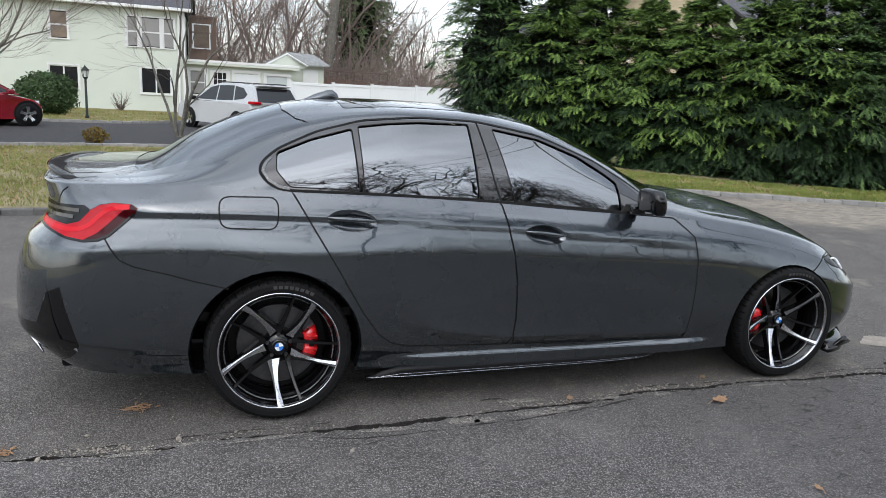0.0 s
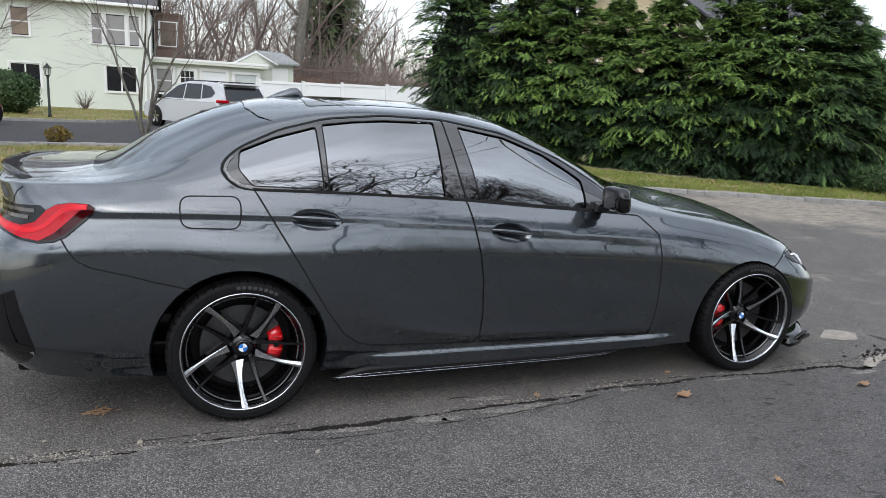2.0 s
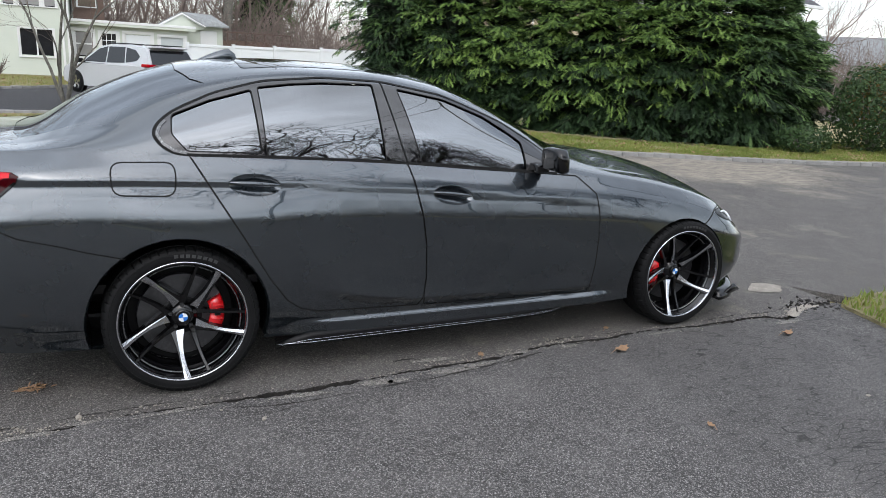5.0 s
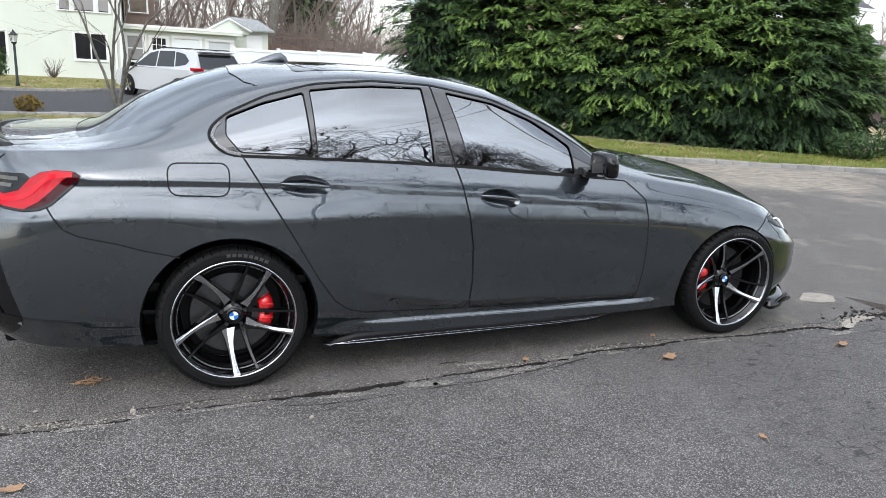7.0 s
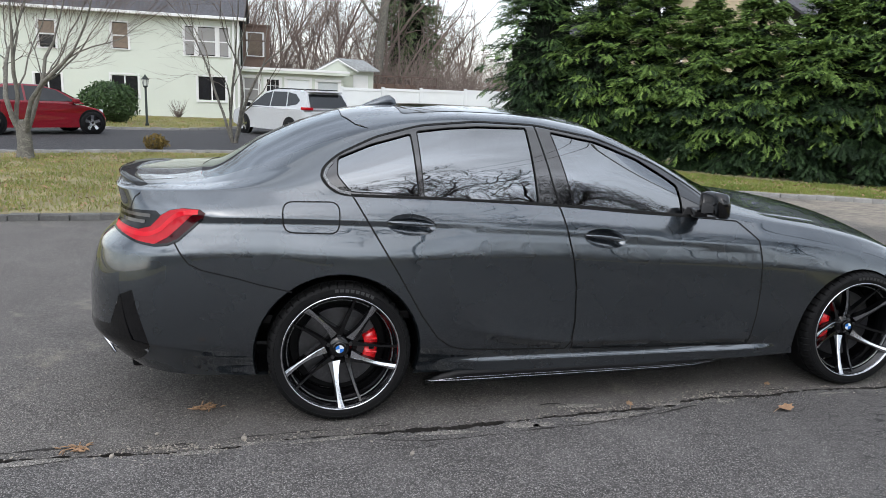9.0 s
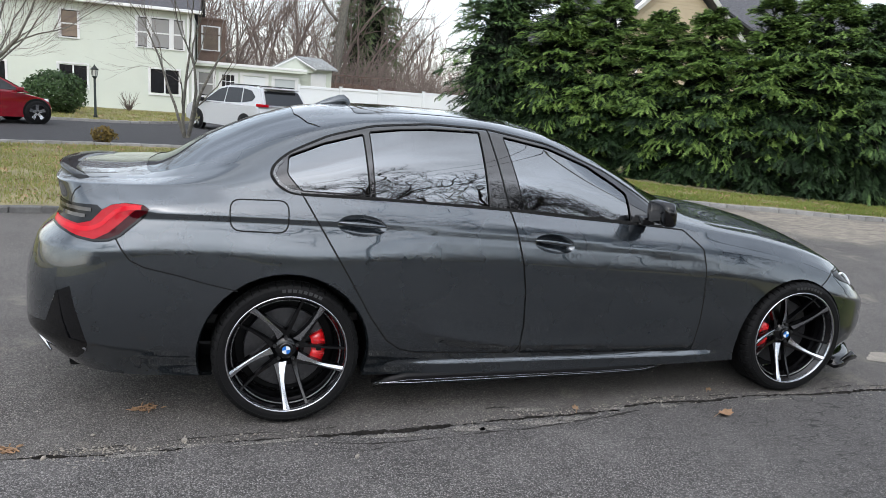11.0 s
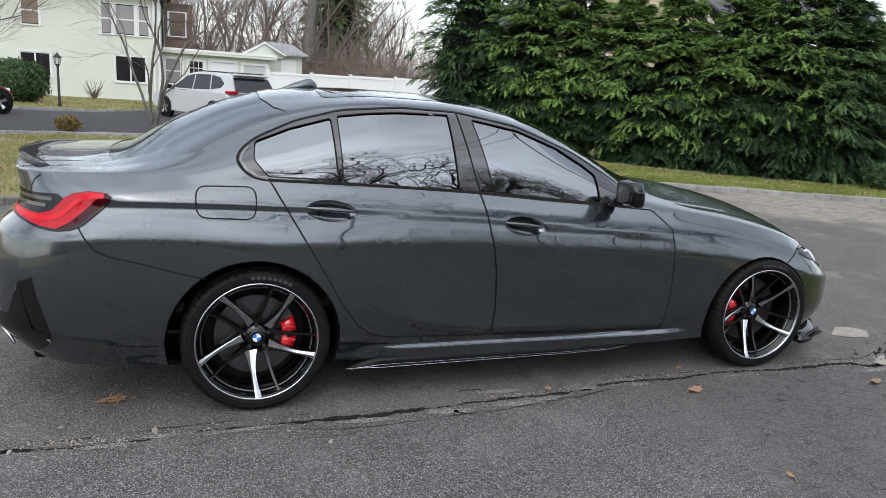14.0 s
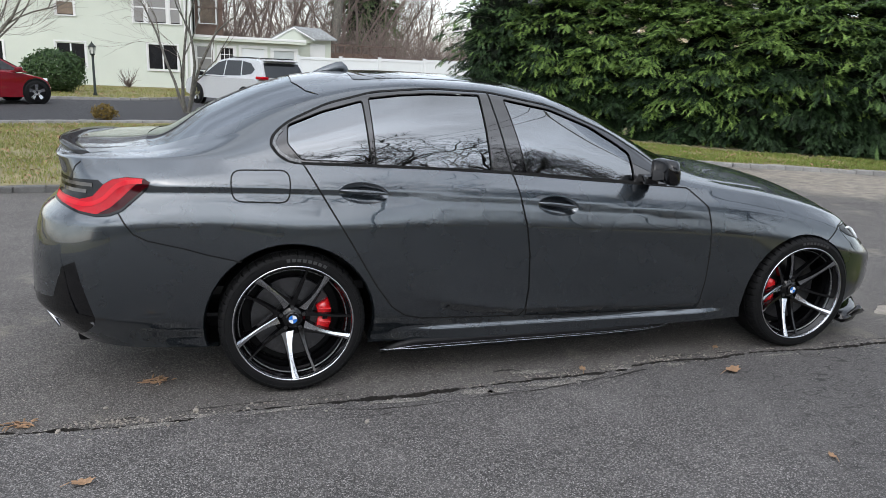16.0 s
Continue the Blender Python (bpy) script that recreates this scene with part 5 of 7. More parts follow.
def car_glass(name, tint, ior=2.75):
    m = bpy.data.materials.new(name)
    m.use_nodes = True
    t = m.node_tree
    t.nodes.clear()
    out, mx = t.nodes.new("ShaderNodeOutputMaterial"), t.nodes.new("ShaderNodeMixShader")
    tr, gl, fr = t.nodes.new("ShaderNodeBsdfTransparent"), t.nodes.new("ShaderNodeBsdfGlossy"), t.nodes.new("ShaderNodeFresnel")
    tr.inputs["Color"].default_value = (*tint, 1)
    gl.inputs["Color"].default_value = (0.90, 0.94, 0.98, 1)
    gl.inputs["Roughness"].default_value = 0.008
    fr.inputs["IOR"].default_value = ior
    t.links.new(fr.outputs[0], mx.inputs[0])
    t.links.new(tr.outputs[0], mx.inputs[1])
    t.links.new(gl.outputs[0], mx.inputs[2])
    t.links.new(mx.outputs[0], out.inputs["Surface"])
    return m


PAINT = paint("dark_grey_metallic_paint", (0.047, 0.057, 0.067), 0.9, 0.27, ior=1.80)
GLOSSBLACK = mat("gloss_black", (0.003, 0.003, 0.0035), 0.10, vary=0.2, bump=0, coat=1.0, spec=0.0)
SATINBLACK = mat("satin_black", (0.0035, 0.0035, 0.004), 0.42, spec=0.2, vary=0.2, bump=0.03)
SPOILER = mat("dark_spoiler_gloss", (0.003, 0.003, 0.0035), 0.28, vary=0.2, bump=0, coat=0.6, spec=0.0)
TRIM = paint("gloss_black_trim", (0.004, 0.004, 0.0045), 0.0, 0.2, ior=1.85)
GAP = mat("shut_line_shadow", (0.0015, 0.0015, 0.0015), 1.0, vary=0.1, bump=0)
RUBBER = mat("tyre_rubber", (0.0050, 0.0050, 0.0054), 0.66, spec=0.18, vary=0.35, scale=18, fine=240, bump=0.2, dist=0.001)
LETTER = mat("raised_rubber_marks", (0.034, 0.034, 0.035), 0.6, vary=0.2, bump=0)
SILVER = mat("machined_alloy", (0.52, 0.53, 0.56), 0.20, metal=1.0, vary=0.0, fine=3, bump=0)
RIMBLACK = mat("black_alloy", (0.003, 0.003, 0.0035), 0.14, vary=0.2, bump=0, coat=0.35, spec=0.3)
DISC = mat("brake_disc_steel", (0.11, 0.11, 0.115), 0.38, metal=1.0, vary=0.2, scale=20, bump=0.05)
CALIPER = mat("red_caliper_paint", (0.58, 0.008, 0.012), 0.22, vary=0.12, bump=0.02, coat=1.0)
BLUE = mat("badge_blue", (0.02, 0.16, 0.55), 0.2, vary=0.05, bump=0, coat=1.0)
BADGEWHITE = mat("badge_white", (0.75, 0.76, 0.78), 0.25, vary=0.03, bump=0, coat=1.0)
TINT = car_glass("tinted_car_glass", (0.030, 0.032, 0.034))
TINTFRONT = car_glass("lighter_tinted_glass", (0.14, 0.15, 0.155))
REDLENS = mat("red_lamp_lens", (0.38, 0.0010, 0.008), 0.3, vary=0.12, scale=20, bump=0, coat=0.55, spec=0.0)
REDGUIDE = mat("bright_red_light_guide", (0.54, 0.003, 0.012), 0.25, vary=0.05, scale=40, bump=0, coat=0.5, spec=0.0)
DARKRED = mat("deep_red_lens", (0.035, 0.0003, 0.002), 0.3, vary=0.1, scale=20, bump=0, coat=0.4, spec=0.0)
SMOKED = mat("smoked_lamp_lens", (0.004, 0.004, 0.0045), 0.2, vary=0.2, bump=0, coat=0.6, spec=0.0)
CLEARLENS = mat("clear_grey_lamp_band", (0.075, 0.07, 0.065), 0.2, vary=0.2, scale=30, bump=0, coat=1.0, spec=0.0)
GLINT = mat("satin_grey_glint", (0.13, 0.133, 0.137), 0.25, metal=0.6, vary=0.05, bump=0)
LAMPGLASS = mat("pale_lamp_inner", (0.75, 0.77, 0.80), 0.12, metal=0.1, vary=0.1, bump=0, coat=1.0)
LEATHER = mat("black_upholstery", (0.018, 0.017, 0.017), 0.55, vary=0.2, bump=0.1)
REDPAINT = paint("red_paint", (0.17, 0.004, 0.011), 0.15, 0.4)
WHITEPAINT = paint("white_paint", (0.46, 0.47, 0.48), 0.0, 0.4)

# ---- cutting the skin into panels ----
def dense(pts, step=0.018, closed=True):
    """A polygon or line with points added along its edges."""
    out = []
    seq = list(zip(pts, pts[1:] + pts[:1])) if closed else list(zip(pts, pts[1:]))
    for (xa, ya), (xb, yb) in seq:
        n = max(1, int(math.ceil(math.hypot(xb - xa, yb - ya) / step)))
        out += [(xa + (xb - xa) * k / n, ya + (yb - ya) * k / n) for k in range(n)]
    return out if closed else out + [pts[-1]]


def rounded(pts, r=0.03, closed=True):
    """The same outline with its corners cut to short curves."""
    out = []
    n = len(pts)
    for i, p in enumerate(pts):
        if not closed and i in (0, n - 1):
            out.append(p)
            continue
        a, b = pts[i - 1], pts[(i + 1) % n]
        p0 = Vector(p)
        da, db = Vector(a) - p0, Vector(b) - p0
        ra, rb = min(r, da.length * 0.45), min(r, db.length * 0.45)
        qa, qb = p0 + da.normalized() * ra, p0 + db.normalized() * rb
        for t in (0, .25, .5, .75, 1):
            q = qa * (1 - t) ** 2 + p0 * 2 * t * (1 - t) + qb * t * t
            out.append((q.x, q.y))
    return out


GU = np.concatenate([np.linspace(0.03, 1, 90), np.linspace(1, 2, 260)[1:], np.linspace(2, 2.97, 90)[1:]])
GV = np.linspace(0, 1, 120)
_gu, _gv = [a.ravel() for a in np.meshgrid(GU, GV, indexing="ij")]
SAMPLES = {"low": lower_sheet(_gu, _gv), "up": upper_sheet(_gu, _gv)}
SHEETS = {"low": lower_sheet, "up": upper_sheet}


def to_uv(which, pts, plane="xz", top=1.0):
    """Finds the places on a sheet that show, in side view or plan, at these points."""
    sheet, smp = SHEETS[which], SAMPLES[which]
    ax = [0, 2] if plane == "xz" else [0, 1]
    out = []
    q = np.array(pts, float)
    for p in q:
        d = (smp[:, ax[0]] - p[0]) ** 2 + (smp[:, ax[1]] - p[1]) ** 2 + 10.0 * (_gv > top)
        out.append(int(np.argmin(d)))
    u, v = _gu[out].copy(), _gv[out].copy()
    e = 1e-4
    for _ in range(4):
        b = sheet(u, v)[:, ax]
        du, dv = (sheet(u + e, v)[:, ax] - b) / e, (sheet(u, np.clip(v + e, 0, 1))[:, ax] - b) / e
        r = q - b
        det = du[:, 0] * dv[:, 1] - du[:, 1] * dv[:, 0]
        ok = np.abs(det) > 1e-4
        det = np.where(ok, det, 1)
        su = np.where(ok, (r[:, 0] * dv[:, 1] - r[:, 1] * dv[:, 0]) / det, 0)
        sv = np.where(ok, (du[:, 0] * r[:, 1] - du[:, 1] * r[:, 0]) / det, 0)
        u, v = np.clip(u + np.clip(su, -.03, .03), 0.004, 2.996), np.clip(v + np.clip(sv, -.03, .03), 0, 1)
    return list(zip(u.tolist(), v.tolist()))


UMET = {"low": (3.2, 0.85), "up": (3.2, 0.9)}


def sheet_grid(which):
    """A flat mesh over the sheet's own two coordinates, ready to be cut."""
    us = np.concatenate([np.linspace(0.004, 1, 44)[:-1], np.linspace(1, 2, 130), np.linspace(2, 2.996, 40)[1:]])
    vs = np.linspace(0, 1, 56) if which == "low" else np.concatenate([np.linspace(0, .43, 16), np.linspace(.43, .62, 12)[1:], np.linspace(.62, 1, 14)[1:]])
    bm = bmesh.new()
    ku, kv = UMET[which]
    g = [[bm.verts.new((u * ku, v * kv, 0)) for v in vs] for u in us]
    for a, b in zip(g, g[1:]):
        for j in range(len(vs) - 1):
            bm.faces.new((a[j], b[j], b[j + 1], a[j + 1]))
    return bm


def cut(bm, which, line, closed=True):
    """Cuts the flat mesh along a line of (u, v) points."""
    ku, kv = UMET[which]
    pts = [(u * ku, v * kv) for u, v in line]
    for (xa, ya), (xb, yb) in (zip(pts, pts[1:] + pts[:1]) if closed else zip(pts, pts[1:])):
        L = math.hypot(xb - xa, yb - ya)
        if L < 1e-6:
            continue
        lo, hi = (min(xa, xb) - 1e-5, min(ya, yb) - 1e-5), (max(xa, xb) + 1e-5, max(ya, yb) + 1e-5)
        near = []
        for f in bm.faces:
            c = [v.co for v in f.verts]
            if max(q.x for q in c) >= lo[0] and min(q.x for q in c) <= hi[0] and max(q.y for q in c) >= lo[1] and min(q.y for q in c) <= hi[1]:
                near.append(f)
        geom = list({e for f in near for e in f.edges}) + list({v for f in near for v in f.verts}) + near
        bmesh.ops.bisect_plane(bm, geom=geom, dist=2e-5, plane_co=(xa, ya, 0), plane_no=(-(yb - ya) / L, (xb - xa) / L, 0))


def point_in(poly, x, y):
    r = False
    for (xa, ya), (xb, yb) in zip(poly, poly[1:] + poly[:1]):
        if (ya > y) != (yb > y) and x < (xb - xa) * (y - ya) / (yb - ya) + xa:
            r = not r
    return r


def panel_mesh(name, which, bm, faces, push=0.0, both=False, flip=False):
    """Lifts flat faces onto the sheet, with the sheet's own normals. both: with its mirror image; flip: the mirror image alone."""
    ku, kv = UMET[which]
    ids, uv, polys = {}, [], []
    for f in faces:
        poly = []
        for v in f.verts:
            if v not in ids:
                ids[v] = len(uv)
                uv.append((v.co.x / ku, v.co.y / kv))
            poly.append(ids[v])
        polys.append(poly)
    uv = np.array(uv)
    p = SHEETS[which](uv[:, 0], uv[:, 1])
    n = sheet_normals(SHEETS[which], uv[:, 0], uv[:, 1])
    if which == "low":
        w, other = .5 * ease(uv[:, 1], .86, 1.0), sheet_normals(upper_sheet, uv[:, 0], np.full(len(uv), .004))
    else:
        w, other = .5 * (1 - ease(uv[:, 1], 0, .20)), sheet_normals(lower_sheet, uv[:, 0], np.full(len(uv), .996))
    w = (w * (1 - ease(p[:, 0], -.22, -.02) + ease(p[:, 0], 2.0, 2.25)))[:, None]
    p = p + n * push
    n = n * (1 - w) + other * w
    n /= np.linalg.norm(n, axis=1, keepdims=True)
    m = np.array([1, -1, 1])
    rev = [q[::-1] for q in polys]
    if both:
        k = len(p)
        p, n = np.concatenate([p, p * m]), np.concatenate([n, n * m])
        polys = polys + [[i + k for i in q] for q in rev]
    elif flip:
        p, n, polys = p * m, n * m, rev
    me = bpy.data.meshes.new(name)
    me.from_pydata(p.tolist(), [], polys)
    me.shade_smooth()
    me.normals_split_custom_set_from_vertices(n.tolist())
    return me


def ribbon(which, line, width=0.005, lift=0.0012, flip=False, closed=False):
    """A thin strip that follows the skin along a line of (u, v)."""
    uv = np.array(line + (line[:1] if closed else []))
    p = SHEETS[which](uv[:, 0], uv[:, 1])
    n = sheet_normals(SHEETS[which], uv[:, 0], uv[:, 1])
    t = np.gradient(p, axis=0)
    s = np.cross(n, t)
    s /= np.maximum(np.linalg.norm(s, axis=1, keepdims=True), 1e-9)
    a, b = p + s * width / 2 + n * lift, p - s * width / 2 + n * lift
    if flip:
        a, b = a * np.array([1, -1, 1]), b * np.array([1, -1, 1])
    k = len(p)
    return mesh_from("shut_line", np.concatenate([a, b]).tolist(), [(i, i + 1, k + i + 1, k + i) for i in range(k - 1)], True)


def arc(cx, cz, r, a0, a1, n=28):
    return [(cx + r * math.cos(radians(a0 + (a1 - a0) * k / n)), cz + r * math.sin(radians(a0 + (a1 - a0) * k / n))) for k in range(n + 1)]


def ellipse(cx, cz, rx, rz, tilt=0.0, n=36):
    c, s = math.cos(radians(tilt)), math.sin(radians(tilt))
    return [(cx + rx * math.cos(2 * math.pi * k / n) * c - rz * math.sin(2 * math.pi * k / n) * s,
             cz + rx * math.cos(2 * math.pi * k / n) * s + rz * math.sin(2 * math.pi * k / n) * c) for k in range(n)]


# outlines in side view (x forward from the rear axle, z up)
REAR_ARCH = arc(-0.010, 0.328, 0.383, -35, 215)
FRONT_ARCH = arc(2.822, 0.315, 0.362, -35, 215)
B_EDGE = [(1.060, 1.004), (1.086, .897), (1.118, .764), (1.142, .621), (1.149, .442), (1.139, .349), (1.116, .295)]
REAR_DOOR = B_EDGE + [(.85, .303), (.602, .314), (.520, .336), (.453, .386), (.370, .504), (.258, .700), (.151, .880), (.053, 1.046)] \
    + [(.37, 1.036), (.70, 1.0225)]
FRONT_DOOR = [(2.062, .930), (2.127, .874), (2.172, .834), (2.186, .747), (2.194, .593), (2.190, .430), (2.170, .272), (1.788, .280), (1.151, .294)] \
    + B_EDGE[::-1][1:] + [(1.42, .9745), (1.85, .9455)]
FUEL = rounded([(-.258, 1.020), (-.007, 1.019), (-.012, .884), (-.254, .892)], 0.045)
TAIL_LAMP = [(-.99, .890), (-.913, .887), (-.862, .884), (-.807, .903), (-.785, .927), (-.763, .952), (-.725, .975), (-.672, .986), (-.602, .983), (-.580, .969),
             (-.588, .950), (-.641, .905), (-.692, .860), (-.737, .840), (-.793, .833), (-.866, .839), (-.926, .852), (-.99, .862)]
TAIL_SMOKE = [(-.99, .958), (-.899, .962), (-.787, .970), (-.763, .952), (-.785, .927), (-.807, .903), (-.862, .884), (-.913, .887), (-.99, .890)]
TAIL_DEEP = [(-.602, .983), (-.580, .969), (-.588, .950), (-.641, .905), (-.692, .860), (-.737, .840), (-.793, .833), (-.735, .865), (-.69, .905), (-.64, .955)]
DIFFUSER = [(-1.13, .44), (-1.00, .462), (-.949, .605), (-.889, .636), (-.872, .550), (-.825, .380), (-.845, .335), (-.88, .30), (-.95, .26), (-1.15, .24)]
SEAM_REAR = [(-.706, .845), (-.684, .806), (-.651, .761), (-.598, .734), (-.455, .698), (-.361, .668), (-.22, .632)]
REAR_BUMPER = [(-1.4, .862), (-.99, .862), (-.926, .852), (-.866, .839), (-.793, .833), (-.737, .840)] + SEAM_REAR + [(-.2, .1), (-1.4, .1)]
SEAM_FRONT = [(3.20, .73), (3.091, .712), (3.027, .664), (2.96, .62)]
FRONT_BUMPER = [(4.2, .60), (3.30, .59), (3.252, .632), (3.152, .660), (3.099, .687)] + SEAM_FRONT[1:] + [(2.9, .1), (4.2, .1)]
HEADLAMP = [(3.095, .708), (3.16, .712), (3.24, .700), (3.34, .672), (3.45, .64), (3.42, .60), (3.30, .59), (3.252, .632), (3.152, .660), (3.099, .687)]
SILL = [(.30, .377), (.446, .382), (.520, .333), (.602, .311), (.85, .300), (1.116, .292), (1.788, .277), (2.170, .269), (2.60, .266), (2.6, .1), (.30, .1)]
HANDLES = [(.318, .922, .113, .048, -4), (1.287, .853, .110, .047, -6)]

low = sheet_grid("low")
uv_of = {}
for nm, poly in (("rear_arch", REAR_ARCH), ("front_arch", FRONT_ARCH), ("rear_door", REAR_DOOR), ("front_door", FRONT_DOOR), ("fuel", FUEL),
                 ("tail", TAIL_LAMP), ("smoke", TAIL_SMOKE), ("deep", TAIL_DEEP), ("diffuser", DIFFUSER), ("head", HEADLAMP)):
    uv_of[nm] = to_uv("low", dense(poly, 0.03 if "arch" in nm else 0.022))
    cut(low, "low", uv_of[nm])
for nm, line in (("seam_rear", SEAM_REAR), ("seam_front", SEAM_FRONT), ("sill", SILL[:9])):
    uv_of[nm] = to_uv("low", dense(line, 0.022, False))
    cut(low, "low", uv_of[nm], False)
for i, (cx, cz, rx, rz, tl) in enumerate(HANDLES):
    uv_of["bowl%d" % i] = to_uv("low", ellipse(cx, cz, rx, rz, tl))
    cut(low, "low", uv_of["bowl%d" % i])

groups = {}
bowls = [ellipse(*h) for h in HANDLES]
order = [("hole", REAR_ARCH), ("hole", FRONT_ARCH), ("hole", bowls[0]), ("hole", bowls[1]), ("fuel_flap", FUEL), ("deep_lens", TAIL_DEEP), ("tail_lamp", TAIL_LAMP), ("smoked_lens", TAIL_SMOKE),
         ("diffuser", DIFFUSER), ("headlamp", HEADLAMP), ("rear_door", REAR_DOOR), ("front_door", FRONT_DOOR), ("rear_bumper", REAR_BUMPER), ("front_bumper", FRONT_BUMPER), ("sill", SILL)]
low.faces.ensure_lookup_table()
ctr = np.array([[*f.calc_center_median()] for f in low.faces])
mid = lower_sheet(ctr[:, 0] / UMET["low"][0], ctr[:, 1] / UMET["low"][1])
for f, (x, y, z) in zip(low.faces, mid):
    kind = next((k for k, poly in order if point_in(poly, x, z)), None) or ("quarter_panel" if x < 0.6 else "front_fender")
    groups.setdefault(kind, []).append(f)

sedan = thing("sedan", label="dark grey metallic four-door sports sedan parked on the street", category="car")
both_sides = ("rear_bumper", "front_bumper", "diffuser")
skins = {}
look_of = {"tail_lamp": REDLENS, "deep_lens": DARKRED, "smoked_lens": SMOKED, "diffuser": GLOSSBLACK, "headlamp": SMOKED}
push_of = {"tail_lamp": .004, "deep_lens": .003, "smoked_lens": .002, "fuel_flap": .0005, "diffuser": -.001}
names = {"quarter_panel": "quarter_panel", "deep_lens": "lower_lens", "fuel_flap": "fuel_flap"}
late = ("deep_lens", "smoked_lens")
for kind in sorted(groups, key=lambda k: k in late):
    if kind == "hole":
        continue
    for flip in ((False,) if kind in both_sides else (False, True)):
        if kind == "fuel_flap" and flip:
            continue
        me = panel_mesh(kind, "low", low, groups[kind], push_of.get(kind, 0.0), kind in both_sides, flip)
        owner = skins["tail_lamp", flip] if kind in late else sedan
        ob = part(names.get(kind, kind), me, look_of.get(kind, PAINT), owner)
        skins[kind, flip] = ob
tagged(skins["tail_lamp", False], "glossy red tail lamp lens")
tagged(skins["diffuser", False], "satin black rear bumper corner")
low.free()
for nm, owner, closed in (("rear_door", "rear_door", True), ("front_door", "front_door", True), ("fuel", "fuel_flap", True), ("seam_rear", "rear_bumper", False), ("seam_front", "front_bumper", False), ("tail", "tail_lamp", True), ("head", "headlamp", True)):
    part("shut_line", ribbon("low", uv_of[nm], 0.0075 if "door" in nm else 0.006, closed=closed), GAP, skins[owner, False])

part("shut_line", ribbon("low", to_uv("low", dense([(-.860, 1.036), (-.885, 1.015), (-.900, .985), (-.905, .945), (-.903, .889)], .02, False)), .004), GAP, skins["quarter_panel", False])

for z in (.944, .916):
    bar = to_uv("low", dense([(-.985, z - .004), (-.90, z), (-.835 + (z - .914) * .9, z + .003)], .02, False))
    part("lamp_strip", ribbon("low", bar, .015, .004), CLEARLENS, skins["tail_lamp", False])

guide = rounded([(-.985, .876), (-.90, .869), (-.82, .868), (-.765, .892), (-.735, .925), (-.700, .958), (-.655, .970), (-.608, .972)], .03, False)
part("light_guide", ribbon("low", to_uv("low", dense(guide, .012, False)), .020, .0055), REDGUIDE, skins["tail_lamp", False], "bright red light band inside the lens")
rim_line = to_uv("low", dense([(-.99, .859), (-.926, .849), (-.866, .836), (-.793, .830), (-.737, .837), (-.692, .857), (-.641, .902), (-.590, .948)], .012, False))
part("lamp_border", ribbon("low", rim_line, .010, .0055), SMOKED, skins["tail_lamp", False])

# wheel-arch lips and liners
for poly, uvn in ((REAR_ARCH, "rear_arch"), (FRONT_ARCH, "front_arch")):
    pts = np.array(to_uv("low", dense(poly, 0.02, False)))
    p = lower_sheet(pts[:, 0], pts[:, 1])
    p = p[p[:, 2] > 0.21]
    cx, cz = (-.010, 0.328) if uvn == "rear_arch" else (2.822, 0.315)
    for flip in (1, -1):
        rings = [p, p + np.array([0, .012, .0]) + (np.array([cx, 0, cz]) - p) * np.array([.022, 0, .022]), p + np.array([0, .05, 0]) + (np.array([cx, 0, cz]) - p) * np.array([.012, 0, .012])]
        v = np.concatenate(rings) * np.array([1, flip, 1])
        k = len(p)
        f = [(r * k + i, r * k + i + 1, (r + 1) * k + i + 1, (r + 1) * k + i) for r in range(2) for i in range(k - 1)]
        part("arch_lip", mesh_from("arch_lip", v.tolist(), f, True), PAINT, sedan)
        inner = np.concatenate([rings[2], rings[2] * np.array([1, 0, 1]) + np.array([0, -.45, 0])]) * np.array([1, flip, 1])
        ring = [(cx + .41 * math.cos(a), cz + .41 * math.sin(a)) for a in np.linspace(0, 2 * math.pi, 33)[:-1]]
        part("arch_wall", extrude_profile([q for q in ring if q[1] > .16], "y", -.44 * flip, -.42 * flip), SATINBLACK, sedan)
        part("arch_liner", mesh_from("arch_liner", inner.tolist(), [(i, i + 1, k + i + 1, k + i) for i in range(k - 1)], True), SATINBLACK, sedan)

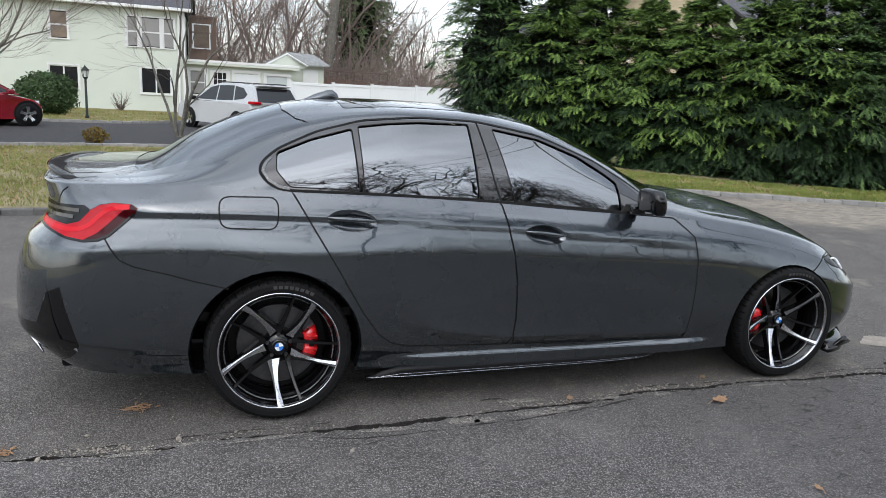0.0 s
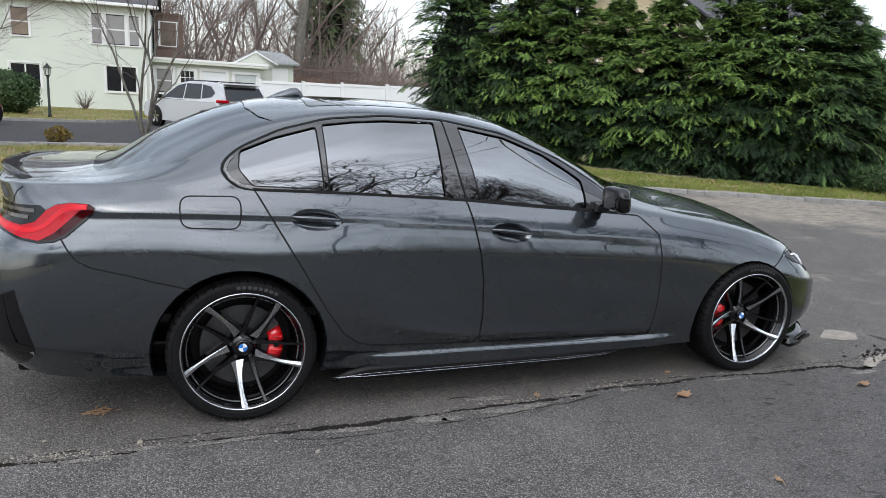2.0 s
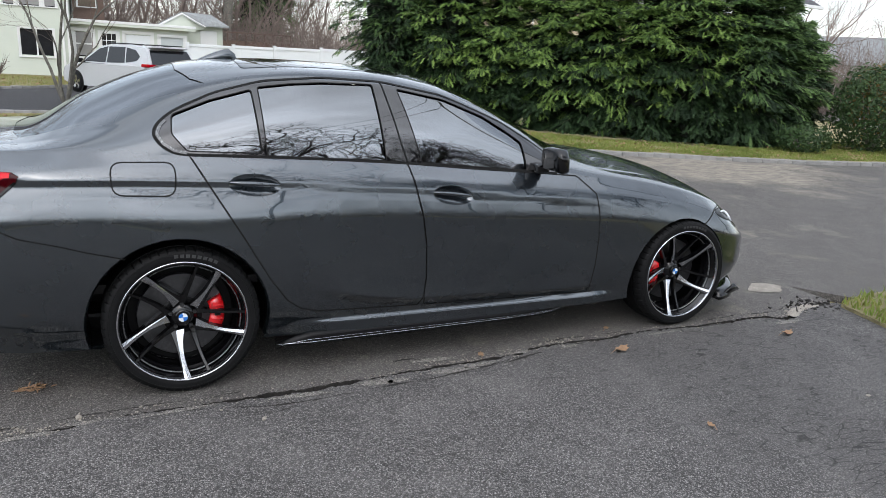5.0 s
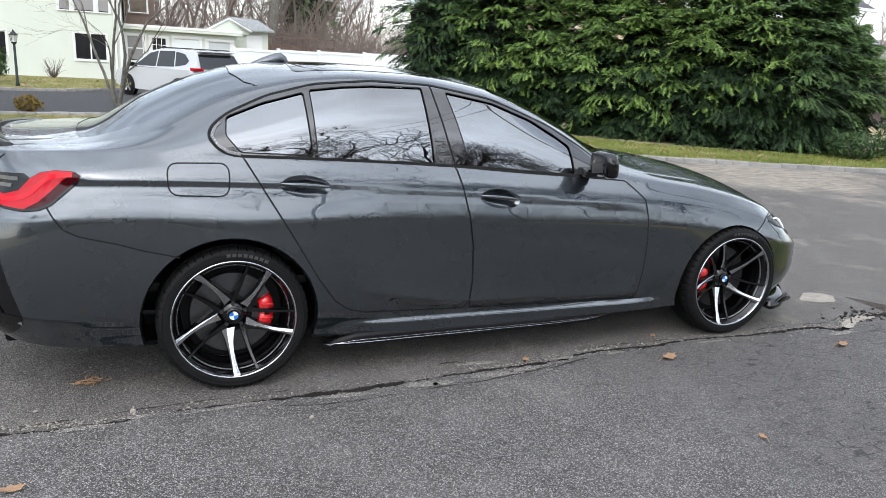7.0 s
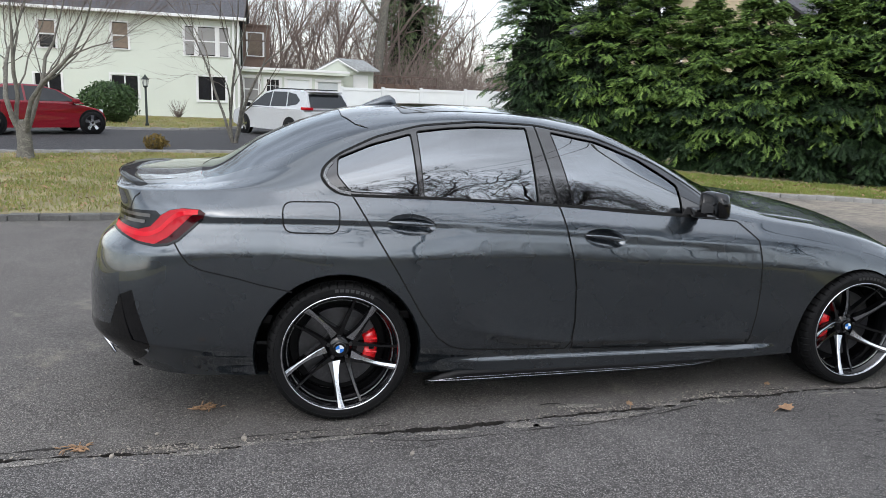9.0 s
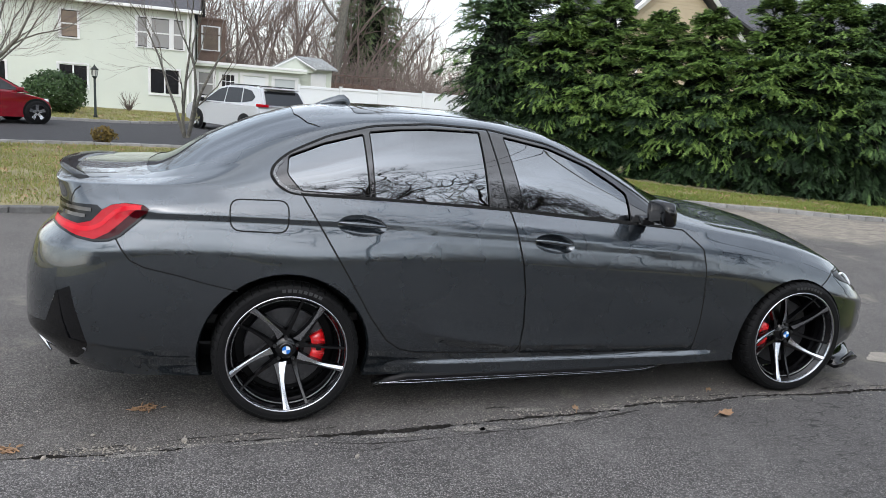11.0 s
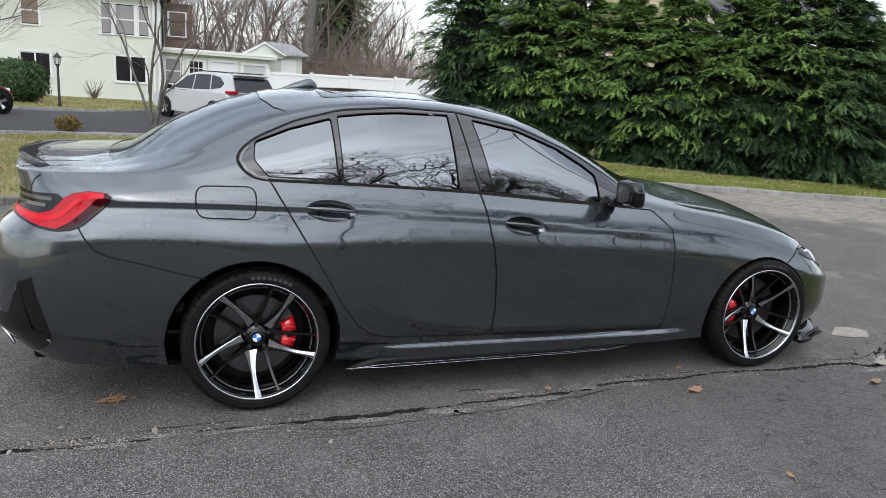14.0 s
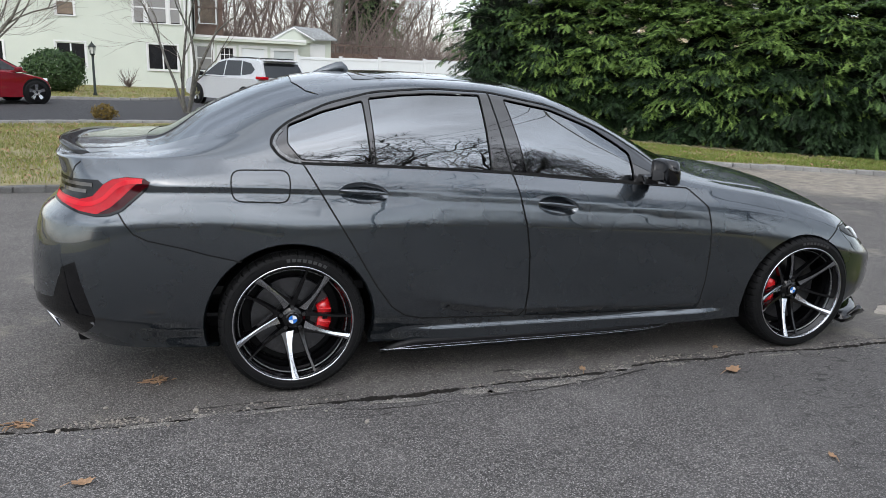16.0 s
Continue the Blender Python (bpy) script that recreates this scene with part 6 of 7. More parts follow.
# handle bowls and grips
for i, (cx, cz, rx, rz, tl) in enumerate(HANDLES):
    door = skins["rear_door" if i == 0 else "front_door", False]
    rings, nv = [], 36
    for r in (1.0, .97, .9, .75, .55, .3, .02):
        uv = np.array(to_uv("low", ellipse(cx, cz, rx * r, rz * r, tl)))
        p, n = lower_sheet(uv[:, 0], uv[:, 1]), sheet_normals(lower_sheet, uv[:, 0], uv[:, 1])
        rings.append(p - n * (0.028 * (1 - r ** 2.2) ** 0.9))
    v = np.concatenate(rings)
    f = [(a * nv + k, a * nv + (k + 1) % nv, (a + 1) * nv + (k + 1) % nv, (a + 1) * nv + k) for a in range(len(rings) - 1) for k in range(nv)]
    part("handle_bowl", mesh_from("handle_bowl", v.tolist(), f, True), PAINT, door)
    grip = []
    for s in np.linspace(-1, 1, 15):
        x = cx + s * rx * 0.97
        z = cz + math.tan(radians(tl)) * (x - cx) + 0.006
        uv = to_uv("low", [(x, z)])[0]
        p, n = lower_sheet([uv[0]], [uv[1]])[0], sheet_normals(lower_sheet, [uv[0]], [uv[1]])[0]
        hgt = 0.0105 * (1 - 0.55 * s * s)
        out = 0.010 * (1 - s ** 4) - 0.004 * abs(s) ** 6
        up = np.array([0, 0, 1.0])
        grip.append([p + n * (out + a) + up * b for a, b in ((-.012, -hgt), (-.002, -hgt * 1.02), (.003, -hgt * .6), (.002, hgt * .5), (-.004, hgt), (-.014, hgt))])
    v = np.concatenate(grip)
    f = [(a * 6 + k, a * 6 + (k + 1) % 6, (a + 1) * 6 + (k + 1) % 6, (a + 1) * 6 + k) for a in range(14) for k in range(6)]
    part("handle", mesh_from("handle", v.tolist(), f, True), PAINT, door, "body-coloured pull handle")

# ---- the upper sheet: side windows, pillars, roof, screens, bonnet, boot lid ----
SIDE = rounded([(.053, 1.047), (-.012, 1.056), (-.058, 1.085), (-.086, 1.126), (-.068, 1.168), (.002, 1.221), (.184, 1.302), (.402, 1.360), (.686, 1.386), (.983, 1.379), (1.323, 1.324), (1.657, 1.201), (1.848, 1.090), (1.945, 1.020),
        (1.95, .942), (1.867, .947), (1.416, .977), (1.058, 1.006), (.695, 1.025), (.37, 1.038)], .045)
GLASS_A = rounded([(-.004, 1.205), (.156, 1.268), (.346, 1.321), (.362, 1.052), (.046, 1.062), (-.012, 1.131)], .015)
GLASS_B = rounded([(.376, 1.332), (.53, 1.352), (.681, 1.363), (.937, 1.364), (.951, 1.018), (.384, 1.042)], .012)
GLASS_C = rounded([(1.064, 1.347), (1.318, 1.304), (1.546, 1.224), (1.690, 1.142), (1.752, 1.098), (1.742, .963), (1.416, .986), (1.137, 1.008)], .012)
REAR_SCREEN = [(.055, 0.0), (.05, -.28), (.10, -.46), (.155, -.535), (.10, -.565), (-.20, -.56), (-.50, -.55), (-.60, -.53), (-.63, -.40), (-.655, 0.0), (-.655, .2), (.055, .2)]
WINDSCREEN = [(1.30, 0.0), (1.315, -.30), (1.37, -.50), (1.43, -.535), (1.75, -.575), (2.02, -.62), (2.11, -.64), (2.15, -.45), (2.17, 0.0), (2.17, .2), (1.30, .2)]
SUNROOF = rounded([(.34, .3), (.34, -.42), (1.16, -.42), (1.16, .3)], .03)
BONNET = [(2.21, .2), (2.21, -.60), (2.40, -.705), (2.80, -.69), (3.10, -.63), (3.30, -.52), (3.37, -.35), (3.41, 0.0), (3.41, .2)]
BOOT = [(-.66, .2), (-.655, -.50), (-.68, -.585), (-.82, -.60), (-.95, -.55), (-1.2, -.55), (-1.2, .2)]

up = sheet_grid("up")
for nm, poly, plane, top in (("side", SIDE, "xz", .46), ("ga", GLASS_A, "xz", .46), ("gb", GLASS_B, "xz", .46), ("gc", GLASS_C, "xz", .46)):
    uv_of[nm] = to_uv("up", dense(poly, 0.03), plane, top)
    cut(up, "up", uv_of[nm])
for nm, poly in (("rear_screen", REAR_SCREEN), ("windscreen", WINDSCREEN), ("sunroof", SUNROOF), ("bonnet", BONNET), ("boot", BOOT)):
    line = [(x, y) for x, y in dense(poly, 0.035) if y <= 0.0]
    uv_of[nm] = to_uv("up", line, "xy")
    cut(up, "up", uv_of[nm], False)
gl = {}
ctr = np.array([[*f.calc_center_median()] for f in up.faces])
mid = upper_sheet(ctr[:, 0] / UMET["up"][0], ctr[:, 1] / UMET["up"][1])
for f, (x, y, z), c in zip(up.faces, mid, ctr):
    s = c[1] / UMET["up"][1]
    kind = None
    if s < 0.46:
        kind = next((k for k, poly in (("quarter_glass", GLASS_A), ("rear_door_glass", GLASS_B), ("front_door_glass", GLASS_C), ("window_trim", SIDE)) if point_in(poly, x, z)), None)
    if kind is None:
        kind = next((k for k, poly in (("rear_screen", REAR_SCREEN), ("windscreen", WINDSCREEN), ("sunroof", SUNROOF), ("bonnet", BONNET), ("boot_lid", BOOT)) if point_in(poly, x, y)), None)
    gl.setdefault(kind or "roof", []).append(f)
for kind, faces in gl.items():
    pair = kind in ("roof", "rear_screen", "windscreen", "sunroof", "bonnet", "boot_lid")
    m = {"quarter_glass": TINT, "rear_door_glass": TINT, "front_door_glass": TINTFRONT, "window_trim": TRIM, "rear_screen": TINT, "windscreen": TINTFRONT, "sunroof": GLOSSBLACK}.get(kind, PAINT)
    push = {"quarter_glass": -.005, "rear_door_glass": -.005, "front_door_glass": -.005, "window_trim": .001, "rear_screen": -.002, "windscreen": -.002, "sunroof": .002}.get(kind, 0)
    for flip in ((False,) if pair else (False, True)):
        owner = sedan
        if kind == "rear_door_glass":
            owner = skins["rear_door", flip]
        if kind == "front_door_glass":
            owner = skins["front_door", flip]
        skins[kind, flip] = part(kind, panel_mesh(kind, "up", up, faces, push, pair, flip), m, owner)
tagged(skins["window_trim", False], "gloss black window surround and pillar trim")
up.free()
for nm, owner, w in (("side", "window_trim", .013), ("ga", "quarter_glass", .005), ("gb", "rear_door_glass", .005), ("gc", "front_door_glass", .005)):
    part("seal", ribbon("up", uv_of[nm], w, .002, closed=True), GAP, skins[owner, False])
for nm, owner in (("rear_screen", "rear_screen"), ("windscreen", "windscreen"), ("bonnet", "bonnet"), ("boot", "boot_lid"), ("sunroof", "sunroof")):
    line = uv_of[nm]
    if nm == "rear_screen":
        line = to_uv("up", dense([(.055, 0.0), (.05, -.28), (.10, -.46), (.140, -.515)], .035, False), "xy")
    if nm == "boot":
        line = [q for q in line if q[0] < .66]
    for flip in (False, True):
        part("shut_line", ribbon("up", line, .003 if nm == "rear_screen" else .005, flip=flip), GAP, skins[owner, False])
part("shut_line", ribbon("up", to_uv("up", dense([(1.060, 1.006), (1.035, 1.10), (.998, 1.30), (.985, 1.378)], .02, False), "xz", .46), .007, .003), GAP, skins["front_door", False])
# the sky's reflection on the surround's chamfer, drawn as a grey strip
glint_line = to_uv("up", dense([(.045, 1.054), (-.005, 1.064), (-.046, 1.090), (-.070, 1.126), (-.054, 1.160), (-.03, 1.182)], .012, False), "xz", .46)
part("trim_glint", ribbon("up", glint_line, .013, .0035), GLINT, skins["window_trim", False], "grey strip for the sky's reflection on the window surround")
# underside
part("underbody", boxed(-.95, 3.45, -.60, .60, .19, .30, bevel=.02), SATINBLACK, sedan)
for s in (-1, 1):
    part("floor_edge", boxed(.42, 2.42, min(s * .60, s * .84), max(s * .60, s * .84), .20, .26), SATINBLACK, sedan)

# ---- wheels ----
def wheel(owner, at, steer, lean, mirrored=False, width=0.245, full=True, spin=0.0):
    """A twin-spoke alloy with its tyre, brake disc and caliper; the outer face looks to -y."""
    # tyre with a grooved tread
    steps = 432
    prof = [(.262, -.012), (.272, -.009), (.284, -.0125), (.3005, -.0125), (.3020, -.0105), (.3040, -.0120), (.3115, -.0085), (.3190, -.0030), (.3255, .0080), (.3295, .0240), (.3310, .0440), (.3210, .0460), (.3210, .0540), (.331, .0560), (.331, width * .5),
            (.331, width - .06), (.328, width - .034), (.314, width - .007), (.284, width), (.255, width - .01)]
    bm = bmesh.new()
    rings = lathe(bm, prof, steps)
    for r, deep in ((6, .001), (7, .003), (8, .005), (9, .006), (10, .006)):
        for k in range(steps):
            if k % 8 == 0:
                v = rings[r][k]
                v.co -= Vector((v.co.x, 0, v.co.z)).normalized() * deep
                v.co.y += deep * .5
    m = pose(at[0], at[1], at[2], 0, 0, steer + (180 if mirrored else 0)) @ pose(0, 0, 0, -lean, 0, 0)
    w = part("wheel", bm, RUBBER, owner, "low-profile black tyre on a black and silver alloy rim")
    w.matrix_basis = m
    # barrel and lip
    bm = bmesh.new()
    lathe(bm, [(.268, .004), (.262, .012), (.252, .030), (.240, .05), (.232, .10), (.232, .19), (.245, .215)], 72)
    part("barrel", bm, RIMBLACK, w, smooth=True)
    bm = bmesh.new()
    lathe(bm, [(.2700, .004), (.2720, -.008), (.2710, -.0130), (.2665, -.0135), (.2620, -.008), (.2605, .004)], 96)
    part("lip", bm, SILVER, w, "machined silver rim lip", smooth=True)
    # added grey ring stands in for silvery reflections inside the black barrel
    bm = bmesh.new()
    lathe(bm, [(.2470, .030), (.2455, .026), (.2425, .027), (.2410, .034)], 96)
    part("barrel_glint", bm, GLINT, w, smooth=True)
    if not full:
        return w
    bm = bmesh.new()
    lathe(bm, [(.001, .175), (.12, .175), (.225, .172), (.232, .175)], 48)
    part("back_plate", bm, SATINBLACK, w)
    bm = bmesh.new()
    lathe(bm, [(.085, .118), (.186, .118), (.188, .121), (.188, .142), (.085, .142)], 64)
    part("brake_disc", bm, DISC, w, smooth=False)
    bm = bmesh.new()
    lathe(bm, [(.001, .104), (.078, .104), (.086, .108), (.086, .13)], 40)
    part("disc_hat", bm, SATINBLACK, w)

    def spoke(a0, r0, a1, r1, w0, wm, w1, y0, ym, y1, deep, face):
        """A blade from the hub (a0, r0) to the lip (a1, r1); bright machined face on the silver ones."""
        n = 12
        bm, bf = bmesh.new(), bmesh.new()
        p0 = Vector((math.cos(radians(a0)), math.sin(radians(a0)))) * r0
        p1 = Vector((math.cos(radians(a1)), math.sin(radians(a1)))) * r1
        d = (p1 - p0).normalized()
        e = Vector((-d.y, d.x))
        rows, tops = [], []
        for k in range(n + 1):
            t = k / n
            p = p0.lerp(p1, t) + e * (-.006 * math.sin(math.pi * t))
            hw = (w0 * (1 - t) ** 3 + 3 * wm * t * (1 - t) + w1 * t ** 3) / 2
            y = y0 * (1 - t) ** 2 + 2 * ym * t * (1 - t) + y1 * t * t
            dd = deep * (1 - 0.35 * t)
            rows.append([bm.verts.new((p.x + e.x * o, y + q, p.y + e.y * o)) for o, q in ((-hw - .005, dd), (-hw, .0015), (hw, .0015), (hw + .005, dd))])
            if face:
                tops.append([bf.verts.new((p.x + e.x * o, y + q, p.y + e.y * o)) for o, q in ((-hw * .95, .010 * (1 - t)), (-hw * .1, -.003 * t), (hw * .95, .0005))])
        for A, B in zip(rows, rows[1:]):
            for j in range(4):
                bm.faces.new((A[j], B[j], B[(j + 1) % 4], A[(j + 1) % 4]))
        bm.faces.new(rows[0])
        bm.faces.new(rows[-1][::-1])
        bmesh.ops.recalc_face_normals(bm, faces=bm.faces)
        ob = part("spoke", bm, RIMBLACK, w)
        if face:
            for A, B in zip(tops, tops[1:]):
                for j in range(2):
                    f = bf.faces.new((A[j], B[j], B[j + 1], A[j + 1]))
            bmesh.ops.recalc_face_normals(bf, faces=bf.faces)
            if sum(f.normal.y for f in bf.faces) > 0:
                bmesh.ops.reverse_faces(bf, faces=bf.faces)
            part("spoke_face", bf, SILVER, w)

    for k in range(5):
        base = spin + 72 * k
        spoke(base - 22, .068, base, .263, .060, .0155, .030, .078, .040, -.009, .040, True)
        spoke(base + 37, .060, base + 20.5, .262, .026, .009, .012, .080, .062, .010, .030, False)
    bm = bmesh.new()
    lathe(bm, [(.001, .073), (.034, .073), (.044, .078), (.056, .088), (.066, .10), (.068, .13)], 40)
    part("hub", bm, RIMBLACK, w, smooth=True)
    for k in range(5):
        a = radians(spin + 36 + 72 * k)
        bm = bmesh.new()
        lathe(bm, [(.001, .020), (.008, .020), (.0095, .023), (.0095, .036)], 6)
        bmesh.ops.translate(bm, verts=bm.verts, vec=(.054 * math.cos(a), .054, .054 * math.sin(a)))
        part("wheel_bolt", bm, DISC, w)
    bm = bmesh.new()
    lathe(bm, [(.001, .0600), (.029, .0600), (.0325, .0625), (.0325, .078)], 40)
    cap = part("hub_cap", bm, GLOSSBLACK, w, smooth=False)
    for q in range(4):
        bm = bmesh.new()
        pts = [bm.verts.new((0, .0588, 0))] + [bm.verts.new((.0195 * math.cos(radians(90 * q + a + 6)), .0588, .0195 * math.sin(radians(90 * q + a + 6)))) for a in range(0, 91, 15)]
        f = bm.faces.new(pts)
        bmesh.ops.recalc_face_normals(bm, faces=[f])
        if f.normal.y > 0:
            f.normal_flip()
        part("badge", bm, BLUE if q % 2 else BADGEWHITE, w)
    return w


def caliper(owner, at, side, steer):
    """A red fixed caliper: bridge, two bosses, and bleed screws."""
    bm = bmesh.new()
    n = 9
    prev = None
    for k in range(n + 1):
        a = radians(-26 + 52 * k / n)
        bulge = 0.010 * math.exp(-((abs(a) - .24) / .13) ** 2)
        ring = [bm.verts.new((side * r * math.cos(a), y, r * math.sin(a))) for r, y in ((.118, .092), (.120, .085 - bulge), (.150, .080 - bulge), (.176, .086 - bulge * .6), (.184, .096), (.184, .16), (.118, .16))]
        if prev:
            for j in range(7):
                bm.faces.new((prev[j], ring[j], ring[(j + 1) % 7], prev[(j + 1) % 7]))
        else:
            bm.faces.new(ring)
        prev = ring
    bm.faces.new(prev[::-1])
    bmesh.ops.recalc_face_normals(bm, faces=bm.faces)
    ob = part("caliper", bm, CALIPER, owner, "glossy red brake caliper", smooth=True)
    ob.matrix_basis = pose(*at, 0, 0, steer)
    for dz in (-.028, .004, .036):
        part("rib", boxed(side * .15 - .026, side * .15 + .026, .070, .081, dz - .003, dz + .003, bevel=.001), CALIPER, ob)
    part("pad_window", boxed(side * .15 - .012, side * .15 + .012, .0735, .09, -.014, .010, bevel=.002), SATINBLACK, ob)
    return ob


WR, WF = (0.0, -.905, .331), (2.851, -.900, .331)
STEER, LEAN = -1.0, 2.6
wheel(sedan, WR, 0, LEAN, width=.255, spin=-17)
wheel(sedan, WF, STEER, 0.0, width=.235, spin=-30)
wheel(sedan, (0, .905, .331), 0, LEAN, True, .255, False)
wheel(sedan, (2.851, .900, .331), STEER, 1.0, True, .235, False)
caliper(sedan, WR, 1, 0)
caliper(sedan, WF, -1, STEER)

# raised marks on the tyre walls, as plain bars
for at, steer, lean, spans in ((WR, 0, LEAN, [(96 - k * 4.6, 3.2) for k in range(8)]), (WF, STEER, 0.0, [(100 - k * 4.6, 3.2) for k in range(8)])):
    for a0, da in spans:
        bm = bmesh.new()
        vs = [bm.verts.new((r * math.cos(radians(a)), -.0142, r * math.sin(radians(a)))) for r, a in ((.289, a0), (.304, a0), (.304, a0 - da), (.289, a0 - da))]
        f = bm.faces.new(vs)
        if f.normal.y > 0:
            f.normal_flip()
        ob = part("sidewall_mark", bm, LETTER, sedan)
        ob.matrix_basis = pose(*at, 0, 0, steer) @ pose(0, 0, 0, -lean, 0, 0)


# ---- mirror, spoiler, fin, blades ----
def blob(name, sections, material, owner, label="", flip=False):
    """A closed skin through rings of equal point counts."""
    bm = bmesh.new()
    m = np.array([1, -1, 1]) if flip else np.array([1, 1, 1])
    rows = [[bm.verts.new(tuple(np.array(q) * m)) for q in s] for s in sections]
    n = len(rows[0])
    for A, B in zip(rows, rows[1:]):
        for j in range(n):
            bm.faces.new((A[j], B[j], B[(j + 1) % n], A[(j + 1) % n]))
    bm.faces.new(rows[0])
    bm.faces.new(rows[-1][::-1])
    bmesh.ops.recalc_face_normals(bm, faces=bm.faces)
    return part(name, bm, material, owner, label, smooth=True)


def ring_xz(y, cx, cz, rx, rz, n=16, power=2.6, skew=0.0):
    out = []
    for k in range(n):
        a = 2 * math.pi * k / n
        c, s = math.cos(a), math.sin(a)
        x = rx * math.copysign(abs(c) ** (2 / power), c)
        z = rz * math.copysign(abs(s) ** (2 / power), s)
        out.append((cx + x + skew * z, y, cz + z))
    return out


for flip in (False, True):
    secs = [ring_xz(-0.860, 1.821, 1.038, 0.026, 0.046), ring_xz(-0.885, 1.824, 1.040, 0.040, 0.056, skew=-.12, power=4.0), ring_xz(-0.930, 1.828, 1.040, 0.046, 0.063, skew=-.15, power=4.0), ring_xz(-0.980, 1.828, 1.039, 0.045, 0.061, skew=-.15, power=4.0),
            ring_xz(-1.020, 1.823, 1.036, 0.040, 0.061, skew=-.15, power=3.6), ring_xz(-1.042, 1.818, 1.033, 0.028, 0.044, skew=-.15, power=3.0), ring_xz(-1.050, 1.816, 1.032, 0.014, 0.023, skew=-.15)]
    mir = blob("mirror", secs, GLOSSBLACK, sedan, "gloss black door mirror", flip)
    part("mirror_arm", boxed(1.77, 1.85, *((-.87, -.77) if not flip else (.77, .87)), .955, 1.000, bevel=.012), GLOSSBLACK, mir)
    part("mirror_glass", boxed(1.783, 1.788, *((-1.00, -.90) if not flip else (.90, 1.00)), .988, 1.084, bevel=.002), GLOSSBLACK, mir)

secs = []
for k in range(25):
    y = -.60 + 1.20 * k / 24
    t = abs(y) / .60
    xr = -1.045 + .16 * t ** 2.4
    rise = 0.014 * (1 - t ** 5)
    z = 1.058 - 0.012 * t ** 2
    secs.append([(xr + .15, y, z - .004), (xr + .07, y, z + .012 + rise * .35), (xr + .012, y, z + .016 + rise), (xr, y, z + .012 + rise), (xr + .004, y, z + .002 + rise * .8), (xr + .03, y, z - .022)])
blob("spoiler", secs, SPOILER, sedan, "gloss black boot-lid spoiler lip")

secs = []
for x, h, w in ((.175, .002, .018), (.20, .012, .028), (.26, .034, .03), (.32, .052, .024), (.345, .054, .018), (.375, .03, .014), (.385, .004, .01)):
    z = float(mid_z(x)) - .006
    secs.append([(x, -w, z), (x, -w * .8, z + h * .5), (x, -w * .3, z + h), (x, w * .3, z + h), (x, w * .8, z + h * .5), (x, w, z)])
blob("antenna_fin", secs, PAINT, sedan)

# side skirt blade under the sill, with two bright edges
for s in (-1, 1):
    secs = []
    for k in range(21):
        t = k / 20
        x = .41 + 1.62 * t
        lo = .150 + .012 * t + .03 * max(0, t - .93) / .07
        hi = lo + (.056 - .014 * t) * min(1, .1 + t / .09)
        y = .872 + .018 * min(1, t / .1) * min(1, (1 - t) / .25)
        secs.append([(x, s * (y - .05), hi), (x, s * (y + .000), hi), (x, s * (y + .002), hi - .018), (x, s * (y + .004), lo + .012), (x, s * (y + .002), lo), (x, s * (y - .05), lo)])
    sk = blob("side_skirt", secs, SATINBLACK, sedan, "gloss black side skirt blade")
    if s < 0:
        for f, dz in ((.5, .0), (1.0, -.001)):
            bm = bmesh.new()
            pts, rad = [], []
            for k in range(21):
                t = k / 20
                c = secs[k]
                a, b = (Vector(c[2]), Vector(c[3]))
                pts.append(a.lerp(b, f) + Vector((0, -.0008, dz)))
                rad.append((.0022 - .0012 * t) * (1 if f == 1.0 else .55))
            tube(bm, pts, rad, 5)
            part("bright_edge", bm, SILVER, sk, smooth=True)

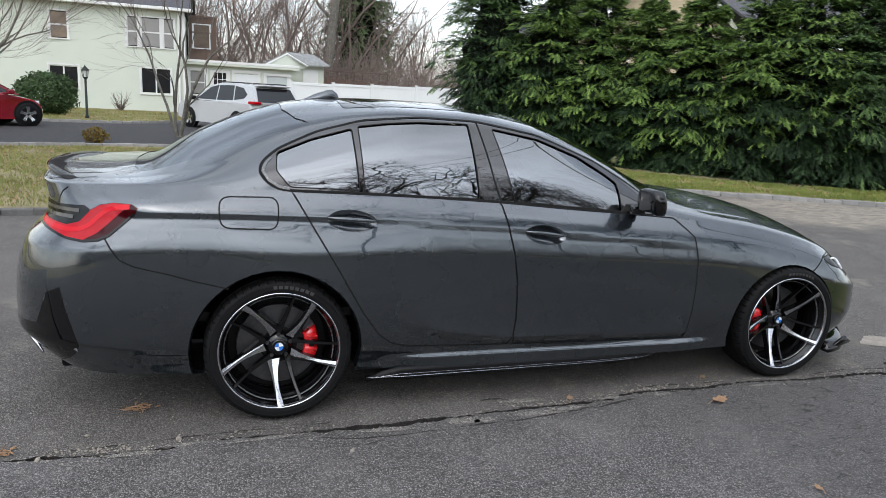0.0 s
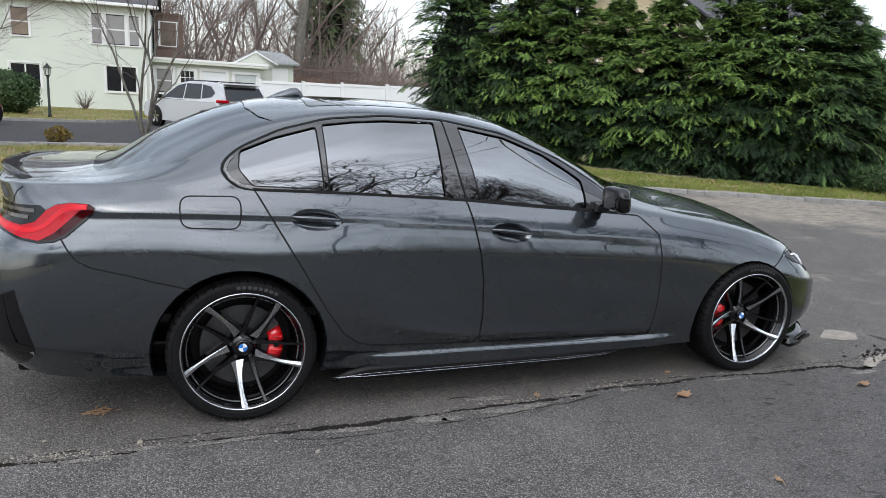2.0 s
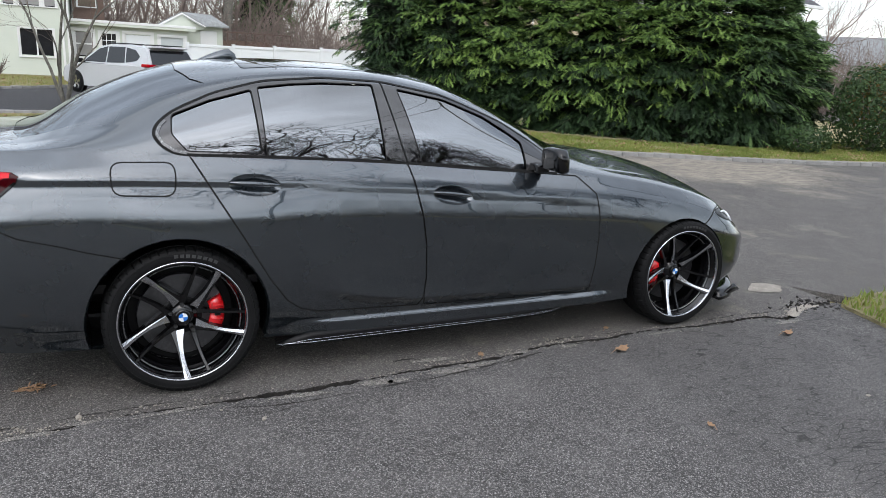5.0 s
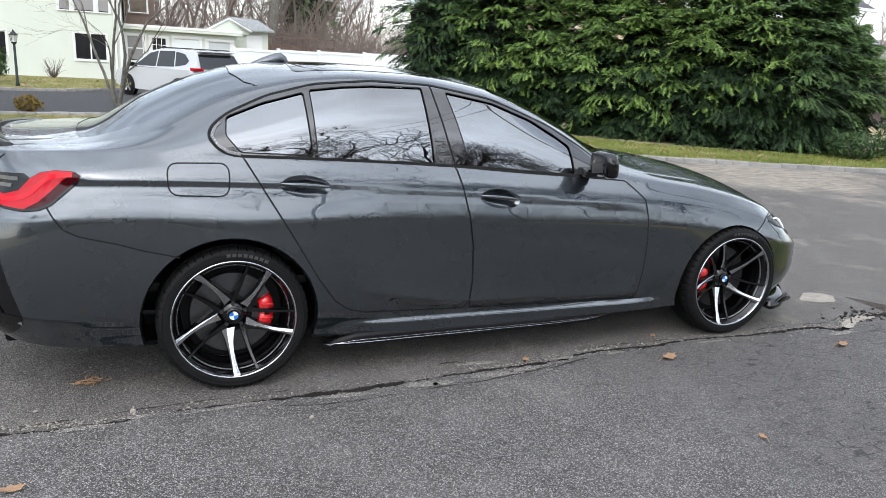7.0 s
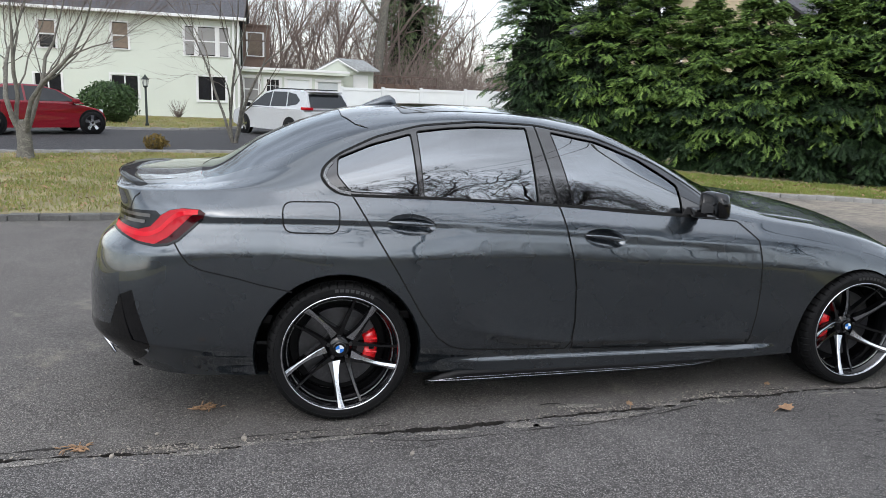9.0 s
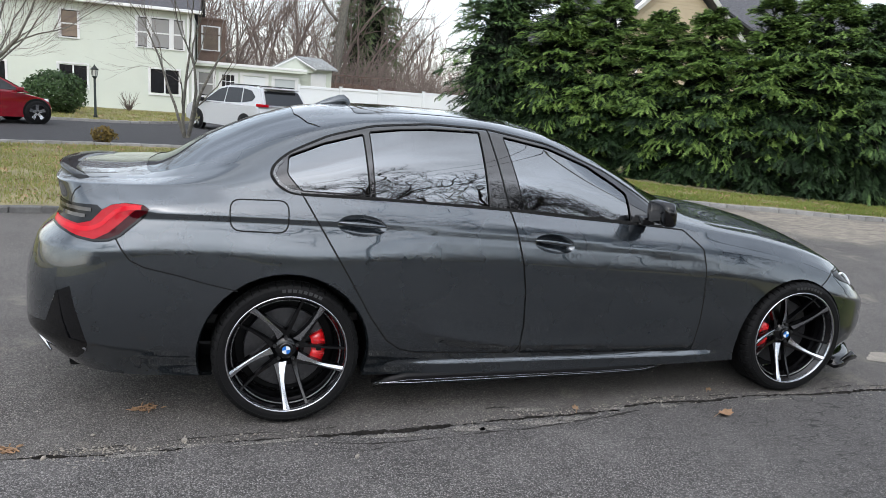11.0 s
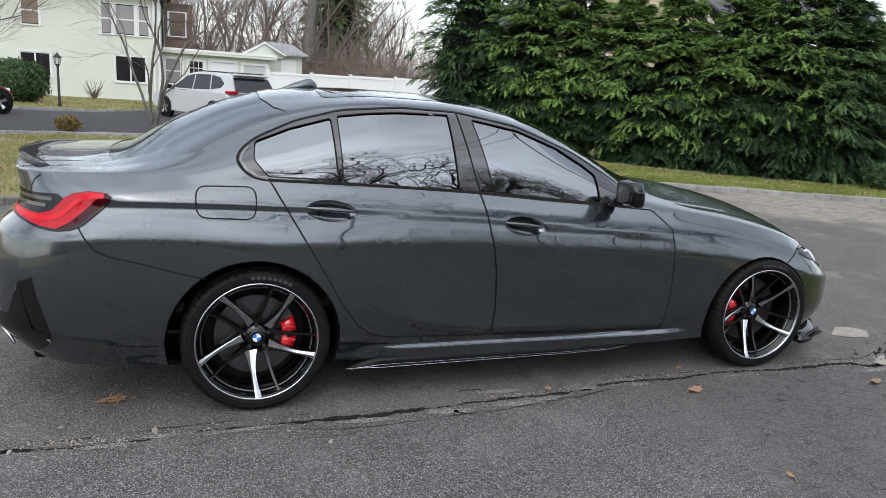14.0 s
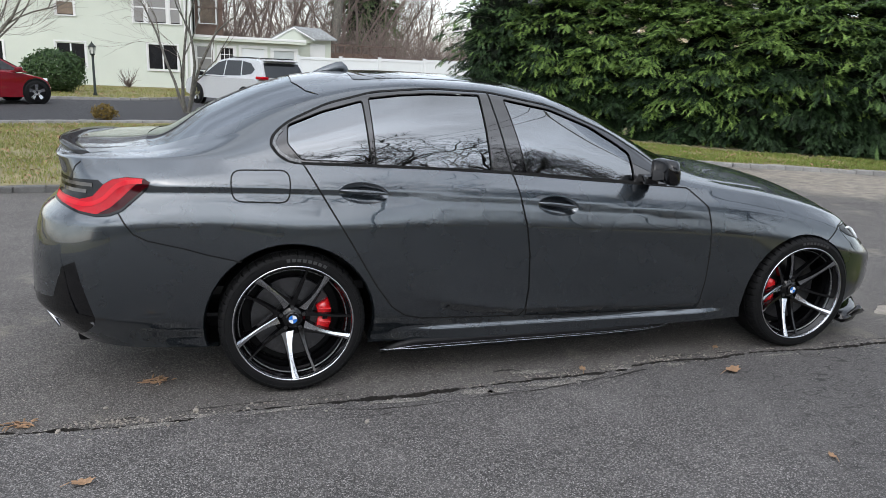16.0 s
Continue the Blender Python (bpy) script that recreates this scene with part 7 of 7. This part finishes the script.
# rear diffuser corner and its bright accents
for flip in (False, True):
    e = -1 if flip else 1
    bm = bmesh.new()
    pts = [Vector((-1.125, e * -.30, .43)), Vector((-1.105, e * -.48, .41)), Vector((-1.06, e * -.60, .36)), Vector((-1.00, e * -.68, .30))]
    tube(bm, pts, [.006, .011, .012, .006], 6)
    part("diffuser_trim", bm, SILVER, sedan, smooth=True)
    bm = bmesh.new()
    vs = [bm.verts.new((x, e * y, z)) for x, y, z in ((-.92, -.772, .385), (-.845, -.83, .392), (-.83, -.845, .350))]
    r = bmesh.ops.extrude_face_region(bm, geom=[bm.faces.new(vs)])
    bmesh.ops.translate(bm, verts=[g for g in r["geom"] if isinstance(g, bmesh.types.BMVert)], vec=(0, e * .02, 0))
    bmesh.ops.recalc_face_normals(bm, faces=bm.faces)
    part("diffuser_fin", bm, SILVER, sedan)
    secs = []
    for k in range(9):
        t = k / 8
        x, y = 3.235 + .33 * t, .845 - .22 * t ** 2.0
        z = .115 + .012 * t
        secs.append([(x, e * -(y - .12), z + .05), (x, e * -(y - .015), z + .052), (x, e * -(y + .012), z + .022), (x, e * -(y + .018), z), (x, e * -(y - .12), z)])
    lip = blob("splitter", secs, GLOSSBLACK, sedan, "gloss black front lip corner")
    blob("winglet", [[(3.30, e * -.838, .135), (3.30, e * -.842, .150), (3.30, e * -.825, .150), (3.30, e * -.825, .135)],
                     [(3.38, e * -.83, .145), (3.385, e * -.838, .205), (3.385, e * -.822, .205), (3.38, e * -.81, .145)],
                     [(3.445, e * -.815, .150), (3.445, e * -.822, .165), (3.445, e * -.812, .165), (3.445, e * -.80, .150)]], GLOSSBLACK, lip)
    bm = bmesh.new()
    uvl = to_uv("low", [(3.16, .690), (3.21, .688), (3.245, .672), (3.262, .648), (3.268, .625)])
    pl = [Vector((q[0], q[1] * e, q[2])) for q in (lower_sheet([a], [b])[0] + sheet_normals(lower_sheet, [a], [b])[0] * .003 for a, b in uvl)]
    tube(bm, pl, [.004, .009, .012, .010, .004], 8)
    part("running_light", bm, LAMPGLASS, skins["headlamp", flip], "pale daytime running light strip", smooth=True)

# ---- cabin ----
part("cabin_floor", boxed(-.55, 2.2, -.70, .70, .42, .46), LEATHER, sedan)
part("dashboard", boxed(1.72, 2.12, -.66, .66, .72, .97, bevel=.05), LEATHER, sedan)
part("parcel_shelf", boxed(-.62, -.18, -.60, .60, .96, 1.02, bevel=.02), LEATHER, sedan)
part("rear_bench", boxed(-.12, .42, -.60, .60, .46, .72, bevel=.05), LEATHER, sedan)
part("rear_backrest", boxed(-.22, -.06, -.60, .60, .60, 1.12, bevel=.04), LEATHER, sedan)
for y in (-.36, .36):
    seat = part("front_seat", boxed(.82, 1.36, y - .25, y + .25, .46, .66, bevel=.06), LEATHER, sedan)
    bk = part("backrest", boxed(-.07, .07, -.24, .24, 0, .58, bevel=.05), LEATHER, seat)
    bk.matrix_basis = pose(.84, y, .62, 0, -14, 0)
    hr = part("headrest", boxed(-.05, .05, -.13, .13, 0, .17, bevel=.04), LEATHER, seat)
    hr.matrix_basis = pose(.69, y, 1.20, 0, -8, 0)
bm = bmesh.new()
for k in range(28):
    a, b = 2 * math.pi * k / 28, 2 * math.pi * (k + 1) / 28
    tube(bm, [(0, .185 * math.cos(a), .185 * math.sin(a)), (0, .185 * math.cos(b), .185 * math.sin(b))], .015, 6)
stw = part("steering_wheel", bm, LEATHER, sedan)
stw.matrix_basis = pose(1.62, .36, .92, 0, -24, 0)

# ---- the two cars across the street ----
def plain_car(name, at, turn, label, body_paint, width, low, deck, roof, belt, glass, wheels, radius, lamps, roof_w=.70):
    """A parked car: low = side outline of the body, roof = outline of the cabin from belt to roof, glass = side panes as spans of the cabin."""
    car = thing(name, at, turn, label, "car")
    w = width / 2
    cx = sum(p[0] for p in low) / len(low)
    cz = sum(p[1] for p in low) / len(low)
    secs = []
    for y, k in ((-w, .90), (-w + .03, .945), (-w + .20, .99), (-w + .5, 1.0), (w - .5, 1.0), (w - .20, .99), (w - .03, .945), (w, .90)):
        secs.append([(cx + (x - cx) * k, y, cz + (z - cz) * (k if z > .5 else 1)) for x, z in low])
    bm = bmesh.new()
    rows = [[bm.verts.new(q) for q in s] for s in secs]
    n = len(low)
    for A, B in zip(rows, rows[1:]):
        for j in range(n):
            bm.faces.new((A[j], B[j], B[(j + 1) % n], A[(j + 1) % n]))
    bm.faces.new(rows[0])
    bm.faces.new(rows[-1][::-1])
    bmesh.ops.recalc_face_normals(bm, faces=bm.faces)
    part("body", bm, body_paint, car)
    # cabin: belt ring to roof ring
    wb, wr = w * .93, w * roof_w

    def at_h(x, t, s, push=0.0):
        return (x, s * (wb + (wr - wb) * t + push), belt + (max(p[1] for p in roof) - belt) * t)
    top = max(p[1] for p in roof)
    secs = []
    for y_b in (-1, -.97, -.85, .85, .97, 1):
        ring = []
        for x, z in roof:
            t = (z - belt) / (top - belt)
            ring.append((x, y_b * (wb + (wr - wb) * max(t, 0)), z - (0.02 if abs(y_b) > .9 and t > .9 else 0)))
        secs.append(ring)
    bm = bmesh.new()
    rows = [[bm.verts.new(q) for q in s] for s in secs]
    n = len(roof)
    for A, B in zip(rows, rows[1:]):
        for j in range(n):
            bm.faces.new((A[j], B[j], B[(j + 1) % n], A[(j + 1) % n]))
    bm.faces.new(rows[0])
    bm.faces.new(rows[-1][::-1])
    bmesh.ops.recalc_face_normals(bm, faces=bm.faces)
    part("cabin", bm, body_paint, car)
    for pane in glass:
        for s in (-1, 1):
            bm = bmesh.new()
            vs = [bm.verts.new(at_h(x, (z - belt) / (top - belt), s, .006)) for x, z in pane]
            f = bm.faces.new(vs)
            r = bmesh.ops.extrude_face_region(bm, geom=[f])
            bmesh.ops.translate(bm, verts=[g for g in r["geom"] if isinstance(g, bmesh.types.BMVert)], vec=(0, -s * .01, 0))
            bmesh.ops.recalc_face_normals(bm, faces=bm.faces)
            part("side_window", bm, PANE, car)
    # front and rear screens on the cabin's ends
    for (xa, za), (xb, zb) in deck:
        bm = bmesh.new()
        d = Vector((zb - za, 0, -(xb - xa))).normalized() * .035
        if d.x * ((xa + xb) / 2 - sum(p[0] for p in roof) / len(roof)) < 0:
            d = -d
        ta, tb = (za - belt) / (top - belt), (zb - belt) / (top - belt)
        ya, yb = (wb + (wr - wb) * ta) * .88, (wb + (wr - wb) * tb) * .88
        vs = [bm.verts.new((x + d.x, y, z + d.z)) for x, y, z in ((xa, -ya, za), (xa, ya, za), (xb, yb, zb), (xb, -yb, zb))]
        bm.faces.new(vs)
        part("screen", bm, PANE, car)
    for x in wheels:
        for s in (-1, 1):
            bm = bmesh.new()
            lathe(bm, [(radius * .66, -.005), (radius * .8, .0), (radius * .95, .015), (radius, .05), (radius, .17), (radius * .6, .18)], 40)
            ty = part("wheel", bm, RUBBER, car, smooth=True)
            ty.matrix_basis = pose(x, s * (w + .02), radius, 0, 0, 0 if s < 0 else 180)
            bm = bmesh.new()
            lathe(bm, [(.001, .05), (radius * .55, .05), (radius * .66, .03), (radius * .68, .0), (radius * .62, -.004)], 40)
            part("rim", bm, RIMBLACK, ty)
            for k in range(5):
                a = radians(72 * k + 18)
                c, q = math.cos(a), math.sin(a)
                bm = bmesh.new()
                rows = [[bm.verts.new((r * c - o * q, y, r * q + o * c)) for o in (-hw, hw)] for r, hw, y in ((.03, .045, .01), (radius * .35, .036, .008), (radius * .66, .052, -.004))]
                for A, B in zip(rows, rows[1:]):
                    bm.faces.new((A[0], B[0], B[1], A[1]))
                r = bmesh.ops.extrude_face_region(bm, geom=bm.faces[:])
                bmesh.ops.translate(bm, verts=[g for g in r["geom"] if isinstance(g, bmesh.types.BMVert)], vec=(0, .03, 0))
                bmesh.ops.recalc_face_normals(bm, faces=bm.faces)
                part("spoke", bm, SILVER, ty)
            bm = bmesh.new()
            lathe(bm, [(.001, -.001), (radius * 1.12, -.001), (radius * 1.15, .006)], 40)
            ar = part("wheel_well", bm, SATINBLACK, car)
            ar.matrix_basis = pose(x, s * (w + .001), radius * 1.02, 0, 0, 0 if s < 0 else 180)
    for nm, m, d in lamps:
        part(nm, boxed(*d, bevel=.02), m, car)
    for s in (-1, 1):
        xm = glass[0][0][0] - .06
        mi = part("mirror", boxed(xm - .10, xm + .08, min(s * (w + .02), s * (w + .2)), max(s * (w + .02), s * (w + .2)), belt + .0, belt + .14, bevel=.04), SATINBLACK if body_paint is WHITEPAINT else body_paint, car)
        part("mirror_stem", boxed(xm - .04, xm + .02, min(s * (w - .06), s * (w + .05)), max(s * (w - .06), s * (w + .05)), belt + .0, belt + .04), SATINBLACK, mi)
        for hx in [p[0] for p in [g[-1] for g in glass[:2]]]:
            part("handle", boxed(hx + .05, hx + .22, s * w - .012, s * w + .012, belt - .14, belt - .11, bevel=.006), body_paint, car)
    return car


# red two-door hatchback, nose to +x in its own axes
red_low = [(-2.05, .32), (-2.12, .55), (-2.08, .80), (-1.95, .92), (-1.2, .93), (-.2, .92), (.75, .90), (1.25, .84), (1.70, .74), (1.86, .62), (1.92, .45), (1.90, .28), (1.60, .20), (-1.6, .20)]
red_roof = [(-2.0, .90), (-1.75, 1.12), (-1.20, 1.34), (-.5, 1.395), (.1, 1.385), (.6, 1.25), (1.25, .87)]
hatchback = plain_car("hatchback", (-6.55, 17.35, 0.066), 34, "glossy red two-door hatchback on the far driveway", REDPAINT, 1.79, red_low, [((.61, 1.24), (1.2, .90)), ((-1.72, 1.13), (-1.22, 1.33))], red_roof, .89,
          [[(1.02, .935), (.52, 1.25), (.12, 1.335), (-.28, 1.345), (-.28, .945)], [(-.34, .945), (-.34, 1.345), (-.65, 1.33), (-1.10, 1.22), (-1.25, 1.08), (-1.15, .97)]],
          (-1.20, 1.42), .335, [("headlamp", LAMPGLASS, (1.56, 1.78, -.80, -.52, .62, .72)), ("headlamp", LAMPGLASS, (1.56, 1.78, .52, .80, .62, .72)), ("tail_lamp", REDLENS, (-2.1, -1.95, -.85, -.6, .78, .9)), ("tail_lamp", REDLENS, (-2.1, -1.95, .6, .85, .78, .9))])

hatchback.matrix_basis = hatchback.matrix_basis @ Matrix.Scale(.93, 4)

# white crossover, nose away to the left
suv_low = [(-2.28, .40), (-2.30, .62), (-2.22, .95), (-2.1, 1.04), (-1.0, 1.03), (.3, 1.01), (1.15, 1.0), (1.75, .95), (2.1, .82), (2.22, .60), (2.2, .36), (1.8, .25), (-1.9, .25)]
suv_roof = [(-2.22, 1.02), (-2.0, 1.42), (-1.85, 1.60), (-1.0, 1.66), (-.2, 1.65), (.25, 1.55), (1.2, 1.0)]
crossover = plain_car("crossover", (0.35, 19.3, 0.066), 122, "white compact crossover with roof rails on the driveway", WHITEPAINT, 1.84, suv_low, [((.30, 1.53), (1.12, 1.03)), ((-2.19, 1.06), (-1.93, 1.50))], suv_roof, 1.0,
          [[(.98, 1.045), (.30, 1.47), (-.12, 1.56), (-.12, 1.05)], [(-.18, 1.05), (-.18, 1.56), (-.95, 1.57), (-1.05, 1.08)], [(-1.11, 1.09), (-1.02, 1.56), (-1.45, 1.50), (-1.72, 1.30), (-1.6, 1.16)]],
          (-1.35, 1.33), .345, [("tail_lamp", REDLENS, (-2.26, -1.95, -.925, -.66, 1.0, 1.09)), ("tail_lamp", REDLENS, (-2.26, -1.95, .66, .925, 1.0, 1.09)), ("bumper", SATINBLACK, (-2.34, -2.1, -.85, .85, .34, .52)),
                               ("roof_rail", SATINBLACK, (-1.75, .0, -.66, -.62, 1.655, 1.69)), ("roof_rail", SATINBLACK, (-1.75, .0, .62, .66, 1.655, 1.69)), ("rear_spoiler", WHITEPAINT, (-2.08, -1.75, -.60, .60, 1.585, 1.63))], .74)
crossover.matrix_basis = crossover.matrix_basis @ Matrix.Diagonal((.96, .94, .87, 1))

# ---- leaves, grit and twigs on the asphalt ----
def oak_leaf(at, size, turn, curl, label="curled tan oak leaf lying on the asphalt"):
    n = 26
    bm = bmesh.new()
    ctr = bm.verts.new((0, 0, .004))
    rim = []
    for k in range(n):
        a = 2 * math.pi * k / n
        r = .5 * (1 - .30 * abs(math.sin(3.5 * a))) * (1.15 if abs(a - math.pi) < .4 else 1)
        x, y = r * math.cos(a), r * math.sin(a) * .62
        rim.append(bm.verts.new((x * size, y * size, .004 + curl * size * (x * x * 1.6 + abs(y) * .5) + random.uniform(0, .004))))
    for k in range(n):
        bm.faces.new((ctr, rim[k], rim[(k + 1) % n]))
    tube(bm, [(-.5 * size, 0, .006 + curl * size * .4), (-.85 * size, .04 * size, .006)], [.0018, .0012], 4)
    ob = part("leaf", bm, DEADLEAF)
    ob.matrix_basis = pose(*at, 0, 0, turn)
    return tagged(ob, label, "leaf", "fallen leaves")


for x, y, s, t in ((2.25, -1.14, .12, 20), (1.462, -.965, .065, 70), (3.42, -1.25, .10, 10), (2.38, -.83, .06, 40), (-.79, -1.517, .085, 12), (2.08, -1.97, .055, 80), (4.03, -1.55, .08, 30), (-2.1, 5.2, .12, 10), (-3.2, 6.4, .12, 70), (-2.6, 8.2, .14, 120)):
    oak_leaf((x, y, .06 if y > 3 else (.006 if y < -1 else 0)), s, t, random.uniform(.25, .6))

# twig and leaf scraps
for x, y, k in ((-.62, -.69, 26), (-1.10, -1.02, 22)):
    s = Soup()
    rs_l = np.random.RandomState(int(abs(x) * 100))
    for i in range(int(k * 1.5)):
        p = np.array([rs_l.normal(0, .028), rs_l.normal(0, .014), .005])
        d = np.array([rs_l.normal(0, 1), rs_l.normal(0, .6), rs_l.uniform(0, .25)])
        d /= np.linalg.norm(d)
        s.tube([p, p + d * .014, p + d * .03 + np.array([0, 0, -.003])], [.002, .004, .001], 3)
    scrap = part("debris", s.mesh("debris"), DEADLEAF)
    scrap.matrix_basis = pose(x, y, .002)
    tagged(scrap, "small heap of brown twigs and leaf scraps", "debris", kind="stuff")


def grit(name, spots, lo, hi, material, label, seed):
    """Crumbs of stone, one object."""
    rs = np.random.RandomState(seed)
    ico = bmesh.new()
    bmesh.ops.create_icosphere(ico, subdivisions=1, radius=1.0)
    base = np.array([v.co[:] for v in ico.verts])
    tri = np.array([[v.index for v in f.verts] for f in ico.faces])
    ico.free()
    p = np.array(spots)
    k = len(p)
    sc = rs.uniform(lo, hi, (k, 1, 1)) * rs.uniform(.5, 1.3, (k, 1, 3)) * np.array([1, 1, .6])
    a = rs.uniform(0, 6.28, k)
    v = base[None] * sc * rs.uniform(.75, 1.25, (k, len(base), 1))
    x = v[..., 0] * np.cos(a)[:, None] - v[..., 1] * np.sin(a)[:, None]
    y = v[..., 0] * np.sin(a)[:, None] + v[..., 1] * np.cos(a)[:, None]
    v = np.stack([x, y, v[..., 2]], 2) + p[:, None]
    f = (tri[None] + (np.arange(k) * len(base))[:, None, None]).reshape(-1, 3)
    ob = part(name, mesh_from(name, v.reshape(-1, 3).tolist(), f.tolist()), material)
    return tagged(ob, label, "gravel", kind="stuff")


rg = random.Random(31)
crumbs = []
for i in range(len(crack_x)):
    n = int(1.3 + 6 * max(0, wobble(crack_x[i], 1.7, 77.0)))
    for _ in range(n):
        crumbs.append((float(crack_x[i]) + rg.uniform(-.02, .02), crack_mid[i] + rg.choice((-1, 1)) * (crack_half[i] + abs(rg.gauss(.004, .035))), rg.uniform(.001, .006)))
grit("gravel", crumbs, .002, .007, SANDY, "crumbled pale asphalt grit along the crack", 5)
loose = [(rg.uniform(-2.5, 4), rg.uniform(-3.0, .2), .004) for _ in range(900)]
grit("gravel", loose, .002, .006, SANDY, "loose pale grit scattered on the asphalt", 6)
stones = [(.113, -1.15, .008), (-.43, -1.03, .006), (-.80, -.93, .006), (-.95, -1.11, .008), (.27, -1.28, .006), (3.1, -2.0, .006)]
grit("stones", stones, .010, .018, SANDY, "small pale stones on the asphalt", 7)


def stain(at, rx, ry, seed, material, label, z=.004, turn=0):
    """A thin ragged patch lying on the ground."""
    bm = bmesh.new()
    c = bm.verts.new((0, 0, 0))
    n = 64
    rim = []
    for k in range(n):
        a = 2 * math.pi * k / n
        r = 1 + .38 * noise.fractal(Vector((math.cos(a) * .9, math.sin(a) * .9, seed)), .9, 2.1, 3)
        rim.append(bm.verts.new((rx * r * math.cos(a), ry * r * math.sin(a), 0)))
    for k in range(n):
        bm.faces.new((c, rim[k], rim[(k + 1) % n]))
    ob = part("patch", bm, material)
    ob.matrix_basis = pose(*at, 0, 0, turn)
    return tagged(ob, label, "patch", kind="structure")


stain((4.10, -.48, .004), .16, .10, 3, SANDY, "pale sandy patch worn into the road", turn=10)
stain((3.98, -.95, .004), .22, .09, 6, SANDY, "pale crumbled asphalt at the driveway corner", turn=15)
for k, (x, y, rx, ry, z) in enumerate(((.83, -1.105, .075, .028, .0095), (.93, -1.115, .06, .02, .0095), (1.24, -1.095, .13, .022, .0095), (1.40, -1.075, .10, .016, .0095), (.45, -1.125, .16, .018, .0095), (-.62, -1.135, .12, .016, .0095), (-.36, -1.085, .14, .020, .0035),
                                          (-.05, -1.10, .16, .012, .0095), (1.20, -.93, .11, .020, .0035), (2.0, -1.005, .06, .012, .0095), (2.67, -1.0, .10, .010, .0095), (3.63, -1.09, .12, .020, .0095), (1.72, -.985, .10, .014, .0035), (-1.3, -1.12, .2, .02, .0095))):
    stain((x, y, z), rx, ry, 10.0 + k * 3.7, WORN, "pale worn edge of broken asphalt", turn=4 if k % 2 else -2)
chunk = [(4.15 + rg.gauss(0, .14), -.88 + rg.gauss(0, .07), .006) for _ in range(120)]
grit("rubble", chunk, .004, .014, CRACK, "broken dark asphalt rubble at the driveway corner", 8)

# brown leaf litter on the grass strips
def litter(spots, size, label, seed):
    rs = np.random.RandomState(seed)
    p = np.array(spots)
    k = len(p)
    a = rs.uniform(0, 6.28, k)
    L = size * rs.uniform(.5, 1.3, k)
    t = np.stack([np.cos(a), np.sin(a), rs.normal(0, .35, k)], 1) * L[:, None]
    b = np.stack([-np.sin(a), np.cos(a), rs.normal(0, .35, k)], 1) * L[:, None] * .4
    v = np.stack([p - t, p + b, p + t, p - b], 1).reshape(-1, 3)
    i = np.arange(k) * 4
    ob = part("leaf_litter", mesh_from("leaf_litter", v.tolist(), np.stack([i, i + 1, i + 2, i + 3], 1).tolist()), DEADLEAF)
    return tagged(ob, label, "leaf litter", kind="stuff")


litter(scatter(strip, 2600, .095, 41, .35), .032, "scattered brown oak leaves on the grass strip", 1)
litter(scatter(verge, 900, .10, 42), .035, "scattered brown leaves under the evergreens", 2)
litter(scatter(front_lawn, 400, .11, 43), .06, "few brown leaves on the front lawn", 3)
